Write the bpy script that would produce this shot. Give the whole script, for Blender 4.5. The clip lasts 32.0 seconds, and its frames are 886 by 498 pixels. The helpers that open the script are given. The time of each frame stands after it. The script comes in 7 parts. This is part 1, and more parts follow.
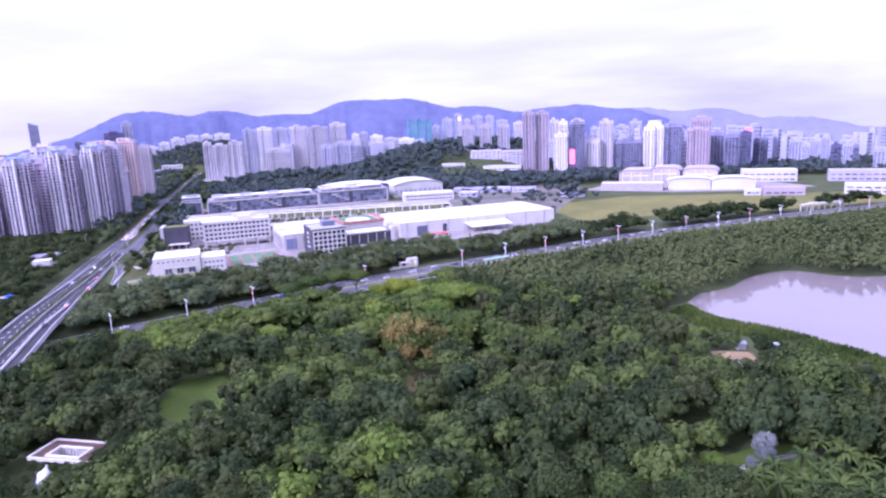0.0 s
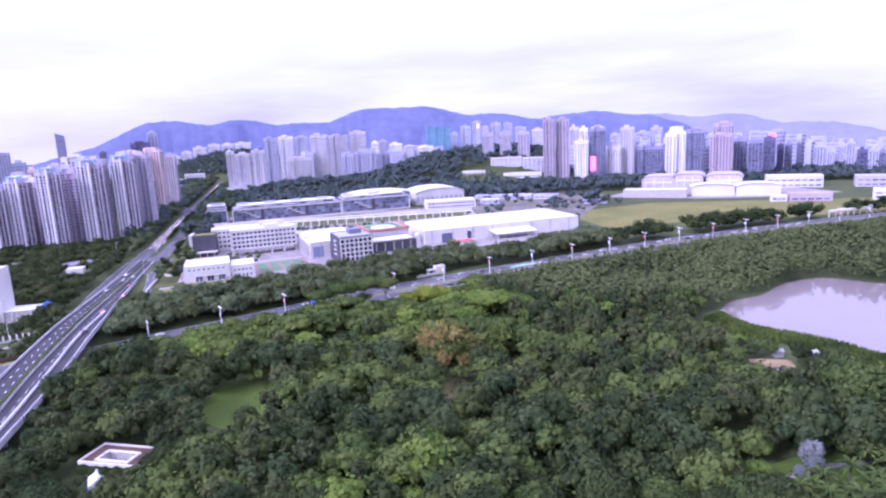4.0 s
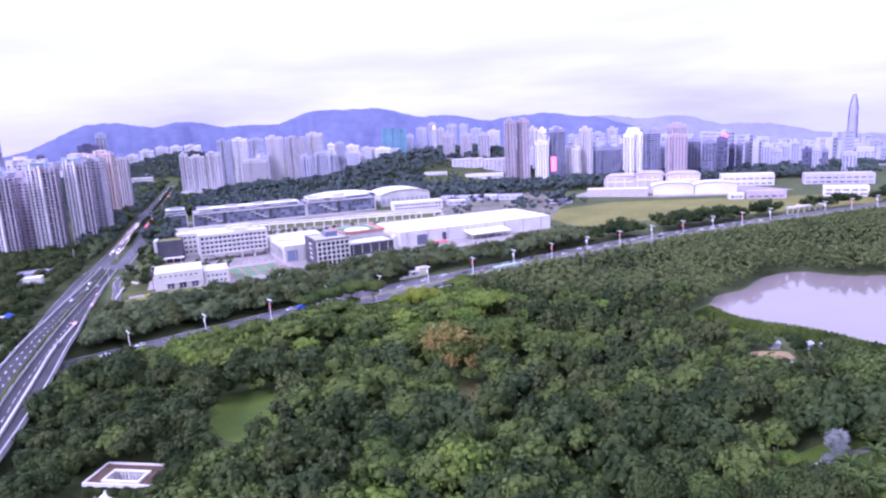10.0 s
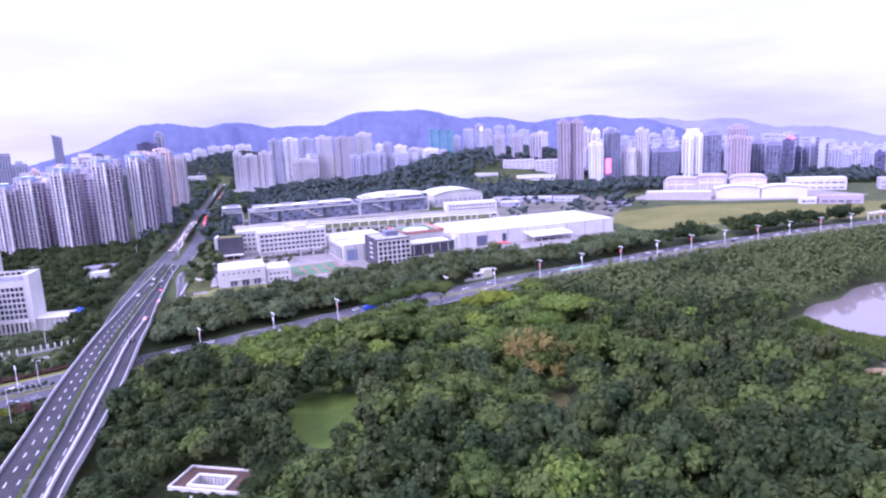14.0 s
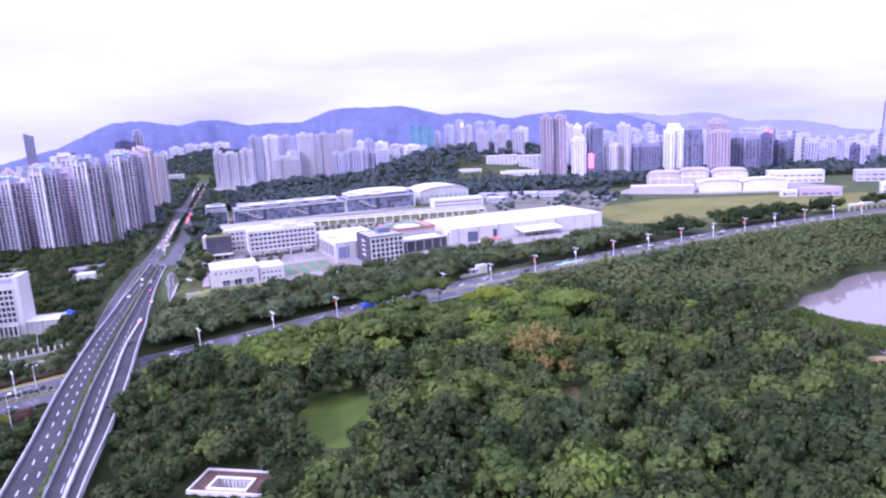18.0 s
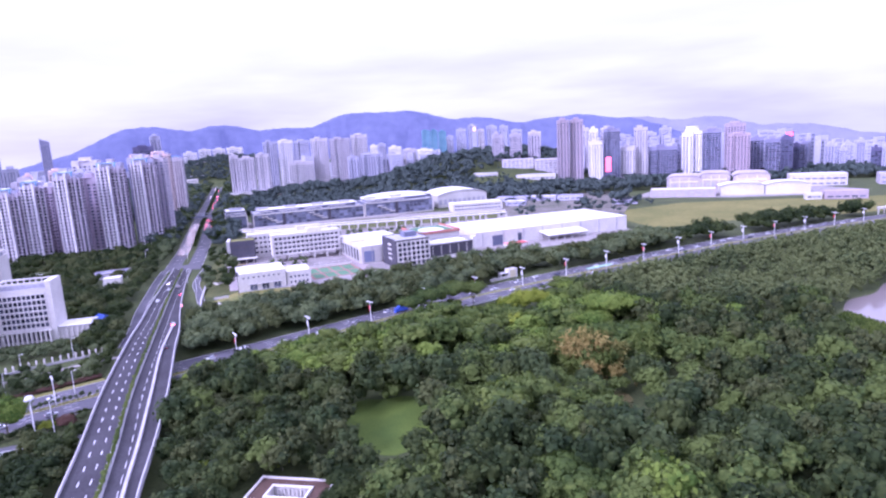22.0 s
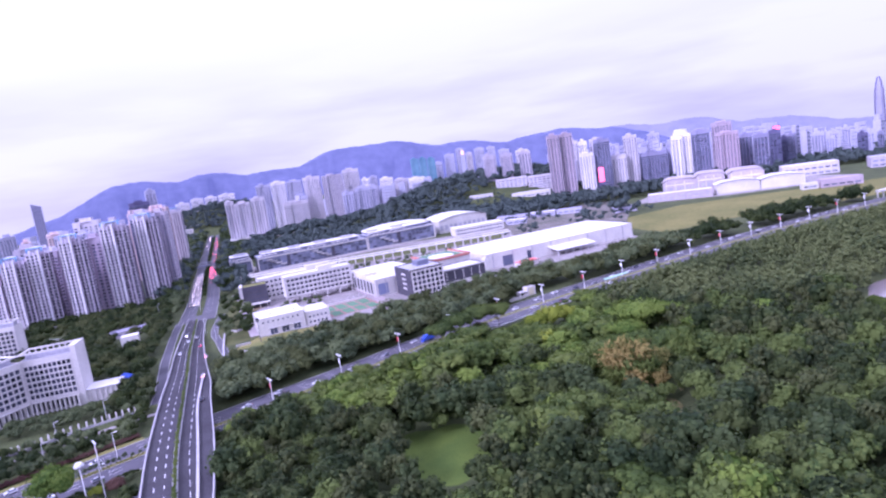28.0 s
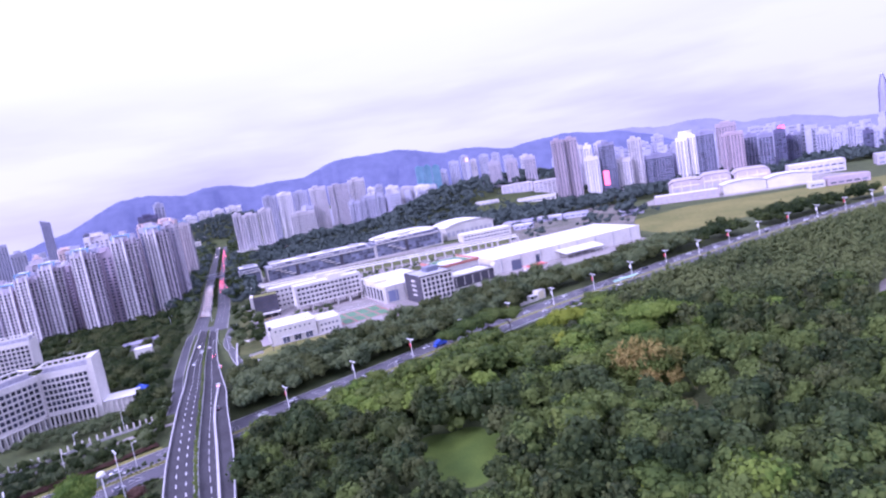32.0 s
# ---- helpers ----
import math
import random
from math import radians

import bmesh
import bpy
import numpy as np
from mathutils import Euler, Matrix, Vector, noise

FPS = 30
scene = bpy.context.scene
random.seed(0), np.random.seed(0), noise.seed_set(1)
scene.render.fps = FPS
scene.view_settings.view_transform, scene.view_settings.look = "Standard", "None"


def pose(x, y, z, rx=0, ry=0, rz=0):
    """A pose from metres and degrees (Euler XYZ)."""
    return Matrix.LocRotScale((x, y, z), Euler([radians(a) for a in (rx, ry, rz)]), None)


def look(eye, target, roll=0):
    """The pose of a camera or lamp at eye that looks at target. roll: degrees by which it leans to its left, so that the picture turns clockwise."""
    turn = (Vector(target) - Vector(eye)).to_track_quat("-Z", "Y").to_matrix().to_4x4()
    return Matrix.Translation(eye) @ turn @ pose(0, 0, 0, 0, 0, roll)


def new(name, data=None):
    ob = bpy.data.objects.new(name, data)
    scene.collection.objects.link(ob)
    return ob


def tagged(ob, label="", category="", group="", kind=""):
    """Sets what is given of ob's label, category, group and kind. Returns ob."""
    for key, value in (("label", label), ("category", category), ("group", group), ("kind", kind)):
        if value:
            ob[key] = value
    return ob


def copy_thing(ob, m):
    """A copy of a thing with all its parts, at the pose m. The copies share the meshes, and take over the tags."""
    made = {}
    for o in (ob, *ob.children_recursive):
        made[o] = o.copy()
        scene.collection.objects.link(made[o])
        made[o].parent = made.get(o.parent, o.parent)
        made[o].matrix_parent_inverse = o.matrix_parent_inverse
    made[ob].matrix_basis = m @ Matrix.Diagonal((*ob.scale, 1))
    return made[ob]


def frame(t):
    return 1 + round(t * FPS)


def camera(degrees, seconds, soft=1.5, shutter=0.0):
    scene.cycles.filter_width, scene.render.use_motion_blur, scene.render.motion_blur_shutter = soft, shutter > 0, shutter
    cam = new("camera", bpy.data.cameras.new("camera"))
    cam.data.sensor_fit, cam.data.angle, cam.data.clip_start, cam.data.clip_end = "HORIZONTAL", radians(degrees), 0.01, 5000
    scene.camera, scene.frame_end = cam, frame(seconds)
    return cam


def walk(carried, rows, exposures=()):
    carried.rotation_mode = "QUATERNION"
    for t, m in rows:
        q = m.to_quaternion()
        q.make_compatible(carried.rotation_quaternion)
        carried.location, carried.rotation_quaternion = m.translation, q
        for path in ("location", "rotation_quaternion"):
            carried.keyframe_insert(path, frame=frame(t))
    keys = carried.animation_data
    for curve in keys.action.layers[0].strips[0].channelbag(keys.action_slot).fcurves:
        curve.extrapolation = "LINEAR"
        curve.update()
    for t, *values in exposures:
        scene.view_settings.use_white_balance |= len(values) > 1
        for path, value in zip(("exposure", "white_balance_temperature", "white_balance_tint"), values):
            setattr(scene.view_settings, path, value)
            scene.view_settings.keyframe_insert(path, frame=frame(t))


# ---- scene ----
cam = camera(71.0, 32.0, soft=2.3)
PATH = [
    (0, pose(0.05, -0.09, 100.03, 78.532, 2.437, -0.164)),
    (0.5, pose(0.04, -1.75, 100.06, 79.708, 2.876, -1.086)),
    (1, pose(-0.45, -2.94, 100.09, 79.297, 2.947, -1.364)),
    (1.5, pose(-1.62, -3.33, 100.55, 78.841, 2.833, -0.368)),
    (2, pose(-2.75, -3.27, 101.22, 79.936, 2.401, 1.637)),
    (2.5, pose(-3.72, -3.24, 101.41, 79.363, 2.311, 3.018)),
    (3, pose(-4.71, -2.95, 101.23, 79.318, 2.490, 2.804)),
    (3.5, pose(-6.05, -2.44, 100.87, 79.149, 2.823, 1.244)),
    (5.5, pose(-14.62, 0.86, 101.26, 79.826, 2.431, 1.966)),
    (6, pose(-17.15, 2.40, 100.89, 78.863, 1.530, 2.438)),
    (6.5, pose(-19.72, 4.02, 100.41, 79.948, 2.581, 2.868)),
    (7, pose(-21.99, 5.13, 99.80, 79.791, 2.462, 2.690)),
    (7.5, pose(-23.92, 5.85, 99.29, 79.616, 2.271, 2.947)),
    (8, pose(-25.24, 5.90, 99.28, 79.674, 2.963, 2.885)),
    (8.5, pose(-25.63, 5.36, 99.96, 79.129, 2.909, 0.937)),
    (9, pose(-26.48, 3.79, 100.23, 79.806, 3.223, -1.887)),
    (9.5, pose(-28.39, 2.74, 100.67, 78.947, 3.152, -2.837)),
    (10, pose(-30.58, 2.59, 100.70, 79.201, 2.956, -3.405)),
    (10.5, pose(-32.40, 3.64, 100.73, 79.285, 2.698, -2.782)),
    (11, pose(-34.04, 5.20, 100.69, 79.264, 3.105, -1.465)),
    (11.5, pose(-35.88, 6.47, 100.09, 79.201, 2.954, -1.234)),
    (12, pose(-37.78, 7.64, 99.76, 79.160, 3.106, -1.810)),
    (12.5, pose(-40.45, 9.55, 99.30, 79.611, 3.267, -1.603)),
    (13, pose(-43.63, 12.21, 98.65, 79.322, 2.730, -0.310)),
    (13.5, pose(-46.38, 14.24, 98.40, 79.435, 2.635, 0.237)),
    (14, pose(-48.38, 15.33, 98.58, 79.573, 2.669, 0.328)),
    (14.5, pose(-49.69, 15.18, 98.08, 79.604, 2.868, -0.128)),
    (16.5, pose(-54.31, 14.11, 99.32, 79.355, 2.802, -1.527)),
    (17, pose(-55.44, 14.09, 99.57, 79.115, 3.236, -1.851)),
    (17.5, pose(-57.43, 14.56, 99.40, 79.297, 3.201, -2.214)),
    (18, pose(-59.89, 16.21, 99.06, 79.126, 3.034, -1.782)),
    (18.5, pose(-63.11, 17.88, 98.47, 79.168, 2.482, -0.755)),
    (19, pose(-66.03, 18.83, 98.25, 79.562, 2.744, -0.041)),
    (19.5, pose(-67.87, 19.48, 98.33, 79.822, 2.608, 0.453)),
    (20, pose(-68.82, 19.54, 98.62, 79.690, 2.898, -0.442)),
    (20.5, pose(-69.91, 19.32, 98.62, 80.086, 3.044, -0.997)),
    (21, pose(-71.24, 19.60, 98.41, 79.563, 2.853, -1.254)),
    (21.5, pose(-73.23, 20.43, 98.38, 79.572, 2.916, -0.906)),
    (22, pose(-74.68, 20.99, 98.30, 79.597, 3.235, -1.104)),
    (22.5, pose(-75.90, 21.41, 98.25, 79.026, 3.213, -1.548)),
    (23, pose(-77.66, 21.80, 98.31, 79.051, 3.020, -1.609)),
    (23.5, pose(-80.12, 21.92, 98.55, 80.122, 3.350, -1.210)),
    (24, pose(-82.75, 21.72, 98.79, 80.610, 3.528, -0.267)),
    (24.5, pose(-84.57, 20.98, 98.92, 79.934, 3.340, 0.162)),
    (25, pose(-85.38, 19.98, 99.29, 82.932, 7.583, 0.281)),
    (25.5, pose(-86.15, 19.48, 99.59, 83.008, 8.356, 0.200)),
    (27.5, pose(-88.41, 20.10, 100.41, 82.551, 8.999, -2.783)),
    (28, pose(-89.28, 20.34, 100.29, 81.778, 8.704, -2.594)),
    (28.5, pose(-90.47, 20.37, 100.18, 82.330, 8.902, -1.779)),
    (29, pose(-91.15, 20.25, 100.14, 82.551, 8.876, -1.966)),
    (29.5, pose(-91.50, 20.04, 99.97, 82.039, 9.533, -1.631)),
    (30, pose(-91.17, 19.61, 100.03, 82.489, 9.395, -2.072)),
    (30.5, pose(-90.62, 18.95, 100.15, 83.010, 9.839, -2.879)),
    (31, pose(-90.64, 18.36, 99.76, 83.233, 9.692, -3.223)),
    (31.5, pose(-91.32, 18.16, 99.79, 82.111, 10.030, -2.743)),
    (32, pose(-92.04, 17.97, 99.87, 82.527, 10.027, -2.239)),
]
walk(cam, PATH, [(0, 1.1, 5000, 50), (24.5, 1.1, 5000, 50), (25.5, 0.95, 5000, 52), (32, 0.95, 5000, 52)])

# ---- world and light: a bright overcast evening sky ----
world = bpy.data.worlds.new("world")
scene.world = world
world.use_nodes = True
wn, wl = world.node_tree.nodes, world.node_tree.links
wn.clear()
w_out = wn.new("ShaderNodeOutputWorld")
w_bg = wn.new("ShaderNodeBackground")
w_bg.inputs["Strength"].default_value = 1.0
sky = wn.new("ShaderNodeTexSky")
sky.sky_type, sky.sun_disc = "NISHITA", False
sky.sun_elevation, sky.sun_rotation = radians(30), radians(-70)
sky_dim = wn.new("ShaderNodeMix"); sky_dim.data_type = "RGBA"; sky_dim.blend_type = "MULTIPLY"
sky_dim.inputs[0].default_value = 1.0
sky_dim.inputs[7].default_value = (0.1, 0.1, 0.1, 1)
wl.new(sky.outputs[0], sky_dim.inputs[6])
w_co = wn.new("ShaderNodeTexCoord")
w_map = wn.new("ShaderNodeMapping")
w_map.inputs["Scale"].default_value = (1.5, 1.5, 9.0)
wl.new(w_co.outputs["Generated"], w_map.inputs[0])
w_noise = wn.new("ShaderNodeTexNoise")
w_noise.inputs["Scale"].default_value, w_noise.inputs["Detail"].default_value = 1.7, 7
w_noise.inputs["Roughness"].default_value = 0.5
wl.new(w_map.outputs[0], w_noise.inputs["Vector"])
w_ramp = wn.new("ShaderNodeValToRGB")
w_ramp.color_ramp.elements[0].position, w_ramp.color_ramp.elements[0].color = 0.40, (1.0, 1.0, 0.97, 1)
w_ramp.color_ramp.elements[1].position, w_ramp.color_ramp.elements[1].color = 0.68, (0.70, 0.67, 0.77, 1)
wl.new(w_noise.outputs["Fac"], w_ramp.inputs[0])
# an overcast sky is brightest overhead and dims evenly towards the horizon
w_sep = wn.new("ShaderNodeSeparateXYZ")
wl.new(w_co.outputs["Generated"], w_sep.inputs[0])
w_up = wn.new("ShaderNodeMapRange")
w_up.inputs[1].default_value, w_up.inputs[2].default_value = 0.0, 1.0
w_up.inputs[3].default_value, w_up.inputs[4].default_value = 0.46, 0.95
wl.new(w_sep.outputs[2], w_up.inputs[0])
w_mix = wn.new("ShaderNodeMix"); w_mix.data_type = "RGBA"; w_mix.blend_type = "MULTIPLY"
w_mix.inputs[0].default_value = 1.0
# its banks show low over the hills and melt together higher up
w_low = wn.new("ShaderNodeMapRange")
w_low.inputs[1].default_value, w_low.inputs[2].default_value = 0.06, 0.20
w_low.inputs[3].default_value, w_low.inputs[4].default_value = 1.0, 0.06
wl.new(w_sep.outputs[2], w_low.inputs[0])
w_bank = wn.new("ShaderNodeMix"); w_bank.data_type = "RGBA"
w_bank.inputs[6].default_value = (0.98, 0.99, 0.95, 1)
wl.new(w_low.outputs[0], w_bank.inputs[0])
wl.new(w_ramp.outputs[0], w_bank.inputs[7])
wl.new(w_bank.outputs[2], w_mix.inputs[6])
wl.new(w_up.outputs[0], w_mix.inputs[7])
w_all = wn.new("ShaderNodeMix"); w_all.data_type = "RGBA"
w_all.inputs[0].default_value = 0.94
wl.new(sky_dim.outputs[2], w_all.inputs[6])
wl.new(w_mix.outputs[2], w_all.inputs[7])
wl.new(w_all.outputs[2], w_bg.inputs[0])
wl.new(w_bg.outputs[0], w_out.inputs[0])

sun = new("sun", bpy.data.lights.new("sun", "SUN"))
sun.data.energy, sun.data.angle, sun.data.color = 1.9, radians(18), (1.0, 0.94, 0.86)
sun.matrix_world = look((0, 0, 900), (700, 500, 300))


# ---- materials ----
def material(name, rough=0.8, metal=0.0, spec=0.3):
    m = bpy.data.materials.new(name)
    m.use_nodes = True
    b = m.node_tree.nodes["Principled BSDF"]
    b.inputs["Roughness"].default_value = rough
    b.inputs["Metallic"].default_value = metal
    b.inputs["Specular IOR Level"].default_value = spec
    return m, m.node_tree.nodes, m.node_tree.links, b


def rgba(c):
    return (c[0], c[1], c[2], 1)


def surface(name, c1, c2, scale=0.2, fine=2.0, rough=0.8, metal=0.0, bump=0.0, spec=0.3, vary=0.0):
    """Two colours mottled at a coarse and a fine size; vary: lightness from object to object."""
    m, n, l, b = material(name, rough, metal, spec)
    geo = n.new("ShaderNodeNewGeometry")
    big, small = n.new("ShaderNodeTexNoise"), n.new("ShaderNodeTexNoise")
    for t, s in ((big, scale), (small, fine)):
        t.inputs["Scale"].default_value, t.inputs["Detail"].default_value = s, 4
        l.new(geo.outputs["Position"], t.inputs["Vector"])
    add = n.new("ShaderNodeMath"); add.operation = "ADD"
    l.new(big.outputs["Fac"], add.inputs[0]); l.new(small.outputs["Fac"], add.inputs[1])
    ramp = n.new("ShaderNodeMapRange")
    ramp.inputs[1].default_value, ramp.inputs[2].default_value = 0.72, 1.28
    l.new(add.outputs[0], ramp.inputs[0])
    mix = n.new("ShaderNodeMix"); mix.data_type = "RGBA"
    mix.inputs[6].default_value, mix.inputs[7].default_value = rgba(c1), rgba(c2)
    l.new(ramp.outputs[0], mix.inputs[0])
    last = mix.outputs[2]
    if vary:
        info = n.new("ShaderNodeObjectInfo")
        val = n.new("ShaderNodeMapRange")
        val.inputs[3].default_value, val.inputs[4].default_value = 1 - vary, 1 + vary
        l.new(info.outputs["Random"], val.inputs[0])
        hsv = n.new("ShaderNodeHueSaturation")
        l.new(val.outputs[0], hsv.inputs["Value"]); l.new(last, hsv.inputs["Color"])
        last = hsv.outputs[0]
    l.new(last, b.inputs["Base Color"])
    if bump:
        bp = n.new("ShaderNodeBump")
        bp.inputs["Strength"].default_value, bp.inputs["Distance"].default_value = bump, 0.1
        l.new(small.outputs["Fac"], bp.inputs["Height"]); l.new(bp.outputs[0], b.inputs["Normal"])
    return m


def foliage(name, dark, mid, light, macro=0.09):
    """Leaves: the tone drifts from crown to crown and from leaf to leaf."""
    m, n, l, b = material(name, 0.75, 0.0, 0.14)
    geo, info = n.new("ShaderNodeNewGeometry"), n.new("ShaderNodeObjectInfo")
    big = n.new("ShaderNodeTexNoise")
    big.inputs["Scale"].default_value, big.inputs["Detail"].default_value = macro, 3
    l.new(geo.outputs["Position"], big.inputs["Vector"])
    wide = n.new("ShaderNodeTexNoise")
    wide.inputs["Scale"].default_value, wide.inputs["Detail"].default_value = macro * 0.3, 2
    l.new(geo.outputs["Position"], wide.inputs["Vector"])
    tone = n.new("ShaderNodeMath"); tone.operation = "MULTIPLY_ADD"
    tone.inputs[1].default_value, tone.inputs[2].default_value = 1.1, -0.5
    l.new(big.outputs["Fac"], tone.inputs[0])
    tone2 = n.new("ShaderNodeMath"); tone2.operation = "MULTIPLY_ADD"
    tone2.inputs[1].default_value = 0.9
    l.new(wide.outputs["Fac"], tone2.inputs[0]); l.new(tone.outputs[0], tone2.inputs[2])
    a1 = n.new("ShaderNodeMath"); a1.operation = "MULTIPLY_ADD"
    a1.inputs[1].default_value = 0.36
    l.new(geo.outputs["Random Per Island"], a1.inputs[0]); l.new(tone2.outputs[0], a1.inputs[2])
    a2 = n.new("ShaderNodeMath"); a2.operation = "MULTIPLY_ADD"
    a2.inputs[1].default_value = 0.34
    l.new(info.outputs["Random"], a2.inputs[0]); l.new(a1.outputs[0], a2.inputs[2])
    # fine leaf texture, a hand to an arm wide
    fine = n.new("ShaderNodeTexNoise")
    fine.inputs["Scale"].default_value, fine.inputs["Detail"].default_value = 1.1, 4
    fine.inputs["Roughness"].default_value = 0.7
    l.new(geo.outputs["Position"], fine.inputs["Vector"])
    a3 = n.new("ShaderNodeMath"); a3.operation = "MULTIPLY_ADD"
    a3.inputs[1].default_value = 0.7
    l.new(fine.outputs["Fac"], a3.inputs[0]); l.new(a2.outputs[0], a3.inputs[2])
    a4 = n.new("ShaderNodeMath"); a4.operation = "SUBTRACT"
    a4.inputs[1].default_value = 0.35
    l.new(a3.outputs[0], a4.inputs[0])
    a2 = a4
    bp = n.new("ShaderNodeBump")
    bp.inputs["Strength"].default_value, bp.inputs["Distance"].default_value = 0.5, 0.4
    l.new(fine.outputs["Fac"], bp.inputs["Height"]); l.new(bp.outputs[0], b.inputs["Normal"])
    ramp = n.new("ShaderNodeValToRGB")
    e = ramp.color_ramp.elements
    e[0].position, e[0].color = 0.42, rgba(dark)
    e[1].position, e[1].color = 1.0, rgba(light)
    k = e.new(0.72); k.color = rgba(mid)
    l.new(a2.outputs[0], ramp.inputs[0])
    l.new(ramp.outputs[0], b.inputs["Base Color"])
    # thin leaves let some light through
    thin, both = n.new("ShaderNodeBsdfTranslucent"), n.new("ShaderNodeMixShader")
    both.inputs[0].default_value = 0.25
    l.new(ramp.outputs[0], thin.inputs["Color"])
    l.new(b.outputs[0], both.inputs[1]); l.new(thin.outputs[0], both.inputs[2])
    l.new(both.outputs[0], n["Material Output"].inputs["Surface"])
    return m


def glass_like(name, c, rough=0.15):
    m, n, l, b = material(name, rough, 0.0, 0.6)
    isle, info = n.new("ShaderNodeNewGeometry"), n.new("ShaderNodeObjectInfo")
    both = n.new("ShaderNodeMath"); both.operation = "ADD"
    l.new(isle.outputs["Random Per Island"], both.inputs[0]); l.new(info.outputs["Random"], both.inputs[1])
    rest = n.new("ShaderNodeMath"); rest.operation = "FRACT"
    l.new(both.outputs[0], rest.inputs[0])
    mix = n.new("ShaderNodeMix"); mix.data_type = "RGBA"
    mix.inputs[6].default_value, mix.inputs[7].default_value = rgba([v * 0.45 for v in c]), rgba([min(1, v * 1.7) for v in c])
    l.new(rest.outputs[0], mix.inputs[0])
    l.new(mix.outputs[2], b.inputs["Base Color"])
    return m


def glow(name, c, power):
    m, n, l, b = material(name, 0.5)
    b.inputs["Base Color"].default_value = rgba([v * 0.5 for v in c])
    b.inputs["Emission Color"].default_value = rgba(c)
    b.inputs["Emission Strength"].default_value = power
    return m


LEAF = foliage("leaf_green", (0.025, 0.048, 0.015), (0.053, 0.088, 0.023), (0.112, 0.152, 0.038))
LEAF_DEEP = foliage("leaf_deep", (0.019, 0.034, 0.012), (0.036, 0.056, 0.018), (0.069, 0.092, 0.027))
LEAF_FRESH = foliage("leaf_fresh", (0.040, 0.082, 0.015), (0.084, 0.146, 0.024), (0.164, 0.228, 0.040))
LEAF_BLUE = foliage("leaf_blue", (0.019, 0.037, 0.016), (0.036, 0.060, 0.022), (0.066, 0.093, 0.033))
LEAF_LIME = foliage("leaf_lime", (0.079, 0.121, 0.013), (0.152, 0.205, 0.023), (0.240, 0.285, 0.034))
LEAF_OLIVE = foliage("leaf_olive", (0.039, 0.065, 0.016), (0.073, 0.111, 0.024), (0.133, 0.173, 0.039))
LEAF_DUSK = foliage("leaf_dusk", (0.020, 0.034, 0.015), (0.039, 0.058, 0.022), (0.086, 0.103, 0.036))
LEAF_TAN = foliage("leaf_tan", (0.085, 0.100, 0.024), (0.185, 0.175, 0.047), (0.320, 0.250, 0.080))
LEAF_GREY = foliage("leaf_grey", (0.095, 0.110, 0.113), (0.175, 0.197, 0.193), (0.270, 0.285, 0.278))
# mangrove green, lightened partly to stand for haze over the lake
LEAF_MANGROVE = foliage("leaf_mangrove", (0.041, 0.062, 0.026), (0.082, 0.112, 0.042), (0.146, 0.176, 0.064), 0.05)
# distant woods: pale blue-grey mixed into the leaf colour in place of haze
LEAF_HAZED = foliage("leaf_hazed", (0.059, 0.080, 0.078), (0.074, 0.100, 0.095), (0.094, 0.123, 0.115), 0.03)
# roadside green, made lighter and bluer in place of haze
LEAF_ROAD = foliage("leaf_road", (0.043, 0.066, 0.034), (0.078, 0.108, 0.052), (0.137, 0.170, 0.076))
LEAF_RED = foliage("leaf_red", (0.045, 0.022, 0.022), (0.085, 0.040, 0.038), (0.140, 0.080, 0.062))
BARK = surface("bark", (0.09, 0.075, 0.06), (0.2, 0.17, 0.14), 1.0, 8.0, 0.9)
SOIL = surface("undergrowth", (0.038, 0.052, 0.018), (0.085, 0.103, 0.036), 0.05, 0.8, 0.95)
LAWN = surface("lawn", (0.058, 0.100, 0.014), (0.100, 0.146, 0.021), 0.08, 1.5, 0.9, vary=0.05)
MEADOW = surface("meadow", (0.112, 0.120, 0.030), (0.205, 0.188, 0.055), 0.02, 0.25, 0.95)
ROUGH_GRASS = surface("rough_grass", (0.13, 0.15, 0.04), (0.25, 0.22, 0.08), 0.08, 1.0, 0.95)
EARTH = surface("bare_earth", (0.22, 0.16, 0.10), (0.34, 0.26, 0.16), 0.1, 1.2, 0.95)
VERGE = surface("verge_grass", (0.05, 0.068, 0.018), (0.13, 0.13, 0.045), 0.08, 1.0, 0.95)
DEPOT = surface("depot_ground", (0.07, 0.08, 0.05), (0.24, 0.21, 0.20), 0.03, 0.3, 0.95)
DRY_EARTH = surface("dry_earth", (0.07, 0.085, 0.025), (0.20, 0.16, 0.065), 0.16, 0.7, 0.95)
ASPHALT = surface("asphalt", (0.078, 0.073, 0.092), (0.124, 0.118, 0.143), 0.06, 1.5, 0.75, bump=0.1)
ASPHALT_DECK = surface("deck_asphalt", (0.046, 0.043, 0.052), (0.078, 0.074, 0.087), 0.07, 1.2, 0.9, bump=0.1, spec=0.12)
CONCRETE = surface("concrete", (0.36, 0.35, 0.38), (0.52, 0.50, 0.54), 0.15, 2.0, 0.85, bump=0.1)
PAVING = surface("paving", (0.21, 0.19, 0.19), (0.35, 0.32, 0.32), 0.12, 1.4, 0.85)
PAINT_LINE = surface("road_paint", (0.62, 0.62, 0.66), (0.8, 0.8, 0.84), 0.5, 3.0, 0.6)
WHITE = surface("white_render", (0.53, 0.505, 0.50), (0.70, 0.67, 0.65), 0.06, 0.9, 0.75, vary=0.06)
ROOF_WHITE = surface("white_roof_sheet", (0.58, 0.56, 0.59), (0.74, 0.72, 0.75), 0.03, 0.4, 0.6)
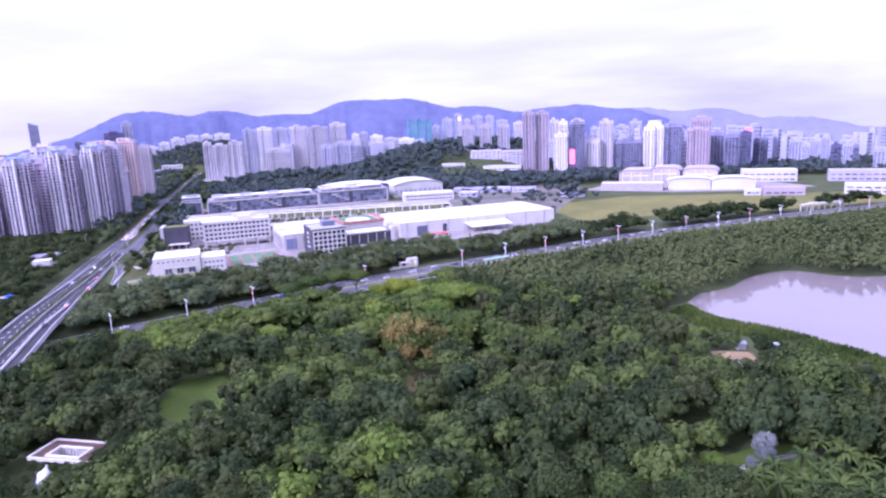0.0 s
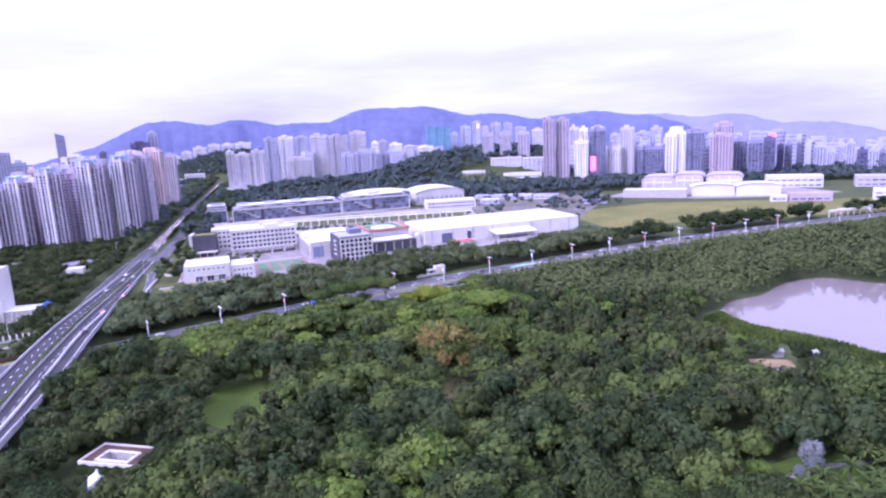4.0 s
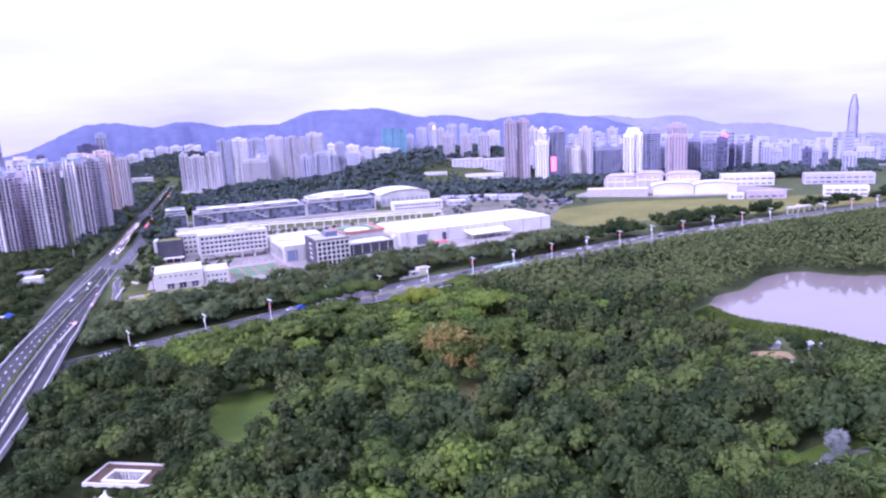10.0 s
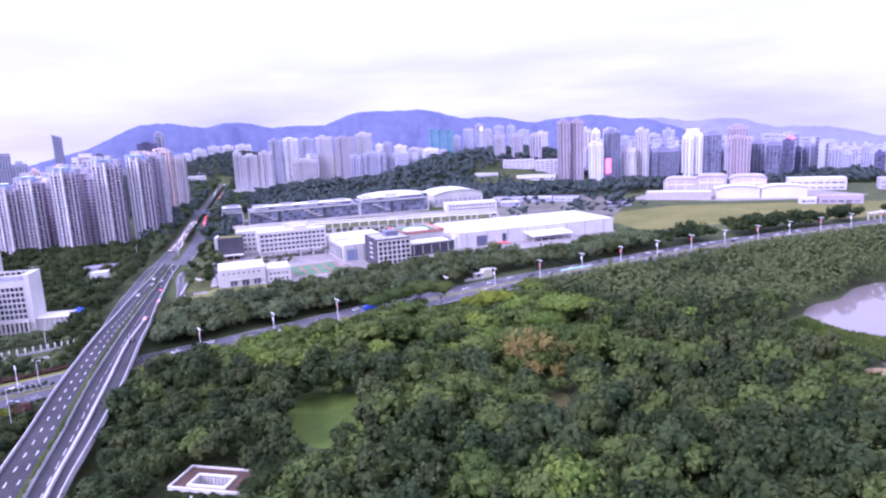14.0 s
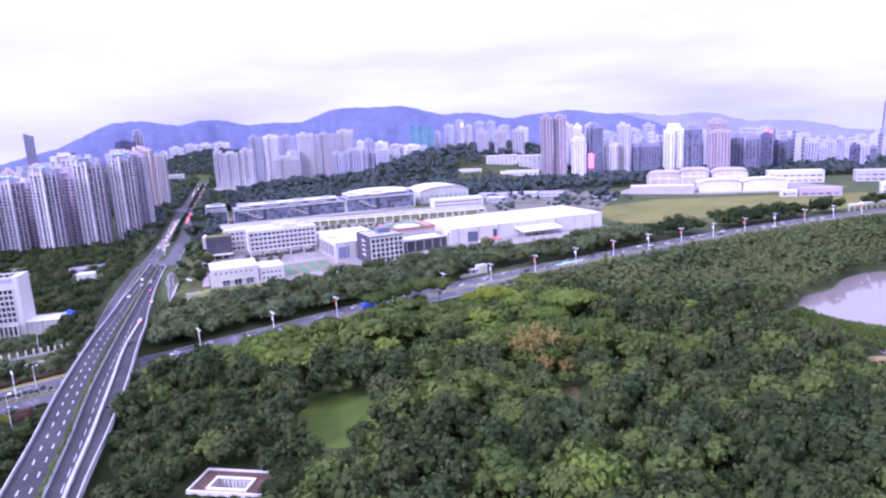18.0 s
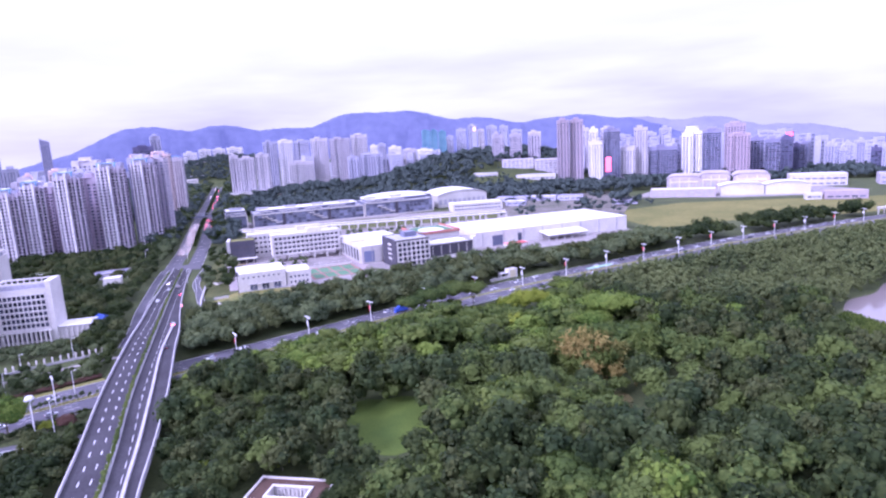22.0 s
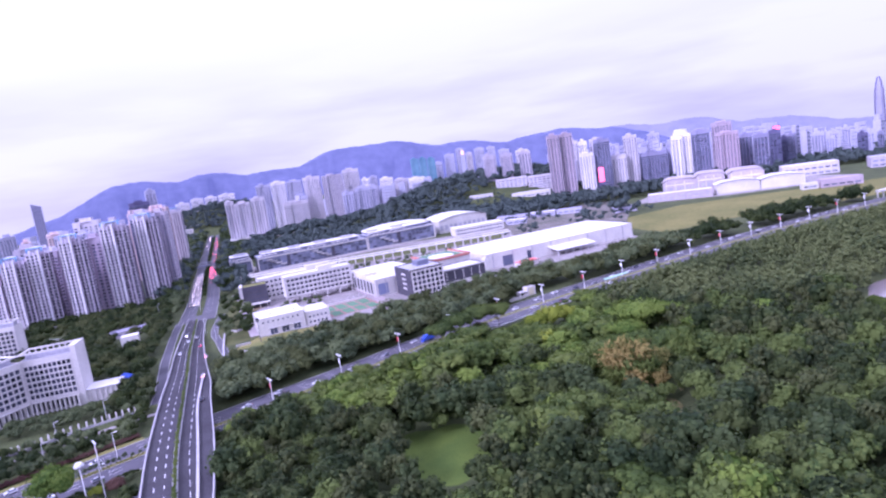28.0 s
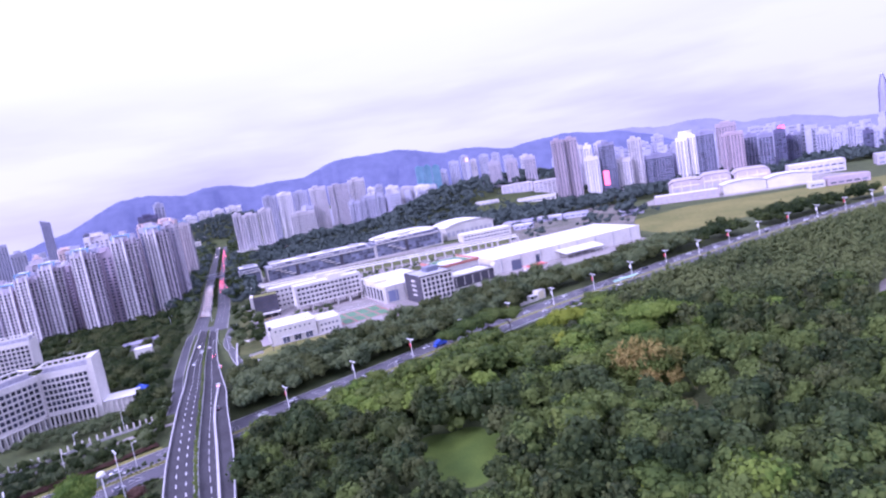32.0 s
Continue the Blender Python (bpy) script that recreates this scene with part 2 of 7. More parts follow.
ROOF_GREY = surface("grey_roof", (0.30, 0.30, 0.36), (0.48, 0.47, 0.54), 0.06, 0.6, 0.8)
DARK_BRICK = surface("charcoal_cladding", (0.055, 0.052, 0.07), (0.09, 0.085, 0.11), 0.1, 1.0, 0.7)
SLATE_PANEL = surface("slate_blue_panel", (0.14, 0.15, 0.215), (0.19, 0.20, 0.27), 0.08, 0.8, 0.4)
GLASS = glass_like("window_glass", (0.075, 0.085, 0.13))
SLAB_GLASS = glass_like("slab_glass", (0.15, 0.16, 0.23), 0.25)
DARK_GLASS = glass_like("dark_glass", (0.04, 0.042, 0.065), 0.2)
GLASS_BLUE = glass_like("blue_curtain_glass", (0.15, 0.17, 0.27), 0.2)
METAL = surface("galvanised_metal", (0.5, 0.5, 0.54), (0.66, 0.66, 0.7), 0.8, 5.0, 0.45, 0.3)
METAL_WHITE = surface("white_painted_metal", (0.68, 0.68, 0.72), (0.82, 0.82, 0.86), 0.8, 5.0, 0.4)
RED = surface("red_paint", (0.5, 0.05, 0.06), (0.66, 0.09, 0.10), 0.3, 2.0, 0.5)
BLUE = surface("blue_paint", (0.05, 0.09, 0.5), (0.08, 0.15, 0.66), 0.3, 2.0, 0.5)
GREEN_COURT = surface("green_court", (0.08, 0.18, 0.10), (0.13, 0.25, 0.15), 0.1, 1.0, 0.8)
RED_COURT = surface("red_court", (0.26, 0.14, 0.13), (0.36, 0.20, 0.18), 0.1, 1.0, 0.8)
TIMBER_ROOF = surface("brown_deck_roof", (0.07, 0.042, 0.033), (0.12, 0.072, 0.055), 0.4, 3.0, 0.8)
TEAL_NET = surface("teal_netting", (0.12, 0.24, 0.33), (0.18, 0.32, 0.42), 0.05, 0.5, 0.8)
RUBBER = surface("rubber", (0.02, 0.02, 0.02), (0.04, 0.04, 0.045), 2.0, 9.0, 0.9)
LAMP_RED = glow("tail_light", (1.0, 0.08, 0.12), 12.0)
LAMP_WHITE = glow("head_light", (1.0, 0.80, 0.64), 9.0)
SCREEN_RED = glow("red_screen", (1.0, 0.12, 0.16), 2.0)
SIGN_WARM = glow("warm_sign", (1.0, 0.62, 0.3), 0.8)


def water_material():
    m, n, l, b = material("muddy_water", 0.06, 0.0, 0.5)
    geo, t = n.new("ShaderNodeNewGeometry"), n.new("ShaderNodeTexNoise")
    t.inputs["Scale"].default_value, t.inputs["Detail"].default_value = 0.02, 4
    l.new(geo.outputs["Position"], t.inputs["Vector"])
    mix = n.new("ShaderNodeMix"); mix.data_type = "RGBA"
    mix.inputs[6].default_value, mix.inputs[7].default_value = (0.22, 0.185, 0.185, 1), (0.26, 0.22, 0.22, 1)
    l.new(t.outputs["Fac"], mix.inputs[0]); l.new(mix.outputs[2], b.inputs["Base Color"])
    rip = n.new("ShaderNodeTexNoise")
    rip.inputs["Scale"].default_value, rip.inputs["Detail"].default_value = 0.6, 3
    l.new(geo.outputs["Position"], rip.inputs["Vector"])
    bp = n.new("ShaderNodeBump")
    bp.inputs["Strength"].default_value, bp.inputs["Distance"].default_value = 0.08, 0.2
    l.new(rip.outputs["Fac"], bp.inputs["Height"]); l.new(bp.outputs[0], b.inputs["Normal"])
    return m


WATER = water_material()


def haze_glow_material(name, c1, c2, power, base):
    """Far wooded hills: their blue air is a painted glow, mottled like wood and rock, over a base that takes the real
    light.
    """
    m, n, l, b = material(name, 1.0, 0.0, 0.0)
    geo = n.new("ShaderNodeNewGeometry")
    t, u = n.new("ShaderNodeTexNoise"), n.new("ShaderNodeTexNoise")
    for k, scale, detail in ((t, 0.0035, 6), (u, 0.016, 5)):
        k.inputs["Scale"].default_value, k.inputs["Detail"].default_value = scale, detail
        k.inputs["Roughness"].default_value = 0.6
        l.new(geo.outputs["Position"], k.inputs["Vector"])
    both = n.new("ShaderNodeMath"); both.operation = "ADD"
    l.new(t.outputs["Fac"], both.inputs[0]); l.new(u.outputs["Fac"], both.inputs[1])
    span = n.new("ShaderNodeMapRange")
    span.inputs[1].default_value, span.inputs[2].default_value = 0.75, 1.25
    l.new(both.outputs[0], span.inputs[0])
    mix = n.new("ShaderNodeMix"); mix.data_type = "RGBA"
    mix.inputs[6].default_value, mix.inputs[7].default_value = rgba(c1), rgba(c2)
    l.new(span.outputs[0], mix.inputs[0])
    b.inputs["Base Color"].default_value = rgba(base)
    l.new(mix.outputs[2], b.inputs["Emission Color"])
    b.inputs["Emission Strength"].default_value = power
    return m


# both ranges emit their colour: haze painted as glow, no lamp there
HILL_NEAR = haze_glow_material("near_range", (0.050, 0.056, 0.132), (0.095, 0.099, 0.196), 1.0, (0.07, 0.075, 0.105))
HILL_FAR = haze_glow_material("far_range", (0.165, 0.165, 0.27), (0.215, 0.21, 0.32), 1.0, (0.05, 0.05, 0.07))


# ---- mesh helpers ----
class Geo:
    """Collects vertices and faces for one mesh."""

    def __init__(self):
        self.v, self.f = [], []

    def add(self, verts, faces, m=None):
        k = len(self.v)
        self.v += [tuple(m @ Vector(p)) for p in verts] if m else [tuple(p) for p in verts]
        self.f += [tuple(i + k for i in q) for q in faces]
        return self

    def box(self, x0, y0, z0, x1, y1, z1, m=None, ch=0.0):
        if ch:
            a = [(x0 + ch, y0), (x1 - ch, y0), (x1, y0 + ch), (x1, y1 - ch), (x1 - ch, y1), (x0 + ch, y1), (x0, y1 - ch), (x0, y0 + ch)]
            return self.prism(a, z0, z1, m)
        v = [(x, y, z) for z in (z0, z1) for x, y in ((x0, y0), (x1, y0), (x1, y1), (x0, y1))]
        return self.add(v, [(3, 2, 1, 0), (4, 5, 6, 7), (0, 1, 5, 4), (1, 2, 6, 5), (2, 3, 7, 6), (3, 0, 4, 7)], m)

    def prism(self, poly, z0, z1, m=None):
        n = len(poly)
        v = [(x, y, z0) for x, y in poly] + [(x, y, z1) for x, y in poly]
        f = [tuple(range(n - 1, -1, -1)), tuple(range(n, 2 * n))] + [(i, (i + 1) % n, n + (i + 1) % n, n + i) for i in range(n)]
        return self.add(v, f, m)

    def tube(self, a, b, r0, r1=None, n=8):
        a, b = Vector(a), Vector(b)
        r1 = r0 if r1 is None else r1
        q = (b - a).to_track_quat("Z", "Y").to_matrix()
        v = [a + q @ Vector((r0 * math.cos(i * math.tau / n), r0 * math.sin(i * math.tau / n), 0)) for i in range(n)]
        v += [b + q @ Vector((r1 * math.cos(i * math.tau / n), r1 * math.sin(i * math.tau / n), 0)) for i in range(n)]
        return self.add(v, [(i, (i + 1) % n, n + (i + 1) % n, n + i) for i in range(n)] + [tuple(range(n - 1, -1, -1)), tuple(range(n, 2 * n))])

    def mesh(self, name, mat, smooth=False):
        me = bpy.data.meshes.new(name)
        me.from_pydata(self.v, [], self.f)
        me.materials.append(mat)
        if smooth:
            me.polygons.foreach_set("use_smooth", [True] * len(me.polygons))
        return me


def array_mesh(name, verts, quads, mat):
    """A mesh of quads from arrays, for large counts."""
    me = bpy.data.meshes.new(name)
    me.vertices.add(len(verts)); me.vertices.foreach_set("co", np.asarray(verts, np.float32).ravel())
    me.loops.add(quads.size); me.loops.foreach_set("vertex_index", quads.ravel().astype(np.int32))
    me.polygons.add(len(quads))
    me.polygons.foreach_set("loop_start", np.arange(0, quads.size, 4, dtype=np.int32))
    me.materials.append(mat)
    me.update(calc_edges=True)
    return me


def thing(name, label, category, m=None, group="", kind=""):
    ob = new(name)
    ob.empty_display_size = 0.5
    ob.matrix_basis = m or Matrix()
    return tagged(ob, label, category, group, kind)


def solo(name, geo, mat, label, category="", group="", kind="", m=None, smooth=False):
    ob = new(name, geo if isinstance(geo, bpy.types.Mesh) else geo.mesh(name, mat, smooth))
    ob.matrix_basis = m or Matrix()
    return tagged(ob, label, category, group, kind)


def part(name, geo, mat, parent, label="", m=None, smooth=False, kind=""):
    ob = new(name, geo if isinstance(geo, bpy.types.Mesh) else geo.mesh(name, mat, smooth))
    ob.parent = parent
    if m:
        ob.matrix_basis = m
    return tagged(ob, label, kind=kind)


def inside(x, y, poly):
    hit = False
    for (ax, ay), (bx, by) in zip(poly, poly[1:] + poly[:1]):
        if (ay > y) != (by > y) and x < (bx - ax) * (y - ay) / (by - ay) + ax:
            hit = not hit
    return hit


def smooth_line(pts, step=6.0):
    """A Catmull-Rom line through the points, sampled evenly enough."""
    p = [Vector(q) for q in pts]
    p = [2 * p[0] - p[1]] + p + [2 * p[-1] - p[-2]]
    out = []
    for a, b, c, d in zip(p, p[1:], p[2:], p[3:]):
        n = max(1, int((c - b).length / step))
        for i in range(n):
            t = i / n
            out.append(0.5 * (2 * b + (c - a) * t + (2 * a - 5 * b + 4 * c - d) * t * t + (3 * b - a - 3 * c + d) * t ** 3))
    return out + [p[-2]]


def normals(line):
    out = []
    for i in range(len(line)):
        d = line[min(i + 1, len(line) - 1)] - line[max(i - 1, 0)]
        out.append(Vector((d.y, -d.x, 0)).normalized())
    return out


def ribbon(line, left, right, thick, z=0.0):
    """A slab along a line from offset left to offset right (to the line's right is positive)."""
    g, nn = Geo(), normals(line)
    for p, n in zip(line, nn):
        for o, dz in ((left, 0), (right, 0), (right, -thick), (left, -thick)):
            q = p + n * o
            g.v.append((q.x, q.y, q.z + z + dz))
    for i in range(len(line) - 1):
        k = 4 * i
        for a in range(4):
            b = (a + 1) % 4
            g.f.append((k + b, k + a, k + 4 + a, k + 4 + b))
    k = 4 * (len(line) - 1)
    g.f += [(0, 1, 2, 3), (k + 3, k + 2, k + 1, k)]
    return g


def near_line(x, y, line):
    """Distance to a line, and the signed side offset (right is positive)."""
    best = (1e9, 0)
    for a, b in zip(line, line[1:]):
        dx, dy = b.x - a.x, b.y - a.y
        t = max(0, min(1, ((x - a.x) * dx + (y - a.y) * dy) / (dx * dx + dy * dy)))
        ex, ey = x - a.x - t * dx, y - a.y - t * dy
        d = math.hypot(ex, ey)
        if d < best[0]:
            best = (d, d if ex * dy - ey * dx > 0 else -d)
    return best


# ---- ground: one sheet to the horizon, with the low wooded hills of the middle distance ----
HILLS = [(18, 1262, 120, 105, 43), (-98, 1224, 90, 85, 24), (-650, 1810, 230, 120, 66), (150, 1330, 120, 90, 40), (-270, 1135, 260, 55, 15), (98, 1172, 95, 45, 22)]


def ground_z(x, y):
    z = 0.0
    if y > 980:
        for hx, hy, rx, ry, h in HILLS:
            z += h * math.exp(-((x - hx) / rx) ** 2 - ((y - hy) / ry) ** 2)
        z *= min(1, (y - 980) / 110)
        if y < 1640:  # the boulevard runs along a level valley floor
            z *= min(1, max(0, (abs(x + 411 + 0.306 * (y - 935)) - 70) / 80))
    far = math.hypot(x + 40, y - 8) - 1350
    if far > 0 and x > -40:
        z -= 0.109 * math.atan2(x + 40, y - 8) * far
    return z


def build_ground():
    xs = [-4800, -3600, -2600] + list(range(-2000, -900, 100)) + list(range(-900, 601, 50)) + list(range(700, 2001, 100)) + [2600, 3600, 4800]
    ys = [-600, -200, 0] + list(range(100, 901, 100)) + list(range(950, 2001, 50)) + list(range(2100, 3001, 100)) + [3600, 4400, 4900]
    g = Geo()
    g.v = [(x, y, ground_z(x, y)) for y in ys for x in xs]
    n = len(xs)
    g.f = [(j * n + i, j * n + i + 1, (j + 1) * n + i + 1, (j + 1) * n + i) for j in range(len(ys) - 1) for i in range(n - 1)]
    solo("ground", g, SOIL, "dark leaf-littered ground under the trees, running to the horizon", "ground", kind="structure", smooth=True)


build_ground()


def patch(name, poly, z, mat, label, category):
    g = Geo().prism(poly, 0.0, z)
    return solo(name, g, mat, label, category, kind="structure")


def blob(cx, cy, rx, ry, turn=0, n=28, rough=0.12, seed=1):
    """A rounded uneven outline."""
    rnd, out = random.Random(seed), []
    ph = [rnd.uniform(0, 6.28) for _ in range(3)]
    c, s = math.cos(radians(turn)), math.sin(radians(turn))
    for i in range(n):
        a = i * math.tau / n
        k = 1 + rough * (math.sin(2 * a + ph[0]) + 0.6 * math.sin(3 * a + ph[1]) + 0.4 * math.sin(5 * a + ph[2]))
        x, y = rx * k * math.cos(a), ry * k * math.sin(a)
        out.append((cx + c * x - s * y, cy + s * x + c * y))
    return out


CLEARING = blob(-95, 226, 16, 25, 8, seed=4)
patch("clearing_lawn", CLEARING, 0.06, LAWN, "round mown green lawn in a woodland clearing", "lawn")
BARE = blob(-14, 231, 5.5, 12, 10, rough=0.28, seed=8)
patch("bare_clearing", BARE, 0.05, DRY_EARTH, "small bare brown earth clearing among trees", "ground")
LAKE = [(125, 316), (130, 292), (151, 272), (162, 253), (174, 234), (200, 196), (300, 170), (420, 250), (400, 345), (330, 362), (259, 357), (236, 361), (215, 378), (186, 368), (162, 346), (141, 336)]
patch("lake", [tuple(p.xy) for p in smooth_line([(*q, 0) for q in LAKE + LAKE[:1]], 5)[:-1]], 0.05, WATER, "still pale lilac-brown lake reflecting the overcast sky", "lake")
FIELD = [(120, 668), (136, 598), (223, 622), (316, 618), (470, 640), (560, 720), (417, 742), (314, 765), (229, 777), (150, 742)]
patch("meadow", FIELD, 0.06, MEADOW, "flat open field of yellow-green rough grass", "field")
patch("stadium_forecourt", [(195, 862), (300, 800), (395, 780), (480, 800), (450, 900), (250, 935)], 0.05, PAVING, "pale paved forecourt round the stadium halls", "pavement")
patch("depot_ground", [(0, 845), (20, 705), (108, 640), (122, 670), (150, 745), (200, 860), (190, 960), (0, 960)], 0.05, DEPOT, "worn grey-brown ground round the depot sheds", "ground")
patch("verge", [(-232, 424), (-214, 442), (-228, 500), (-262, 600), (-276, 600), (-266, 540), (-250, 466)], 0.05, VERGE, "rough grass verge between drive and slip road", "lawn")
patch("lawn_strip", [(-225, 412), (-172, 424), (-165, 446), (-214, 440)], 0.05, ROUGH_GRASS, "patchy yellow-green grass strip beside the school hall", "lawn")
patch("campus_paving", [(-262, 600), (-226, 500), (-212, 442), (-165, 447), (-100, 470), (-24, 522), (116, 580), (104, 640), (20, 700), (0, 830), (-340, 830), (-350, 780)], 0.04, PAVING, "pale paved ground around the school buildings", "pavement")
patch("estate_paving", [(-560, 560), (-320, 560), (-345, 640), (-560, 640)], 0.03, SOIL, "dark planted ground before the apartment estate", "ground")

patch("palm_lawn", blob(90, 153, 26, 17, 12, seed=6), 0.05, LAWN, "mown lawn of the palm garden", "lawn")
patch("courtyard_lawn", [(-240, 610), (-120, 650), (-60, 640), (-20, 690), (-290, 668)], 0.07, VERGE, "planted courtyard strip between school wings", "lawn")

patch("courtyard_lawn", [(-292, 702), (0, 738), (6, 800), (-70, 800), (-160, 800), (-300, 752)], 0.08, VERGE, "planted strip before the campus slabs", "lawn")

# ---- roads ----
AVENUE = smooth_line([(-460, 95, 0), (-360, 165, 0), (-300, 207, 0), (-246, 247, 0), (-215, 271, 0), (-158, 313, 0), (-128, 335, 0), (-99, 358, 0),
                      (-58, 387, 0), (-15, 413, 0), (40, 444, 0), (100, 477, 0), (170, 513, 0), (283, 560, 0), (420, 606, 0), (620, 660, 0), (900, 720, 0)], 8)
BOULEVARD = smooth_line([(-287, 528, 0), (-319, 640, 0), (-360, 770, 0), (-411, 935, 0), (-500, 1225, 0), (-566, 1440, 0), (-632, 1655, 0)], 12)


def road(name, line, left, right, label, mat=None, z=0.12):
    r = thing(name, label, "road", kind="structure")
    part("carriageway", ribbon(line, left, right, z, z), mat or ASPHALT, r)
    part("kerb", ribbon(line, left - 0.3, left, z + 0.14, z + 0.14), CONCRETE, r, "grey concrete kerb")
    part("kerb", ribbon(line, right, right + 0.3, z + 0.14, z + 0.14), CONCRETE, r, "grey concrete kerb")
    return r


DASH = Geo().box(-0.09, -2.6, 0, 0.09, 2.6, 0.012).mesh("lane_dash", PAINT_LINE)
DASH_WIDE = Geo().box(-0.15, -1.6, 0, 0.15, 1.6, 0.015).mesh("lane_dash", PAINT_LINE)


def dashes(parent, line, offset, step, z=0.125, mesh=None, first=0, last=10 ** 6):
    """Painted lane dashes along a line, each one a piece of the road."""
    run, nn, at = 0.0, normals(line), 0.0
    for i in range(len(line) - 1):
        a, b = line[i], line[i + 1]
        seg = (b - a).length
        while at <= run + seg:
            t = (at - run) / seg
            if first <= at <= last:
                p = a.lerp(b, t) + nn[i] * offset
                d = b - a
                m = Matrix.Translation((p.x, p.y, p.z + z)) @ Matrix.Rotation(math.atan2(d.y, d.x) - math.pi / 2, 4, "Z") @ Matrix.Rotation(math.atan2(d.z, math.hypot(d.x, d.y)), 4, "X")
                part("lane_dash", mesh or DASH, None, parent, m=m)
            at += step
        run += seg


road_north = road("avenue_north", AVENUE, -15.5, -2.0, "grey asphalt avenue carriageway beside a line of street lamps")
road_south = road("avenue_south", AVENUE, 2.0, 15.0, "grey asphalt avenue carriageway half hidden by park trees")
solo("avenue_median", ribbon(AVENUE, -2.0, 2.0, 0.24, 0.24), ROUGH_GRASS, "narrow planted median strip with kerbs", "median", kind="structure")
for off in (-5.4, -8.8, -12.2):
    dashes(road_north, AVENUE, off, 15, first=60, last=900)
for off in (5.3, 8.5):
    dashes(road_south, AVENUE, off, 15, first=60, last=560)
road_far = road("boulevard", BOULEVARD, -14.5, 14.5, "wide asphalt boulevard full of evening traffic", z=0.10)
solo("boulevard_median", ribbon(BOULEVARD[2:], -2.5, 2.5, 0.3, 0.3), SOIL, "dark planted median of the boulevard", "median", kind="structure")
for off in (-9.3, -5.8, 5.8, 9.3):
    dashes(road_far, BOULEVARD, off, 18, z=0.105, mesh=DASH_WIDE, first=20, last=420)
SLIP = smooth_line([(-217, 398, 0), (-225, 406, 0), (-233, 422, 0), (-243, 446, 0), (-254, 470, 0), (-262, 500, 0), (-270, 540, 0)], 5)
road("slip_road", SLIP, -2.2, 2.2, "narrow asphalt slip road beside the flyover", z=0.13)
LEFT_SLIP = smooth_line([(-239, 330, 0), (-247, 356, 0), (-263.5, 402, 0), (-275.5, 440, 0), (-289, 484, 0), (-302, 530, 0)], 8)
road("frontage_road", LEFT_SLIP, -2.6, 2.6, "narrow asphalt frontage road under the flyover's edge", z=0.11)
# footpath beside the lake and in the palm garden
PATH_LINE = smooth_line([(56, 156, 0), (69, 158.5, 0), (80, 160, 0), (92, 165, 0), (110, 168, 0)], 3)
solo("garden_path", ribbon(PATH_LINE, -1.2, 1.2, 0.08, 0.08), PAVING, "pale concrete garden path among palms", "path", kind="structure")


# ---- flyover ----
def deck_z(y):
    t = max(0.0, min(1.0, (y - 300) / 185))
    return 8.2 - 8.0 * t * t * (3 - 2 * t)


def fly_points(pts):
    return smooth_line([(x, y, deck_z(y)) for x, y in pts], 5)


FLY_L = fly_points([(-126, 0), (-156, 100), (-168, 140), (-180, 174), (-190, 203), (-206, 247), (-226, 309), (-240, 354), (-260, 412), (-282, 484), (-297, 538)])
FLY_M = fly_points([(-118.5, 0), (-146, 100), (-157, 140), (-169, 174), (-179, 203), (-195, 247), (-215, 309), (-230, 354), (-251, 414), (-273, 482), (-288, 532)])
FLY_R = fly_points([(-105, 0), (-135, 100), (-147, 140), (-158.4, 173), (-168, 206), (-181, 247), (-199, 298), (-209, 328), (-224, 366), (-243, 416), (-265, 479), (-279, 526)])
fly = thing("flyover", "grey concrete road flyover with parapets over the avenue", "flyover", kind="structure")


def between(a, b, top, thick, extra=0.0):
    """A slab spanned between two edge lines."""
    g, n = Geo(), 60
    for i in range(n + 1):
        p = a[round(i * (len(a) - 1) / n)]
        q = b[round(i * (len(b) - 1) / n)]
        e = (q - p).normalized() * extra
        for s, dz in ((p - e, top), (q + e, top), (q + e, top - thick), (p - e, top - thick)):
            g.v.append((s.x, s.y, s.z + dz))
    for i in range(n):
        for a4 in range(4):
            b4 = (a4 + 1) % 4
            g.f.append((4 * i + b4, 4 * i + a4, 4 * i + 4 + a4, 4 * i + 4 + b4))
    g.f += [(0, 1, 2, 3), (4 * n + 3, 4 * n + 2, 4 * n + 1, 4 * n)]
    return g


part("deck_slab", between(FLY_L, FLY_R, -0.06, 1.5, 0.3), CONCRETE, fly, "grey concrete deck")
part("deck_surface", between(FLY_L, FLY_R, 0.0, 0.06), ASPHALT_DECK, fly, "worn grey-violet asphalt")
part("parapet", ribbon(FLY_L, -0.45, 0.0, 1.0, 1.0), CONCRETE, fly, "pale concrete parapet")
part("parapet", ribbon(FLY_R, 0.0, 0.45, 1.0, 1.0), CONCRETE, fly, "pale concrete parapet")
part("ramp_barrier", ribbon(fly_points([(-108.5, 0), (-138.5, 100), (-150.5, 140), (-162.5, 174), (-172.8, 206), (-188, 250), (-203, 293), (-217, 341)]), -0.45, 0.45, 1.0, 0.9), CONCRETE, fly, "pale concrete barrier between road and ramp")
part("planted_median", ribbon(FLY_M, -0.9, 0.9, 0.5, 0.45), CONCRETE, fly, "planter kerb along the middle")
for off in (3.6, 6.9):
    dashes(fly, FLY_L, off, 9, z=0.01, mesh=DASH_WIDE)
dashes(fly, FLY_M, 4.6, 9, z=0.01)
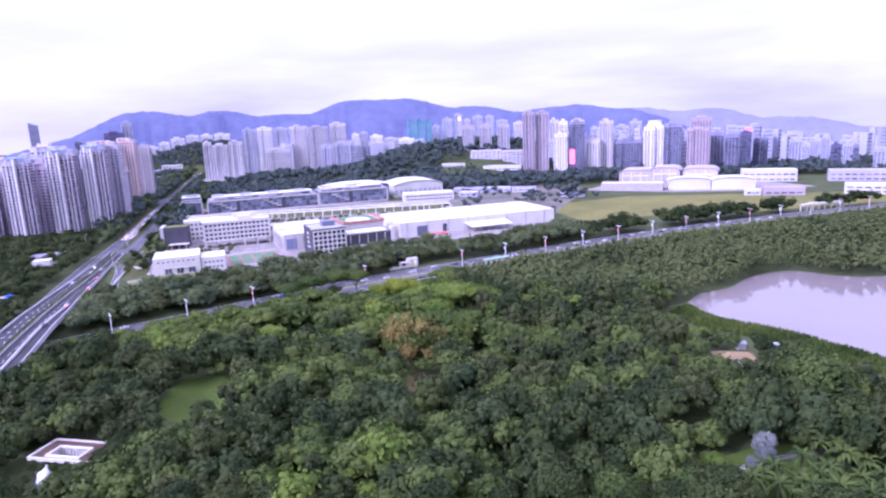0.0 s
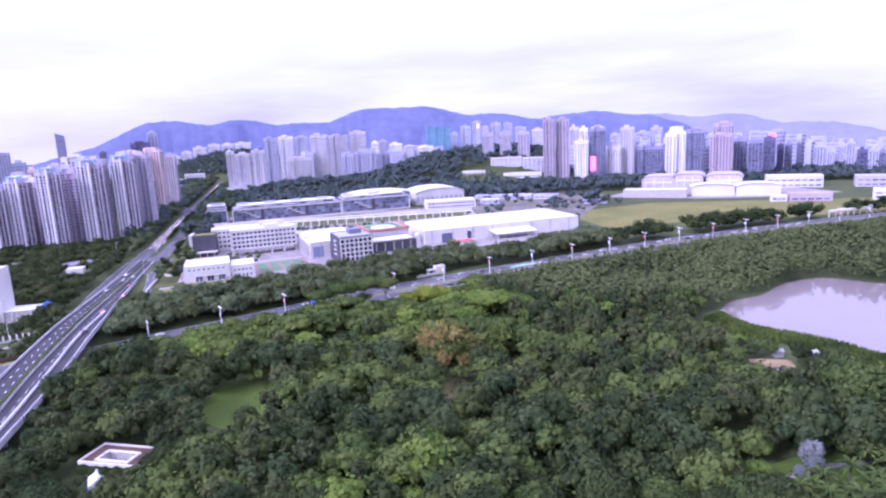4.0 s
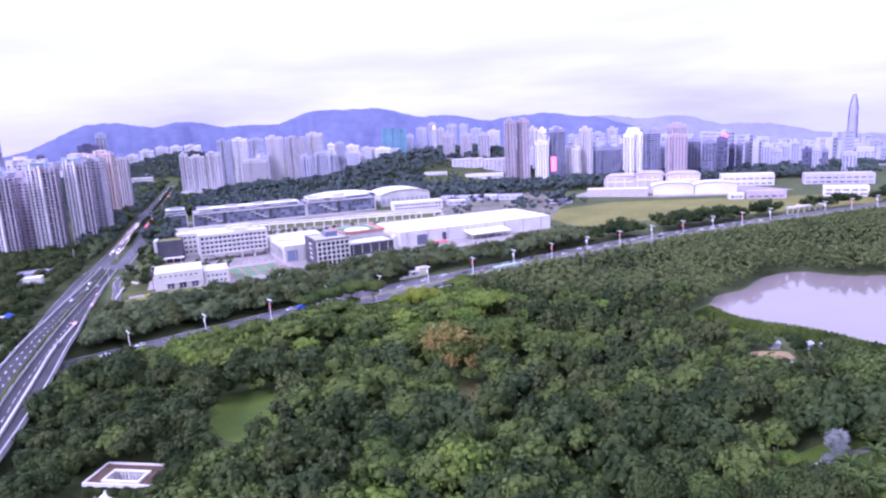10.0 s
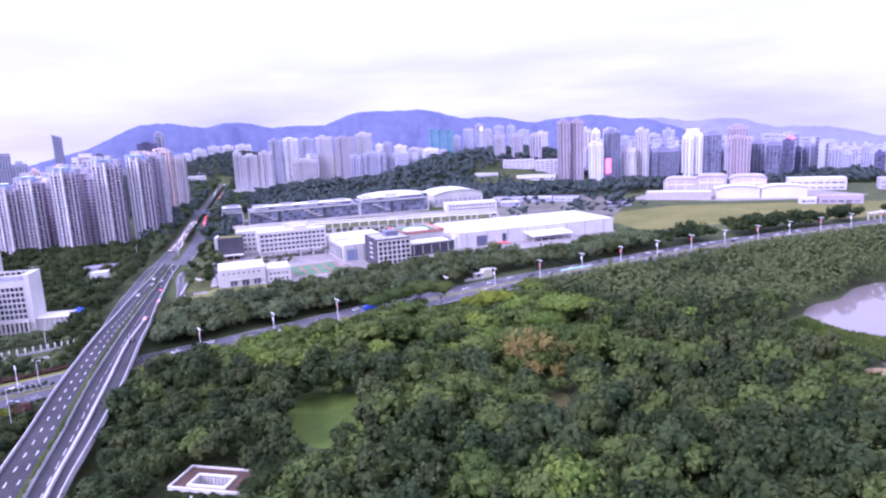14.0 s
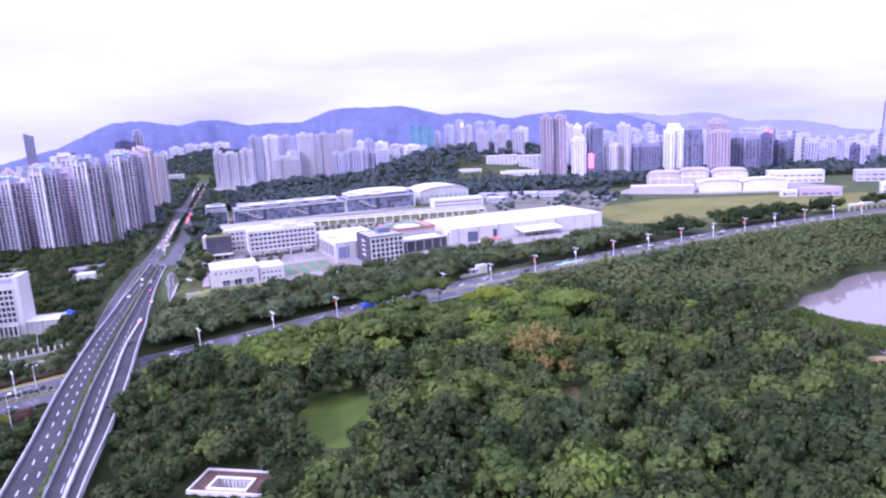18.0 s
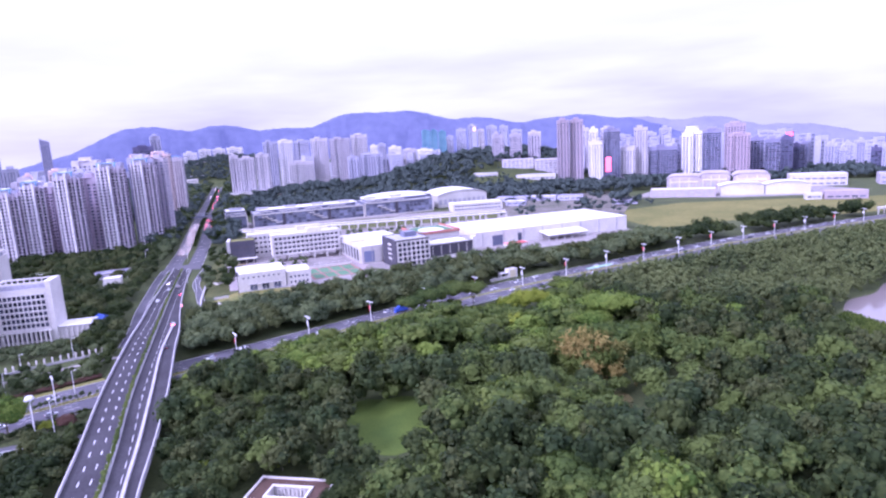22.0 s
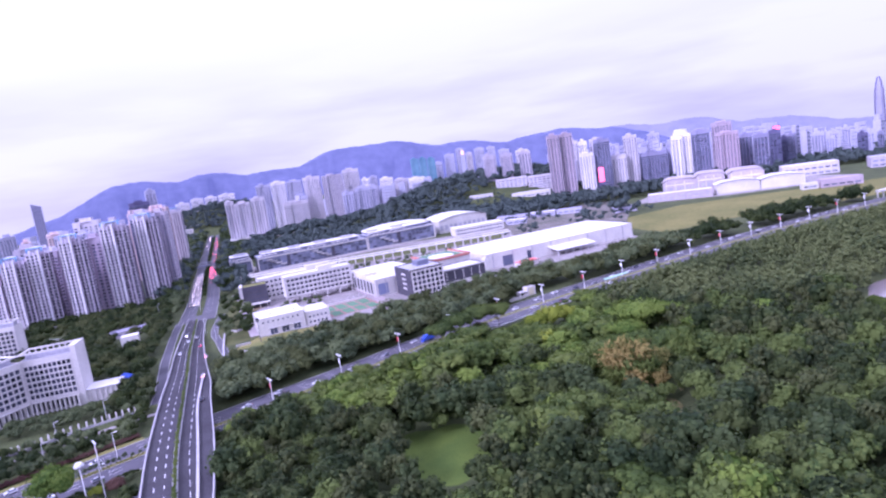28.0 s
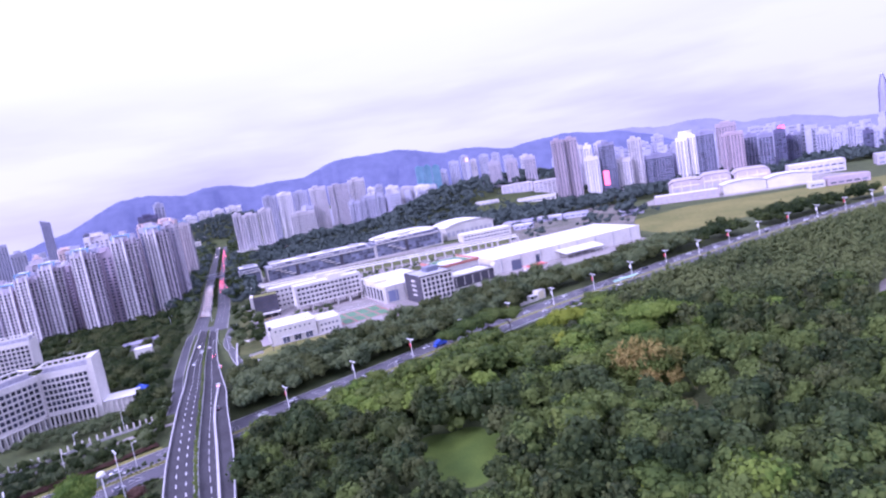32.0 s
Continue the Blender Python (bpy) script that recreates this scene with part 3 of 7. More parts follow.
for k in range(5, len(FLY_L) - 22, 7):
    a, b = FLY_L[k], FLY_R[round(k * (len(FLY_R) - 1) / (len(FLY_L) - 1))]
    c = (a + b) / 2
    if near_line(c.x, c.y, AVENUE)[0] > 6 and a.z > 3:
        g = Geo()
        for t in (0.25, 0.75):
            p = a.lerp(b, t)
            g.tube((p.x, p.y, 0), (p.x, p.y, p.z - 2.4), 0.8, 0.8, 12)
        d = (b - a).normalized() * 3.5
        g.tube(c - d + Vector((0, 0, -2.0)), c + d + Vector((0, 0, -2.0)), 0.7, 0.7, 8)
        part("pier", g, CONCRETE, fly, "round concrete pier pair with a crosshead")


# ---- far mountain ranges ----
def mountain_range(name, dist, peaks, base, mat, rough, label, seed):
    """A range with a crest line and spurs that run down from it."""
    g, n, rows = Geo(), 520, 12
    for i in range(n + 1):
        az = -62 + 124 * i / n
        h = (base ** 5 + sum((h0 * math.exp(-((az - a0) / wd) ** 2)) ** 5 for a0, h0, wd in peaks)) ** 0.2
        h += rough * (noise.noise((az * 0.35, seed, 0)) + 0.5 * noise.noise((az * 1.1, seed, 3)) + 0.3 * noise.noise((az * 3.1, seed, 6)))
        h -= 10.0 * max(0, az - 20) + (4.5 * max(0, -az - 10) if dist > 3800 else 0)
        s, c = math.sin(radians(az)), math.cos(radians(az))
        for k in range(rows + 1):
            t = k / rows
            spur = noise.noise((az * 0.55 + 0.5 * t, t * 1.6, seed + 9)) + 0.6 * noise.noise((az * 1.5 + 0.9 * t, t * 3.0, seed + 4)) + 0.35 * noise.noise((az * 4.0, t * 6.0, seed))
            dd = 480 * t + 210 * spur * (1 - t) * (0.3 + t)
            hh = -420 + (h + 420) * (1 - (1 - t) ** 1.6) - 46 * max(0, 0.15 - spur) * (1 - t) * t * 3
            g.v.append((-40 + (dist + dd) * s, 8 + (dist + dd) * c, hh))
        g.v.append((-40 + (dist + 900) * s, 8 + (dist + 900) * c, h - 120))
    m = rows + 2
    for i in range(n):
        for k in range(m - 1):
            a = m * i + k
            g.f.append((a, a + m, a + m + 1, a + 1))
    solo(name, g, mat, label, "mountain range", kind="structure", smooth=True)


mountain_range("near_range", 3500, [(-24.5, 240, 6.0), (-18.5, 226, 5.5), (-13.5, 196, 5.0), (-7.0, 262, 6.0), (-2.5, 254, 6.0), (3.5, 188, 7.0), (11.5, 172, 7.0), (16.0, 140, 5.0), (-30.0, 90, 4.5)], 8, HILL_NEAR, 13, "wooded mountain range with blue-violet haze put in as glow", 2.3)
mountain_range("far_range", 3950, [(24.0, 152, 6.0), (17, 146, 6), (30.5, 150, 5), (40, 145, 8), (-20, 60, 20)], 100, HILL_FAR, 14, "far mountains with pale lilac haze put in as glow", 7.7)


# ---- trees ----
def crown_arrays(seed, radius, height, lobes, leaves, leaf, spread=0.55, flat=0.0):
    """Crown of many leaf clumps on uneven lobes, with a dark heart; vertices and quads."""
    rs = np.random.RandomState(seed)
    centres, sizes = [(0, 0, height * (0.5 if not flat else 0.66))], [radius * 0.74]
    for i in range(lobes):
        a, k = i * 2.4 + rs.uniform(-0.5, 0.5), (i + 0.5) / lobes
        up = rs.uniform(0.9, 1.08) * (1 - 1.35 * k)
        r = radius * (1 - 0.3 * spread) * math.sqrt(max(0.02, 1 - up * up)) * rs.uniform(0.65, 0.98)
        zc = height * (0.46 + 0.34 * up) if not flat else height * rs.uniform(0.52, 0.82)
        centres.append((r * math.cos(a), r * math.sin(a), zc))
        sizes.append(radius * rs.uniform(0.27, 0.5) * (1.3 if lobes < 12 else 1))
    centres, sizes, lobes = np.array(centres), np.array(sizes), lobes + 1
    squash = min(1.0, height / (2 * radius)) if not flat else 0.45
    share = sizes ** 2; share[0] *= 0.4
    pick = rs.choice(lobes, leaves, p=share / share.sum())
    d = rs.normal(size=(leaves, 3)); d[:, 2] = np.abs(d[:, 2]) * 0.9 + d[:, 2] * 0.25
    d /= np.linalg.norm(d, axis=1)[:, None]
    pos = centres[pick] + d * sizes[pick][:, None] * rs.uniform(0.62, 1.24, leaves)[:, None] * [1, 1, squash * 1.15]
    out = pos - [0, 0, height * 0.4]
    out /= np.linalg.norm(out, axis=1)[:, None] + 1e-6
    nrm = 0.55 * d + 0.7 * out + rs.normal(size=(leaves, 3)) * 0.42
    nrm /= np.linalg.norm(nrm, axis=1)[:, None]
    up = rs.normal(size=(leaves, 3))
    u = np.cross(nrm, up); u /= np.linalg.norm(u, axis=1)[:, None]
    v = np.cross(nrm, u)
    s = leaf * rs.uniform(0.6, 1.35, leaves)[:, None]
    w = s * rs.uniform(0.5, 0.9, leaves)[:, None]
    quad = np.stack([pos - u * s, pos - v * w + nrm * s * 0.15, pos + u * s, pos + v * w - nrm * s * 0.1], 1).reshape(-1, 3)
    # heart of each lobe: a coarse lump
    hv, hq = [], []
    for c, r in zip(centres, sizes):
        k = len(hv)
        rings = [(-0.7, 0.42), (0.0, 0.72), (0.62, 0.46)]
        for zf, rf in rings:
            for j in range(6):
                a = j * math.tau / 6 + zf
                rr = r * rf * rs.uniform(0.9, 1.06)
                hv.append((c[0] + rr * math.cos(a), c[1] + rr * math.sin(a), c[2] + zf * r * squash))
        for q in range(2):
            for j in range(6):
                hq.append((k + 6 * q + j, k + 6 * q + (j + 1) % 6, k + 6 * q + 6 + (j + 1) % 6, k + 6 * q + 6 + j))
        hq.append((k + 12, k + 13, k + 14, k + 15)); hq.append((k + 12, k + 15, k + 16, k + 17))
    verts = np.concatenate([quad, np.array(hv)])
    quads = np.concatenate([np.arange(leaves * 4).reshape(-1, 4), np.array(hq) + leaves * 4])
    return verts, quads


def trunk_geo(seed, h, r, reach):
    rnd = random.Random(seed)
    g = Geo().tube((0, 0, -0.2), (rnd.uniform(-0.3, 0.3), rnd.uniform(-0.3, 0.3), h * 0.55), r, r * 0.65, 7)
    for i in range(5):
        a = i * 1.256 + rnd.uniform(-0.4, 0.4)
        g.tube((0, 0, h * 0.45), (reach * math.cos(a), reach * math.sin(a), h * rnd.uniform(0.7, 0.95)), r * 0.5, r * 0.15, 5)
    return g


class Kind:
    """One sort of tree: a few crown shapes, near and far, and its trunk."""

    def __init__(self, name, label, mat, radius, height, stem, lobes, leaves, leaf, flat=0.0, shapes=3, spread=0.55):
        self.name, self.label, self.mat, self.radius, self.stem = name, label, mat, radius, stem
        self.near, self.lite, self.tiny, self.made = [], [], [], []
        for i in range(shapes):
            seed = 100 + 17 * i + int(radius * 31)
            v, q = crown_arrays(seed, radius, height, lobes, leaves, leaf, spread, flat)
            v[:, 2] += stem
            self.near.append(array_mesh("crown", v, q, mat))
            v, q = crown_arrays(seed, radius, height, max(6, int(lobes * 0.5)), max(60, leaves // 8), leaf * 1.8, spread, flat)
            v[:, 2] += stem
            self.lite.append((v, q))
            v, q = crown_arrays(seed, radius, height, 3, max(36, leaves // 12), leaf * 2.1, spread, flat)
            v[:, 2] += stem
            self.tiny.append((v, q))
        self.trunk = trunk_geo(int(radius * 10), stem + height * 0.7, 0.035 * (stem + height) ** 0.9, radius * 0.5).mesh("trunk", BARK)

    def plant(self, x, y, s, turn):
        """A tree of its own: a copy of the first one of its shape."""
        k = int(turn * 7.3) % len(self.near)
        while len(self.made) <= k:
            self.made.append(None)
        m = Matrix.Translation((x, y, ground_z(x, y))) @ Matrix.Rotation(turn, 4, "Z")
        if self.made[k] is None:
            t = thing(self.name, self.label, "tree", m, "park trees")
            part("trunk", self.trunk, None, t)
            part("crown", self.near[k], None, t)
            t.scale = (s, s, s)
            self.made[k] = t
        else:
            t = copy_thing(self.made[k], m)
            t.scale = (s, s, s)
        return t


FRESH = Kind("broadleaf_tree", "fresh bright green park tree with a wide rounded crown", LEAF_FRESH, 6.4, 7.5, 3.2, 26, 2500, 0.34, spread=0.6)
BLUEISH = Kind("broadleaf_tree", "blue-green park tree with a dense domed crown", LEAF_BLUE, 5.0, 9.5, 3.0, 22, 2300, 0.33)
BROAD = Kind("broadleaf_tree", "broad green park tree with a dense rounded crown", LEAF, 6.0, 8.5, 3.0, 24, 2500, 0.34)
DEEP = Kind("broadleaf_tree", "dark green park tree with a dense rounded crown", LEAF_DEEP, 5.2, 8.5, 3.5, 22, 2300, 0.33)
UMBRELLA = Kind("broadleaf_tree", "wide flat-topped olive-green tree with layered branches", LEAF_OLIVE, 8.4, 5.5, 6.0, 26, 2600, 0.36, flat=1.0, spread=0.75)
TALL = Kind("broadleaf_tree", "tall narrow dark green tree above its neighbours", LEAF_DUSK, 3.6, 11.0, 3.0, 16, 1500, 0.34, spread=0.4)
LIME = Kind("broadleaf_tree", "bright yellow-green tree with fresh foliage", LEAF_LIME, 5.2, 6.5, 2.5, 16, 1600, 0.34)
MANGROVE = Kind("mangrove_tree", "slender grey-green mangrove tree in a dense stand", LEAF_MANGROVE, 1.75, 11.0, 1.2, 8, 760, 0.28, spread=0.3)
FARTREE = Kind("street_tree", "dark green tree in a distant belt", LEAF_HAZED, 5.2, 8.0, 2.5, 8, 520, 0.66)


class Stand:
    """Trees nobody could count, joined into one mesh."""

    def __init__(self):
        self.v, self.q, self.n = [], [], 0

    def add(self, kind, x, y, s, turn, rnd):
        v, q = (kind.lite if y < 400 and kind is not MANGROVE else kind.tiny)[rnd.randrange(len(kind.lite))]
        c, si = math.cos(turn), math.sin(turn)
        w = np.empty_like(v)
        w[:, 0] = (v[:, 0] * c - v[:, 1] * si) * s + x
        w[:, 1] = (v[:, 0] * si + v[:, 1] * c) * s + y
        w[:, 2] = v[:, 2] * s * rnd.uniform(0.88, 1.12) + ground_z(x, y)
        self.v.append(w); self.q.append(q + self.n); self.n += len(v)

    def done(self, name, label, mat):
        if self.v:
            solo(name, array_mesh(name, np.concatenate(self.v), np.concatenate(self.q), mat), None, label, "trees", kind="stuff")


KEEP_OUT = [blob(-30, 334, 13, 14, 0, seed=2), blob(4, 293, 9, 6, 0, seed=5), blob(-95, 217, 12.8, 29, 6, seed=4), blob(-13, 222, 7, 17, 10, seed=8), blob(-10, 248, 24, 11, 0, seed=3), [(-137, 156), (-103, 152), (-103, 176), (-131, 192)],
            [(106, 222), (128, 222), (128, 248), (106, 250)], [(66, 150), (78, 131), (112, 135), (116, 158), (92, 168), (68, 162)], [(96, 216), (112, 212), (126, 226), (124, 250), (101, 250)], [(58, 144), (82, 138), (86, 162), (60, 168)]]


def fly_right(y):
    return -133 - 0.34 * (y - 100)


def scatter(x0, y0, x1, y1, step, seed, jitter=0.42):
    rnd = random.Random(seed)
    y, row = y0, 0
    while y < y1:
        x = x0 + (step / 2 if row % 2 else 0)
        while x < x1:
            yield x + rnd.uniform(-jitter, jitter) * step, y + rnd.uniform(-jitter, jitter) * step, rnd
            x += step
        y += step * 0.87
        row += 1


def park():
    stands = {k: Stand() for k in (BROAD, DEEP, UMBRELLA, TALL, LIME, FRESH, BLUEISH, MANGROVE)}
    near = 0
    for x, y, rnd in scatter(-225, 30, 330, 580, 7.0, 5):
        if abs(x + 20) > 0.85 * y + 60 or x < fly_right(y) + 3.5:
            continue
        d, side = near_line(x, y, AVENUE)
        gap = 19 if not (-55 < x < -25) else 25
        if side < gap or inside(x, y, LAKE) or any(inside(x, y, k) for k in KEEP_OUT):
            continue
        if any(inside(x + 0.57 * k, y + 0.82 * k, LAKE) for k in (6, 14, 22, 30)) and y > 222:
            continue
        shore = any(inside(x + 0.8 * k, y + 0.6 * k, LAKE) for k in (7, 14, 21, 28)) or inside(x, y + 26, LAKE)
        if shore and y < 330:
            continue
        if y > 330 + 0.25 * max(0, 60 - x) and x > 10 or (x > 60 and y > 320):
            continue
        patchy = noise.noise((x * 0.022, y * 0.022, 4)) + rnd.uniform(-0.35, 0.35)
        # farther trees picked paler partly for haze, near ones darker for lens falloff
        patchy += rnd.uniform(-0.25, 0.25) + ((0.55 if y > 285 else 0.15 if y > 250 else 0) if x < 8 else -0.15) - (0.28 if (x > -20 and y < 270) else 0) - (0.24 if y < 195 else 0)
        pick = rnd.random()
        kind = (BLUEISH if pick < 0.24 else DEEP if pick < 0.74 else BROAD) if patchy < -0.16 else (UMBRELLA if pick < 0.5 else FRESH) if patchy > 0.3 else TALL if pick < 0.1 else LIME if pick < 0.14 else UMBRELLA if pick < 0.25 else FRESH if pick < 0.42 else DEEP if pick < 0.52 else BROAD
        if x > -20 and y < 265 and kind in (FRESH, UMBRELLA) and rnd.random() < 0.65:
            kind = DEEP if pick < 0.5 else BROAD
        if x < -58 - 0.2 * (y - 150) and y < 262:
            kind = TALL if pick < 0.34 else DEEP if pick < 0.66 else BLUEISH if pick < 0.82 else BROAD
        if x > 8 and pick < 0.8:
            kind = (TALL if pick < 0.34 else DEEP if pick < 0.6 else BROAD) if y > 185 else DEEP if pick < 0.6 else BLUEISH
        s, turn = rnd.choice((0.5, 0.66, 0.8, 0.92, 1.05, 1.28)) * rnd.uniform(0.9, 1.1), rnd.uniform(0, 6.28)
        s = max(0.72, s * 0.9) if x < -95 else s
        if y < 345 and any(inside(x + 0.57 * k, y + 0.82 * k, LAKE) for k in (38, 46, 54)):
            s = min(s, 0.55)
        if -66 < x < -6:
            s = min(s, max(0.3, (side - 15) / (0.0098 * y) / 13))
        s = min(s, max(0.36, (side + 4) / (0.0098 * y) / 12 * rnd.uniform(0.75, 1.2)))
        if 92 < y < 262 and -178 < x < 120 and near < 300:
            kind.plant(x, y, s, turn); near += 1
        else:
            stands[kind].add(kind, x, y, s, turn, rnd)
    for x, y, rnd in scatter(5, 318, 560, 690, 3.9, 9):
        d, side = near_line(x, y, AVENUE)
        if side < 19 or inside(x, y, LAKE) or not (y > 330 + 0.25 * max(0, 60 - x) and x > 10 or (x > 60 and y > 320)) or x > 0.9 * y:
            continue
        if any(inside(x + 0.57 * k, y + 0.82 * k, LAKE) for k in (4, 10, 18, 26)):
            continue
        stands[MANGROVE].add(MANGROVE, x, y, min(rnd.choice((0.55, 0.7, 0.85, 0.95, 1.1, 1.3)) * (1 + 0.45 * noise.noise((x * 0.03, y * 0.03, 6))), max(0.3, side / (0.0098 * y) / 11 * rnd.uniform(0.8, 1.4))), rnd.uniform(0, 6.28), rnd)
    # the same woods go on beneath the drone
    for x, y, rnd in scatter(-170, -70, 130, 32, 8.4, 55):
        if x > fly_right(y) + 6 and near_line(x, y, AVENUE)[1] > 20:
            kind = rnd.choice((BROAD, DEEP, BROAD, FRESH))
            stands[kind].add(kind, x, y, rnd.uniform(0.7, 1.15), rnd.uniform(0, 6.28), rnd)
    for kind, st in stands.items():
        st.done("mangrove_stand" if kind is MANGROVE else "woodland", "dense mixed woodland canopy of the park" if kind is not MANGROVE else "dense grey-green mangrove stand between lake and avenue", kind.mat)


park()


def belt_trees():
    st, deep, dark = Stand(), Stand(), Stand()
    campus = [(-262, 640), (-238, 480), (-222, 438), (-165, 446), (-128, 462), (-105, 478), (-75, 492), (-35, 545), (60, 590), (128, 612), (160, 690), (60, 900), (-380, 900)]
    for x, y, rnd in scatter(-250, 290, 520, 690, 6.8, 21):
        d, side = near_line(x, y, AVENUE)
        if side > -17.5 or side < -75 or inside(x, y, campus) or x < fly_right(y) + 7 or inside(x, y, FIELD):
            continue
        if near_line(x, y, SLIP)[0] < 8 or inside(x, y, [(-225, 410), (-172, 422), (-165, 448), (-214, 440)]) or (x < -205 and y > 412):
            continue
        if x > 60 and (side < -62 or x > 120 and (side < -40 or x < 380 and noise.noise((x * 0.03, 3.3, 0)) < -0.02)):
            continue
        if (-40 < x < 0 and side > -26) or (x > 0 and side < -44 and x < 60):
            continue
        (dark if x > 120 else deep if rnd.random() < 0.4 else st).add(BROAD if rnd.random() < 0.6 else DEEP, x, y, rnd.uniform(0.7, 1.15) * (1 if x < 120 else 1.15), rnd.uniform(0, 6.28), rnd)
    west = [(-262, 320), (-236, 326), (-262, 420), (-296, 500), (-330, 585), (-345, 635), (-420, 625), (-520, 600), (-620, 560), (-560, 470), (-420, 420), (-330, 400), (-290, 385), (-262, 350)]
    for x, y, rnd in scatter(-640, 300, -225, 640, 7.6, 33):
        if not inside(x, y, west) or near_line(x, y, LEFT_SLIP)[0] < 5.5 or near_line(x, y, FLY_L)[0] < 8 or noise.noise((x * 0.03, y * 0.03, 9)) < -0.4 or math.hypot(x + 312, y - 464) < 15 or math.hypot(x + 336, y - 512) < 17 or math.hypot(x + 398, y - 522) < 13 or math.hypot(x + 330, y - 492) < 8 or math.hypot(x + 272, y - 372) < 9:
            continue
        (dark if rnd.random() < 0.6 else deep).add(BROAD if rnd.random() < 0.5 else DEEP, x, y, rnd.uniform(0.6, 0.95), rnd.uniform(0, 6.28), rnd)
    for x, y, rnd in scatter(-330, 30, -120, 260, 7.4, 35):
        d, side = near_line(x, y, AVENUE)
        if side < 24 or 25 < side < 40 and x < -205 or near_line(x, y, FLY_L)[0] < 5 or x > fly_right(y) - 24:
            continue
        (dark if rnd.random() < 0.7 else deep).add(BROAD if rnd.random() < 0.5 else DEEP, x, y, rnd.uniform(0.55, 0.85) if side > 60 or x > -216 else rnd.uniform(0.14, 0.3), rnd.uniform(0, 6.28), rnd)
    for x, y, rnd in scatter(-330, 120, -196, 252, 2.6, 39):
        d, side = near_line(x, y, AVENUE)
        if 16.5 < side < 66 and not 23.5 < side < 38 and near_line(x, y, FLY_L)[0] > 5 and x < fly_right(y) - 24:
            (st if rnd.random() < 0.5 else dark).add(BROAD, x, y, rnd.uniform(0.12, 0.26), rnd.uniform(0, 6.28), rnd)
    for x, y, rnd in scatter(-345, 248, -212, 345, 4.6, 36):
        d, side = near_line(x, y, AVENUE)
        if side > -21 or near_line(x, y, FLY_L)[0] < 8 or inside(x, y, [(-350, 280), (-240, 300), (-262, 350), (-262, 372), (-350, 372)]):
            continue
        (dark if rnd.random() < 0.6 else st).add(DEEP if rnd.random() < 0.5 else BROAD, x, y, rnd.choice((0.2, 0.28, 0.36, 0.5)), rnd.uniform(0, 6.28), rnd)
    for x, y, rnd in scatter(-310, 305, -240, 352, 6.0, 37):
        if inside(x, y, [(-310, 306), (-262, 318), (-246, 326), (-262, 340), (-285, 332), (-305, 322)]):
            st.add(BROAD, x, y, rnd.uniform(0.4, 0.65), rnd.uniform(0, 6.28), rnd)
    for x, y, rnd in scatter(-290, 600, 20, 690, 9.0, 38):
        if inside(x, y, [(-240, 612), (-120, 652), (-60, 642), (-20, 688), (-285, 666)]) and rnd.random() < 0.7:
            st.add(DEEP, x, y, rnd.uniform(0.35, 0.6), rnd.uniform(0, 6.28), rnd)
    for x, y, rnd in scatter(-285, 430, -215, 610, 9.0, 45):
        if inside(x, y, [(-236, 424), (-220, 442), (-232, 500), (-262, 600), (-290, 600), (-268, 540), (-254, 466)]) and near_line(x, y, SLIP)[0] > 5 and near_line(x, y, FLY_R)[0] > 7 and rnd.random() < 0.75:
            (st if rnd.random() < 0.5 else dark).add(BROAD, x, y, rnd.uniform(0.4, 0.9), rnd.uniform(0, 6.28), rnd)
    for x, y, rnd in scatter(-212, 490, -178, 532, 8.0, 46):
        if rnd.random() < 0.7:
            st.add(BROAD, x, y, rnd.uniform(0.3, 0.5), rnd.uniform(0, 6.28), rnd)
    for x, y, rnd in scatter(-740, 560, -280, 1660, 9.0, 47):
        b, side = near_line(x, y, BOULEVARD)
        if 17.5 < b < (32 if y < 900 else 60) and not (x > -300 and y < 700) and not (y < 960 and side < 0 and b > 26 and rnd.random() < 0.5) and (y < 1530 or x > -640):
            (st if rnd.random() < 0.4 else dark).add(DEEP, x, y, rnd.uniform(0.85, 1.35), rnd.uniform(0, 6.28), rnd)
    for a, b in zip(BOULEVARD[9:], BOULEVARD[10:80]):
        for t in (0.0, 0.4, 0.8):
            p = a.lerp(b, t)
            dark.add(DEEP, p.x + random.uniform(-0.8, 0.8), p.y, random.uniform(0.3, 0.5), random.uniform(0, 6.28), random)
    st.done("roadside_trees", "mid-green belt of trees along the avenue", LEAF_ROAD)
    deep.done("roadside_trees", "dark green belt of trees along the avenue", LEAF_DUSK)
    dark.done("roadside_trees", "dark green clumps of trees beside the roads and the field", LEAF_DEEP)
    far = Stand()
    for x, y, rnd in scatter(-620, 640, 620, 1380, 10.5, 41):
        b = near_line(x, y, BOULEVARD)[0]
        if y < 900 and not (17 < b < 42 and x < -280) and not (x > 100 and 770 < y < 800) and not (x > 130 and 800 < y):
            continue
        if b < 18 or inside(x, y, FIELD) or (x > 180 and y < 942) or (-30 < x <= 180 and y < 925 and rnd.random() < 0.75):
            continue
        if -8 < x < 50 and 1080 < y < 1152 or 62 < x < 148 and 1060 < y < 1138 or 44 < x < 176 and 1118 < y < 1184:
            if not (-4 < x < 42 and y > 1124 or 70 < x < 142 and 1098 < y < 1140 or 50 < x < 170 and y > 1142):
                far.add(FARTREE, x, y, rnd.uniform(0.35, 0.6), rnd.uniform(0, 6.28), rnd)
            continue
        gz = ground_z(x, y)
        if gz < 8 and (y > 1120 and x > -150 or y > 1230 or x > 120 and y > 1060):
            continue
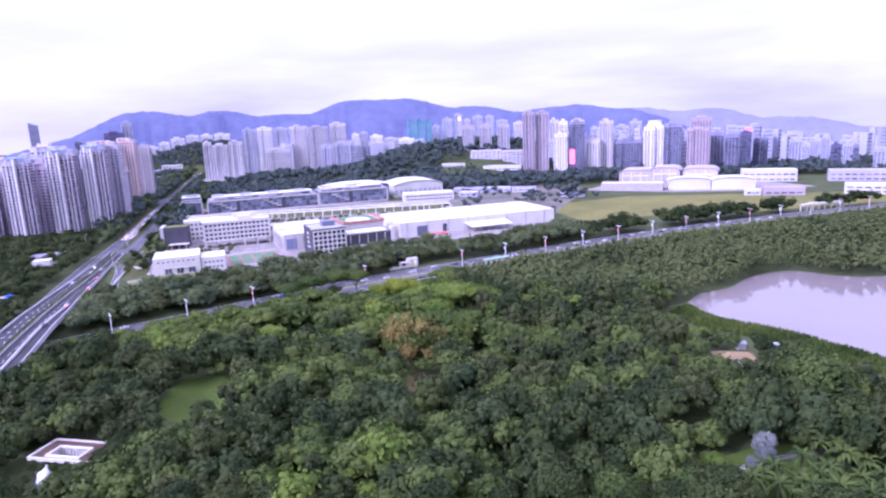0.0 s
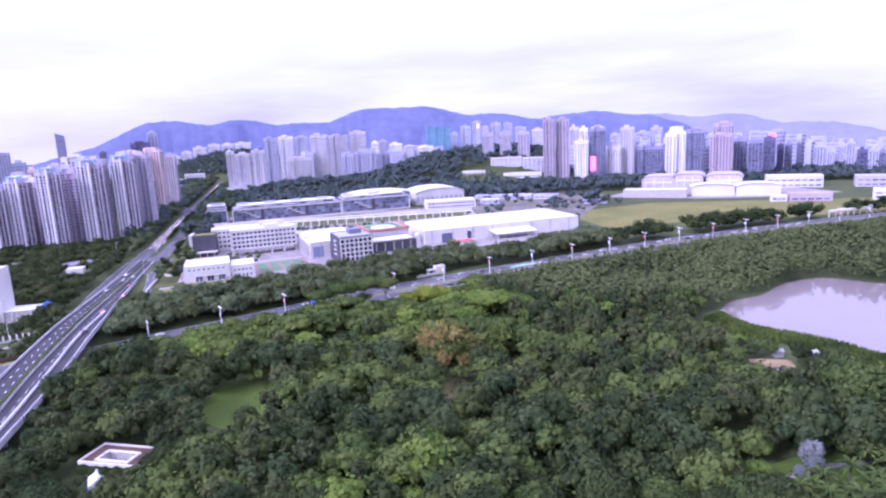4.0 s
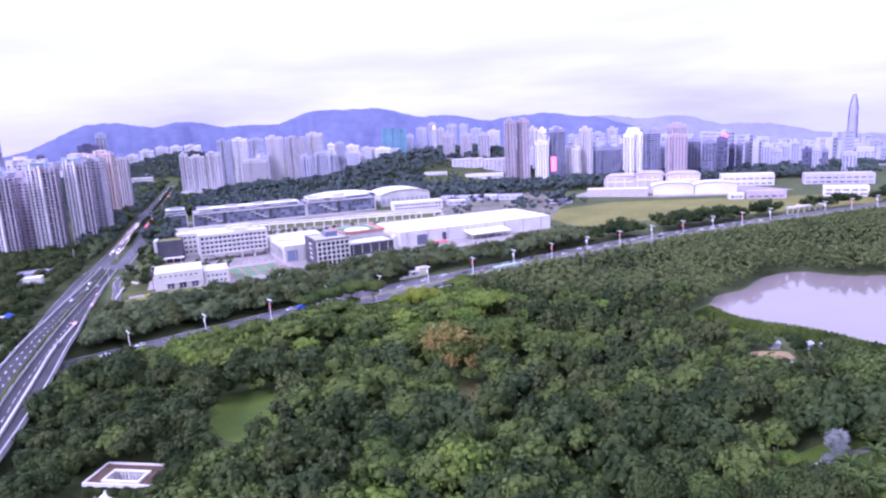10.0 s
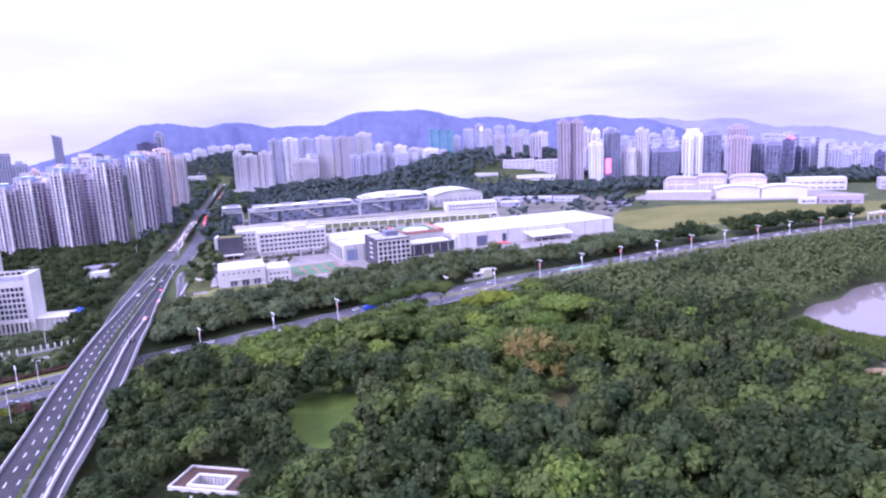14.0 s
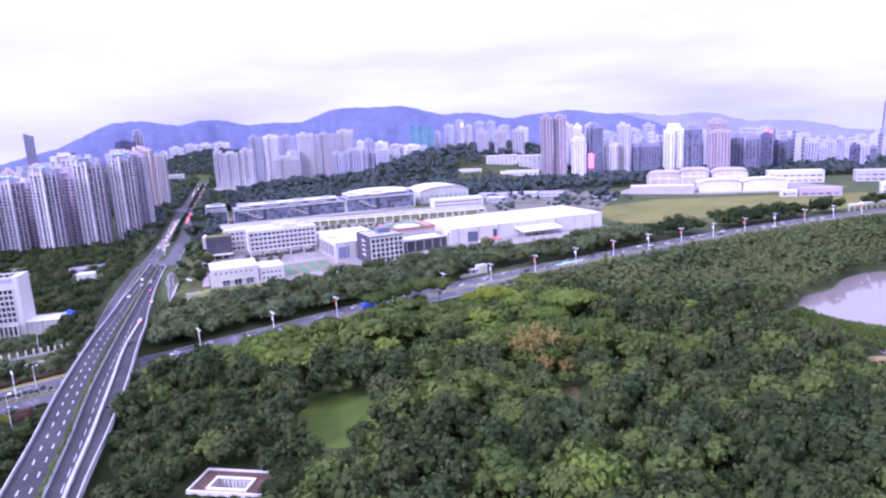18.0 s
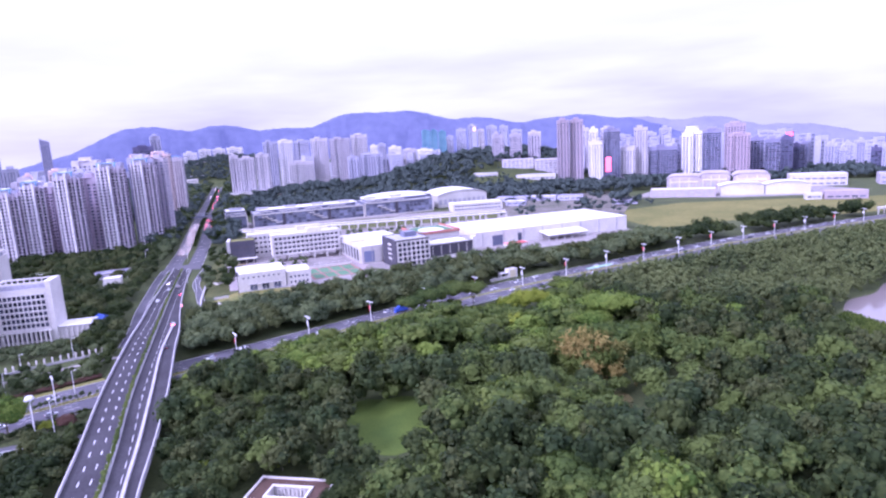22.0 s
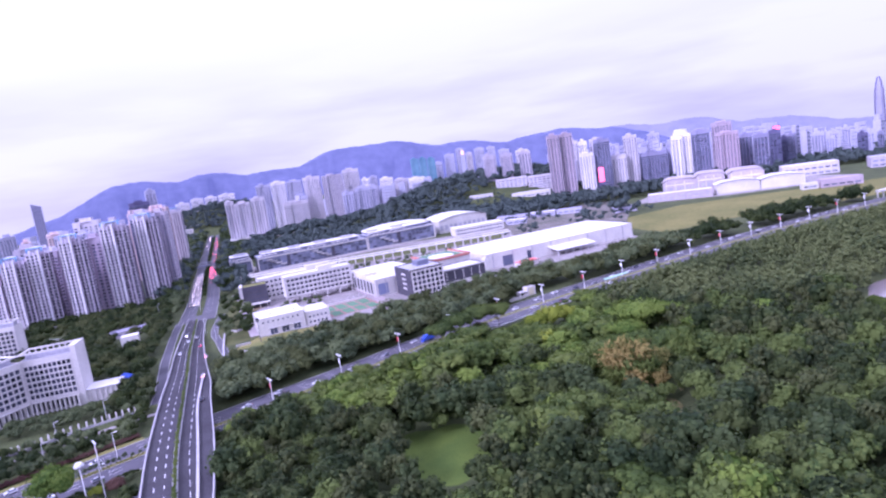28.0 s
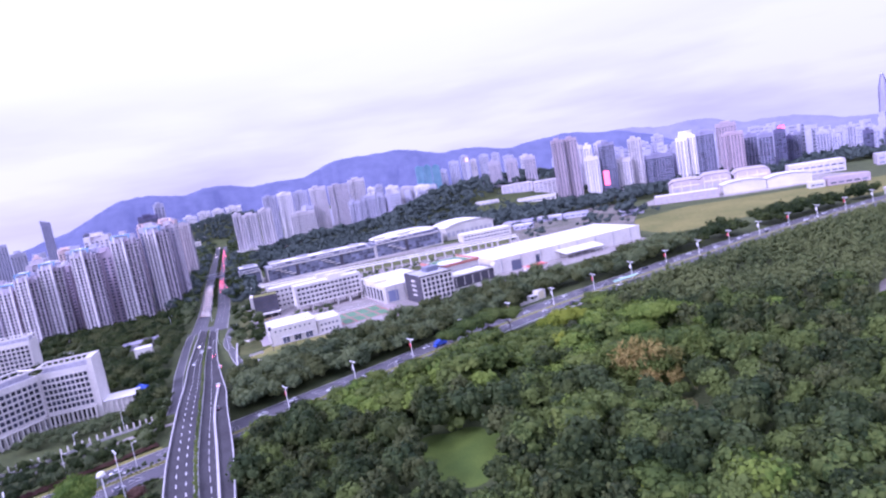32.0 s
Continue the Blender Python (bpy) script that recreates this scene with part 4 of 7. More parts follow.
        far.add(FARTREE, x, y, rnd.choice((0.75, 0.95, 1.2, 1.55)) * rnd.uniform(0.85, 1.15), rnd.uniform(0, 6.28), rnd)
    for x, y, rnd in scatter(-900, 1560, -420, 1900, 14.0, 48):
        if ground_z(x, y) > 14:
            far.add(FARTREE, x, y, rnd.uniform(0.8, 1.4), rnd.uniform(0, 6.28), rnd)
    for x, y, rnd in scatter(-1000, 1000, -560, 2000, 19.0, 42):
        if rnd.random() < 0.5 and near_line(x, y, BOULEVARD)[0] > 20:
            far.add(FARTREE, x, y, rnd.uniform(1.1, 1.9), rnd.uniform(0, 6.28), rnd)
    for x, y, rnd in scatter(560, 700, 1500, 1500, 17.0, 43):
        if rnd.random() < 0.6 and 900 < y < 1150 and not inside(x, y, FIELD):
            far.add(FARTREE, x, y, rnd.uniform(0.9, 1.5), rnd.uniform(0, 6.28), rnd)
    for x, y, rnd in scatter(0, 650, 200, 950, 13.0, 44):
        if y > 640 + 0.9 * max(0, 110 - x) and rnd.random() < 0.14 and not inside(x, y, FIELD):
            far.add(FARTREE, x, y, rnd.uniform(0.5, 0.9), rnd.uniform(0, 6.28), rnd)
    far.done("far_woods", "woods between the school and the far towers, haze mixed into their green", LEAF_HAZED)


belt_trees()


# ---- tall buildings ----
def wall_mat(name, c, wall_spread=0.13):
    return surface(name, [v * (1 - wall_spread) for v in c], [min(0.86, v * (1 + wall_spread)) for v in c], 0.02, 0.3, 0.8, vary=0.07)


# cream and lilac walls hold extra blue that stands for distance haze
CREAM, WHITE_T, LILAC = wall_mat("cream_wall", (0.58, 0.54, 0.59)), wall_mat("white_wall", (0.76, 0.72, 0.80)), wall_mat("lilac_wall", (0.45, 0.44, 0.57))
GREY_T, BROWN, PINK = wall_mat("grey_wall", (0.46, 0.42, 0.49)), wall_mat("brown_wall", (0.42, 0.35, 0.41)), wall_mat("pink_wall", (0.76, 0.60, 0.60))
BLUE_T, DARK_T, TEAL = wall_mat("blue_wall", (0.29, 0.28, 0.41)), wall_mat("dark_wall", (0.13, 0.12, 0.22)), TEAL_NET
# second apartment wall is darker: shade of side faces and recesses as colour
APT, APT_SHADE = wall_mat("apartment_wall", (0.68, 0.61, 0.70)), wall_mat("apartment_shade_wall", (0.43, 0.37, 0.45))
WALL_BLUSH = wall_mat("blush_roof", (0.45, 0.395, 0.425))
APT_BAY = wall_mat("apartment_bay_wall", (0.70, 0.63, 0.73))
MAUVE, SPIRE_GLASS = wall_mat("mauve_wall", (0.44, 0.35, 0.41)), wall_mat("spire_glass", (0.34, 0.33, 0.45))
CAP_BLUE = wall_mat("blue_roof_cap", (0.22, 0.38, 0.62))
NAMES = {CREAM: "cream", WHITE_T: "white", LILAC: "pale lilac", GREY_T: "grey", BROWN: "brown-grey", PINK: "pinkish", BLUE_T: "blue-grey glass", DARK_T: "dark glass", TEAL: "teal-netted", MAUVE: "mauve-brown", APT: "grey-white", APT_SHADE: "grey"}
PANE = {}


def pane(w, h, deep=0.06, mat=None):
    """One window, shared by all that are alike."""
    key = (w, h, deep, mat)
    if key not in PANE:
        PANE[key] = Geo().box(-w / 2, -deep, 0, w / 2, 0, h).mesh("window", mat or GLASS)
    return PANE[key]


def tower(x, y, w, d, h, turn, mat, pitch=3.3):
    """A tower with a stepped plan, roof plant and rows of windows on the faces that show."""
    base = ground_z(x, y)
    t = thing("tower_block", f"{NAMES[mat]} high-rise tower block in the distant city", "tower", pose(x, y, 0, 0, 0, turn), "city towers")
    top = max(h, base + 16)
    g = Geo()
    n = 0.22 * w
    g.prism([(-w / 2, -d / 2), (-n, -d / 2), (-n, -d / 2 + 1.6), (n, -d / 2 + 1.6), (n, -d / 2), (w / 2, -d / 2), (w / 2, d / 2), (-w / 2, d / 2)], min(0, base) - 1, top)
    part("wall", g, mat, t)
    r = random.Random(int(x * 7 + y))
    g = Geo().box(-w * 0.25, -d * 0.2, top, w * r.uniform(0.05, 0.25), d * 0.3, top + r.uniform(3, 6))
    g.box(-w / 2 + 0.4, -d / 2 + 0.4, top, w / 2 - 0.4, d / 2 - 0.4, top + 0.9)
    part("roof_plant", g, mat, t)
    if mat is TEAL:
        return t
    floors = max(3, int((top - 4) / pitch))
    glassy = mat in (BLUE_T, DARK_T)
    win = Geo()
    cols = max(3, int(w / 4.4))
    step = w / cols
    ww, hh = step * (0.82 if glassy else 0.52) / 2, 2.4 if glassy else 1.7
    side = -1 if x > 0 else 1
    rows_y = max(2, int(d / 5))
    for f in range(floors):
        z = 2.2 + f * pitch
        for i in range(cols):
            cx = -w / 2 + step * (i + 0.5)
            yy = -d / 2 + (1.6 if abs(cx) < n else 0)
            win.box(cx - ww, yy - 0.14, z, cx + ww, yy, z + hh)
        for i in range(rows_y):
            cy = -d / 2 + d / rows_y * (i + 0.5)
            win.box(side * w / 2 - 0.14, cy - 1.0, z, side * w / 2 + 0.14, cy + 1.0, z + hh)
    part("glazing", win, GLASS, t, "rows of small dark windows", kind="stuff")
    return t


def apartment(x, y, w, d, h, turn, mat, pitch=3.0):
    """An estate tower: white ribs, flat window bays and recessed balcony bays with painted shade, under a blue-capped
    roof frame.
    """
    t = thing("apartment_tower", f"{NAMES[mat]} apartment tower with balconies and pale vertical ribs", "apartment tower", pose(x, y, 0, 0, 0, turn), "estate towers")
    rnd = random.Random(int(x * 3 + y))
    floors = int((h - 4) / pitch)
    bays = max(4, round(w / 3.6))
    step = w / bays
    # grey-white towers step back on one flank into a wing whose shade is in its darker colour
    split = (bays + 1) // 2 if mat is APT else bays
    xs = -w / 2 + split * step
    part("wall", Geo().box(-w / 2, -d / 2 + 1.2, 0, xs, d / 2, h, ch=0.4), mat, t)
    if split < bays:
        part("rear_wing", Geo().box(xs, -d / 2 + 6.2, 0, w / 2, d / 2, h - 2.5, ch=0.4), APT_SHADE, t, "set-back wing, shade put into its mauve-grey colour")
    rib_mat = mat if mat in (PINK, CREAM) else WHITE_T
    win, rail = Geo(), Geo()
    for i in range(bays + 1):
        xx = -w / 2 + i * step
        back = 5.0 if i > split else 0.0
        wide = 0.9 if i == split else 0.7 if i % 2 else 0.35
        part("rib", Geo().box(xx - wide, -d / 2 + back - (0.7 if i % 2 else 0.1), 0, xx + wide, -d / 2 + back + 1.25, h - back * 0.5 + (rnd.choice((1.2, 2.4, 3.4)) if i % 2 else 0.4)), APT_BAY if back else rib_mat, t, "pale vertical rib")
    for i in range(bays):
        xx = -w / 2 + (i + 0.5) * step
        wing = i >= split
        deep = i % 2 == 0 or wing
        front = -d / 2 + (6.2 if wing else 1.2 if deep else 0.3)
        top = h - rnd.choice((0, 1, 3)) - (2.5 if wing else 0)
        if deep:
            part("recess_panel", Geo().box(xx - step / 2 + 0.3, front - 0.05, 0, xx + step / 2 - 0.3, front, top), APT_SHADE if mat is APT else mat, t, "recessed balcony bay, its shade painted on grey-white towers")
        else:
            part("bay_wall", Geo().box(xx - step / 2 + 0.3, front, 0, xx + step / 2 - 0.3, -d / 2 + 1.2, top), APT_BAY if mat is APT else mat, t, "flat window bay")
        for f in range(floors - (1 if wing else 0)):
            z = 2.4 + f * pitch
            wide = step * 0.34 if deep else step * 0.27
            win.box(xx - wide, front - 0.15, z, xx + wide, front - 0.02, z + (2.1 if deep else 1.8))
            if wing and (f + i) % 3:
                rail.box(xx - step * 0.2, front - 0.6, z - 0.5, xx + step * 0.3, front - 0.05, z - 0.1)
            elif deep:
                rail.box(xx - step / 2 + 0.35, front - 1.2, z - 0.9, xx + step / 2 - 0.35, front - 0.05, z - 0.75)
                rail.box(xx - step / 2 + 0.35, front - 1.2, z - 0.75, xx + step / 2 - 0.35, front - 1.1, z + 0.15)
            else:
                rail.box(xx - step * 0.3, front - 0.55, z - 0.35, xx + step * 0.3, front, z - 0.15)
    part("front_glazing", win, DARK_GLASS, t, "small dark windows", kind="stuff")
    part("balcony_rail", rail, rib_mat, t, "pale balconies and window ledges", kind="stuff")
    win = Geo()
    cols = max(3, int(d / 4))
    for i in range(cols):
        cy = -d / 2 + 1.2 + (d - 1.2) / cols * (i + 0.5)
        for f in range(floors):
            for sx in (-w / 2, w / 2):
                win.box(sx - 0.1, cy - 1.25, 2.4 + f * pitch, sx + 0.1, cy + 1.25, 4.4 + f * pitch)
    part("side_glazing", win, DARK_GLASS, t, "small dark side windows", kind="stuff")
    part("stair_head", Geo().box(-w * 0.3, -d * 0.3, h, w * 0.1, d * 0.25, h + rnd.uniform(3.0, 5.0)), WHITE_T, t)
    part("roof_frame", Geo().box(-w * 0.44, -d * 0.46, h + 3.2, w * 0.3, -d * 0.1, h + 4.2).box(-w * 0.44, -d * 0.46, h, -w * 0.38, -d * 0.36, h + 3.2).box(w * 0.24, -d * 0.46, h, w * 0.3, -d * 0.36, h + 3.2), CAP_BLUE if mat is not PINK else PINK, t, "light blue roof frame")
    part("roof_tank", Geo().box(w * 0.12, d * 0.1, h, w * 0.4, d * 0.4, h + 2.6), LILAC, t, "pale roof tank room")
    return t


# pale residential blocks before the hills
tower(-433, 1161, 15.0, 12, 83, 19, CREAM)
tower(-413, 1170, 27.3, 19, 77, 18, CREAM)
tower(-386, 1178, 24.5, 19, 82, 16, CREAM)
tower(-431, 1417, 29.6, 18, 104, 16, LILAC)
tower(-399, 1426, 32.4, 18, 106, 14, WHITE_T)
tower(-365, 1434, 32.7, 18, 103, 13, LILAC)
tower(-327, 1443, 38.1, 18, 106, 11, CREAM)
tower(-239, 1459, 37.4, 18, 109, 8, CREAM)
tower(-276, 1410, 44.8, 18, 103, 10, GREY_T)
tower(-348, 1330, 50.5, 14, 60, 13, CREAM)
tower(-228, 1243, 21.0, 17, 66, 9, LILAC)
tower(-200, 1248, 29.9, 19, 69, 7, LILAC)
tower(-177, 1247, 11.1, 11, 69, 6, LILAC)
tower(-222, 1629, 18.8, 15, 81, 6, WHITE_T)
tower(-201, 1632, 20.3, 16, 84, 6, LILAC)
tower(-169, 1636, 33.5, 18, 75, 5, WHITE_T)
tower(-132, 1639, 33.5, 18, 67, 3, CREAM)
tower(-92, 1641, 40.9, 18, 64, 2, WHITE_T)
# netted blocks under construction behind the wooded hill
tower(-90, 1904, 23.6, 17, 114, 2, TEAL)
tower(-66, 1904, 21.9, 17, 112, 1, TEAL)
tower(-41, 1904, 23.6, 17, 108, 0, TEAL)
tower(-17, 1969, 22.6, 17, 92, -1, LILAC)
tower(19, 1969, 31.2, 17, 112, -2, LILAC)
tower(53, 1968, 26.0, 17, 123, -3, LILAC)
tower(80, 1966, 20.7, 16, 107, -4, CREAM)
tower(113, 1964, 31.0, 17, 116, -4, LILAC)
tower(150, 1961, 25.7, 17, 115, -6, LILAC)
tower(188, 1957, 34.1, 17, 101, -7, LILAC)
tower(242, 1951, 38.9, 17, 92, -8, CREAM)
# three alike slabs on the hill shoulder
tower(51, 1209, 22.2, 18, 93, -4, GREY_T)
tower(84, 1206, 22.1, 18, 92, -6, GREY_T)
tower(118, 1202, 21.9, 17, 91, -8, GREY_T)
# towers of the business district
tower(153, 1106, 20.9, 17, 111, -10, BROWN)
tower(177, 1110, 21.8, 18, 111, -11, BROWN)
tower(218, 1223, 16.7, 13, 96, -12, CREAM)
tower(235, 1219, 15.5, 12, 93, -13, WHITE_T)
tower(209, 1108, 23.5, 19, 72, -13, WHITE_T)
tower(238, 1110, 27.0, 21, 92, -14, BLUE_T)
tower(268, 1244, 25.1, 19, 94, -14, CREAM)
tower(268, 1114, 24.2, 20, 60, -16, CREAM)
tower(321, 1324, 17.7, 14, 77, -15, LILAC)
tower(292, 1119, 23.1, 19, 91, -17, CREAM)
tower(375, 1311, 25.9, 19, 78, -18, LILAC)
tower(330, 1115, 45.8, 20, 56, -18, BLUE_T)
tower(382, 1244, 22.3, 18, 87, -19, LILAC)
tower(342, 1040, 16.8, 13, 79, -20, WHITE_T)
tower(358, 1038, 12.5, 11, 81, -21, WHITE_T)
tower(380, 1036, 27.1, 21, 83, -22, BLUE_T)
tower(408, 1003, 32.2, 22, 74, -24, MAUVE)
tower(470, 1144, 33.9, 19, 89, -24, BROWN)
tower(449, 1026, 19.8, 16, 66, -26, BLUE_T)
tower(465, 1009, 20.1, 16, 63, -27, BLUE_T)
tower(479, 993, 16.5, 13, 66, -28, DARK_T)
tower(508, 1016, 9.2, 11, 53, -29, DARK_T)
tower(527, 1028, 10.8, 11, 54, -29, BLUE_T)
tower(647, 1198, 21.5, 17, 49, -30, LILAC)
tower(621, 1105, 18.8, 15, 44, -31, LILAC)
tower(619, 1068, 11.5, 11, 39, -32, LILAC)
tower(726, 1217, 13.0, 11, 40, -32, LILAC)
tower(674, 1106, 12.6, 11, 47, -33, LILAC)
tower(635, 1012, 14.5, 12, 39, -34, DARK_T)
tower(703, 1088, 13.0, 11, 35, -35, LILAC)
tower(679, 1030, 9.2, 11, 35, -35, BLUE_T)
tower(709, 1012, 20.6, 17, 30, -37, LILAC)
tower(802, 1098, 26.0, 19, 30, -38, LILAC)
# long rows far up the valley
tower(-828, 1794, 33.3, 11, 67, 24, WHITE_T)
tower(-796, 1808, 27.6, 11, 78, 23, WHITE_T)
tower(-762, 1822, 37.3, 11, 88, 22, WHITE_T)
tower(-725, 1837, 34.6, 11, 95, 21, WHITE_T)
tower(-689, 1850, 35.1, 11, 94, 19, WHITE_T)
tower(-648, 1865, 45.2, 11, 96, 18, WHITE_T)
# towers behind the apartment estate
tower(-802, 1113, 23.5, 19, 82, 35, LILAC)
tower(-700, 997, 12.8, 14, 72, 34, PINK)
tower(-617, 932, 20.3, 16, 79, 32, PINK)
tower(-489, 808, 16.9, 14, 87, 29, CREAM)
tower(-1181, 2050, 21.6, 17, 90, 29, BLUE_T)
tower(-534, 1032, 30.1, 15, 106, 26, DARK_T)
tower(-520, 1048, 15.7, 11, 122, 25, LILAC)
tower(-857, 1140, 36.1, 26, 101, 36, LILAC)
tower(-578, 895, 9.2, 14, 71, 31, LILAC)
# apartment estate beside the boulevard
apartment(-486, 604, 17, 20, 60, 18, APT)
apartment(-467, 600, 16.5, 20, 68, 17, APT)
tower(-492, 657, 15, 20, 60, 17, APT_SHADE)
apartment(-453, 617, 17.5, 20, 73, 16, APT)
tower(-450, 650, 13, 20, 69, 15, APT_SHADE)
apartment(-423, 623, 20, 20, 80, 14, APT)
tower(-421, 658, 16, 20, 76, 13, APT_SHADE)
apartment(-396, 652, 23, 20, 86, 11, APT)
apartment(-373, 674, 20, 20, 88, 9, APT)
apartment(-418, 802, 24, 20, 60, 8, APT)
apartment(-474, 888, 24, 20, 92, 8, PINK)
apartment(-456, 912, 22, 20, 94, 6, PINK)
apartment(-448, 948, 14, 16, 86, 5, CREAM)
# the estate's rear rows
tower(-520, 640, 20, 18, 62, 18, GREY_T)
tower(-478, 668, 18, 18, 72, 16, WHITE_T)
tower(-452, 700, 16, 18, 80, 14, LILAC)
tower(-470, 745, 26, 18, 92, 14, CREAM)
tower(-418, 700, 18, 18, 88, 12, GREY_T)
tower(-396, 715, 20, 18, 92, 9, LILAC)
tower(-384, 735, 16, 18, 90, 8, GREY_T)
tower(-560, 690, 22, 18, 60, 20, LILAC)
tower(-540, 740, 24, 18, 72, 20, GREY_T)
tower(-505, 760, 22, 18, 80, 18, LILAC)
tower(-407, 668, 16, 18, 78, 12, APT_SHADE)
tower(-436, 660, 14, 18, 70, 14, APT_SHADE)


# ---- school, halls and office ----
def block(name, label, category, fx, fy, turn, w, d, h, mat, z0=0.0, group="", roof=None, lip=0.6):
    """A building with its front-left corner at (fx, fy): body, parapet and roof deck. Local x runs along the front, y back."""
    t = thing(name, label, category, pose(fx, fy, 0, 0, 0, turn), group)
    part("wall", Geo().box(0, 0, z0, w, d, h), mat, t)
    part("roof_deck", Geo().box(0.35, 0.35, h, w - 0.35, d - 0.35, h + 0.12), roof or ROOF_GREY, t)
    g = Geo().box(0, 0, h, w, 0.35, h + lip).box(0, d - 0.35, h, w, d, h + lip)
    g.box(0, 0.35, h, 0.35, d - 0.35, h + lip).box(w - 0.35, 0.35, h, w, d - 0.35, h + lip)
    part("parapet", g, mat, t)
    return t


def windows(t, x0, x1, cols, z0, rows, pitch, w, h, y=0.0, mat=None, turn=0, x_fix=None):
    """Single windows set on a face; with x_fix they go along the side at that x instead."""
    me = pane(w, h, 0.06, mat)
    for r in range(rows):
        for c in range(cols):
            p = x0 + (x1 - x0) * (c + 0.5) / cols
            m = pose(p, y, z0 + r * pitch) if x_fix is None else pose(x_fix, p, z0 + r * pitch, 0, 0, turn)
            part("window", me, None, t, m=m)


def grid_frame(t, x0, x1, cols, z0, rows, pitch, mat, wide=0.7, proud=0.45, label="", y=0.0, top=0.0):
    """Piers and spandrels that stand proud of the glass plane."""
    for c in range(cols + 1):
        x = x0 + (x1 - x0) * c / cols
        part("pier", Geo().box(x - wide / 2, y - proud, 0 if not z0 else z0 - 0.8, x + wide / 2, y, z0 + rows * pitch + top), mat, t, label)
    for r in range(rows + 1):
        z = z0 + r * pitch
        part("spandrel", Geo().box(x0, y - proud + 0.1, z - 0.85, x1, y, z + 0.1), mat, t, label)


# long white assembly hall beside the flyover
hall = block("assembly_hall", "long white rendered hall with dark loading doors", "hall", -212, 437, 20, 32, 30, 12, WHITE, roof=ROOF_WHITE)
for i in range(3):
    door = part("door", Geo().box(7.5 + i * 8.0, -0.12, 0, 12.3 + i * 8.0, 0.0, 4.4), GLASS, hall, "dark glazed hall door")
    part("door_frame", Geo().box(7.3 + i * 8.0, -0.2, 0, 7.5 + i * 8.0, 0, 4.5).box(12.3 + i * 8.0, -0.2, 0, 12.5 + i * 8.0, 0, 4.5).box(9.8 + i * 8.0, -0.2, 0, 10.0 + i * 8.0, -0.12, 4.4), METAL_WHITE, door)
    part("door_hood", Geo().box(7.0 + i * 8.0, -1.2, 4.5, 12.8 + i * 8.0, 0, 4.8), CONCRETE, hall)
part("plinth", Geo().box(-0.4, -0.5, 0, 32.4, -0.15, 0.5), CONCRETE, hall)
windows(hall, 2, 29, 8, 9.0, 1, 3, 1.2, 1.0)
for i in range(5):
    part("roof_vent", Geo().box(4 + i * 5.5, 10, 12.1, 5.4 + i * 5.5, 11.4, 13.1), METAL, hall)
side = block("hall_wing", "lower white wing of the assembly hall with square windows", "hall", -181.6, 449, 20, 17, 24, 9.5, WHITE, roof=ROOF_WHITE)
windows(side, 1.5, 15.5, 5, 5.6, 1, 3, 1.4, 1.3)
windows(side, 1.5, 15.5, 5, 1.6, 1, 3, 1.4, 1.6)
ramp = smooth_line([(-217, 444, 0), (-223, 462, 0), (-238, 500, 0), (-258, 560, 0), (-272, 602, 0), (-285, 630, 0)], 4)
solo("campus_drive", ribbon(ramp, -3.6, 3.6, 0.09, 0.09), WALL_BLUSH, "pale pinkish curving paved drive beside the school", "drive", kind="structure")
solo("orange_ground", Geo().prism(blob(-244, 548, 6, 14, 15, seed=3), 0, 0.12), EARTH, "patch of bare orange earth beside the drive", "ground", kind="structure")

# charcoal stair block
cube = block("stair_block", "dark charcoal-clad block with a planted roof and white end wall", "school building", -251, 545, 14, 20, 17, 18.5, DARK_BRICK, roof=ROUGH_GRASS)
for i in range(4):
    part("cladding_band", Geo().box(0.3, -0.1, 3.5 + i * 4, 19.7, 0, 3.8 + i * 4), GLASS, cube, "thin dark glazing band")
part("end_wall", Geo().prism([(-2.6, -1.5), (-0.02, 0), (-0.02, 17), (-2.6, 17)], 0, 19.5), WHITE, cube, "white splayed end wall")
part("canopy", Geo().box(-2, -7, 4.0, 21, -0.2, 4.5), WHITE, cube, "white entrance canopy")
for i in range(4):
    part("column", Geo().tube((0.5 + i * 6, -6, 0), (0.5 + i * 6, -6, 4.0), 0.3), WHITE, cube)

# classroom slabs on stilts
cls = block("classroom_block", "white five-storey classroom slab raised on stilts", "school building", -213, 537, 21, 58, 15, 23, WHITE, z0=5.5, roof=ROOF_WHITE)
windows(cls, 1.5, 56.5, 15, 7.3, 4, 3.9, 2.3, 1.9, mat=DARK_GLASS)
for r in range(5):
    part("floor_band", Geo().box(0, -0.5, 6.0 + r * 3.9, 58, 0.0, 6.35 + r * 3.9), WHITE, cls, "white floor band")
for i in range(6):
    part("stilt", Geo().box(1 + i * 11, 0.4, 0, 2.2 + i * 11, 1.6, 5.5), WHITE, cls)
    part("stilt", Geo().box(1 + i * 11, 13, 0, 2.2 + i * 11, 14.2, 5.5), WHITE, cls)
part("roof_box", Geo().box(30, 4, 23, 42, 12, 26.2), WHITE, cls)
back = block("classroom_wing", "white four-storey classroom wing with small windows", "school building", -243, 570, 21, 72, 14, 20, WHITE, roof=ROOF_WHITE)
windows(back, 1.5, 70, 18, 3.0, 4, 4.3, 2.0, 1.9, mat=DARK_GLASS)
part("roof_box", Geo().box(44, 3, 20, 66, 11, 23.5), WHITE, back)
link = block("link_building", "white link building with tall dark slots", "school building", -159, 563, -66, 30, 12, 15, WHITE, roof=ROOF_WHITE)
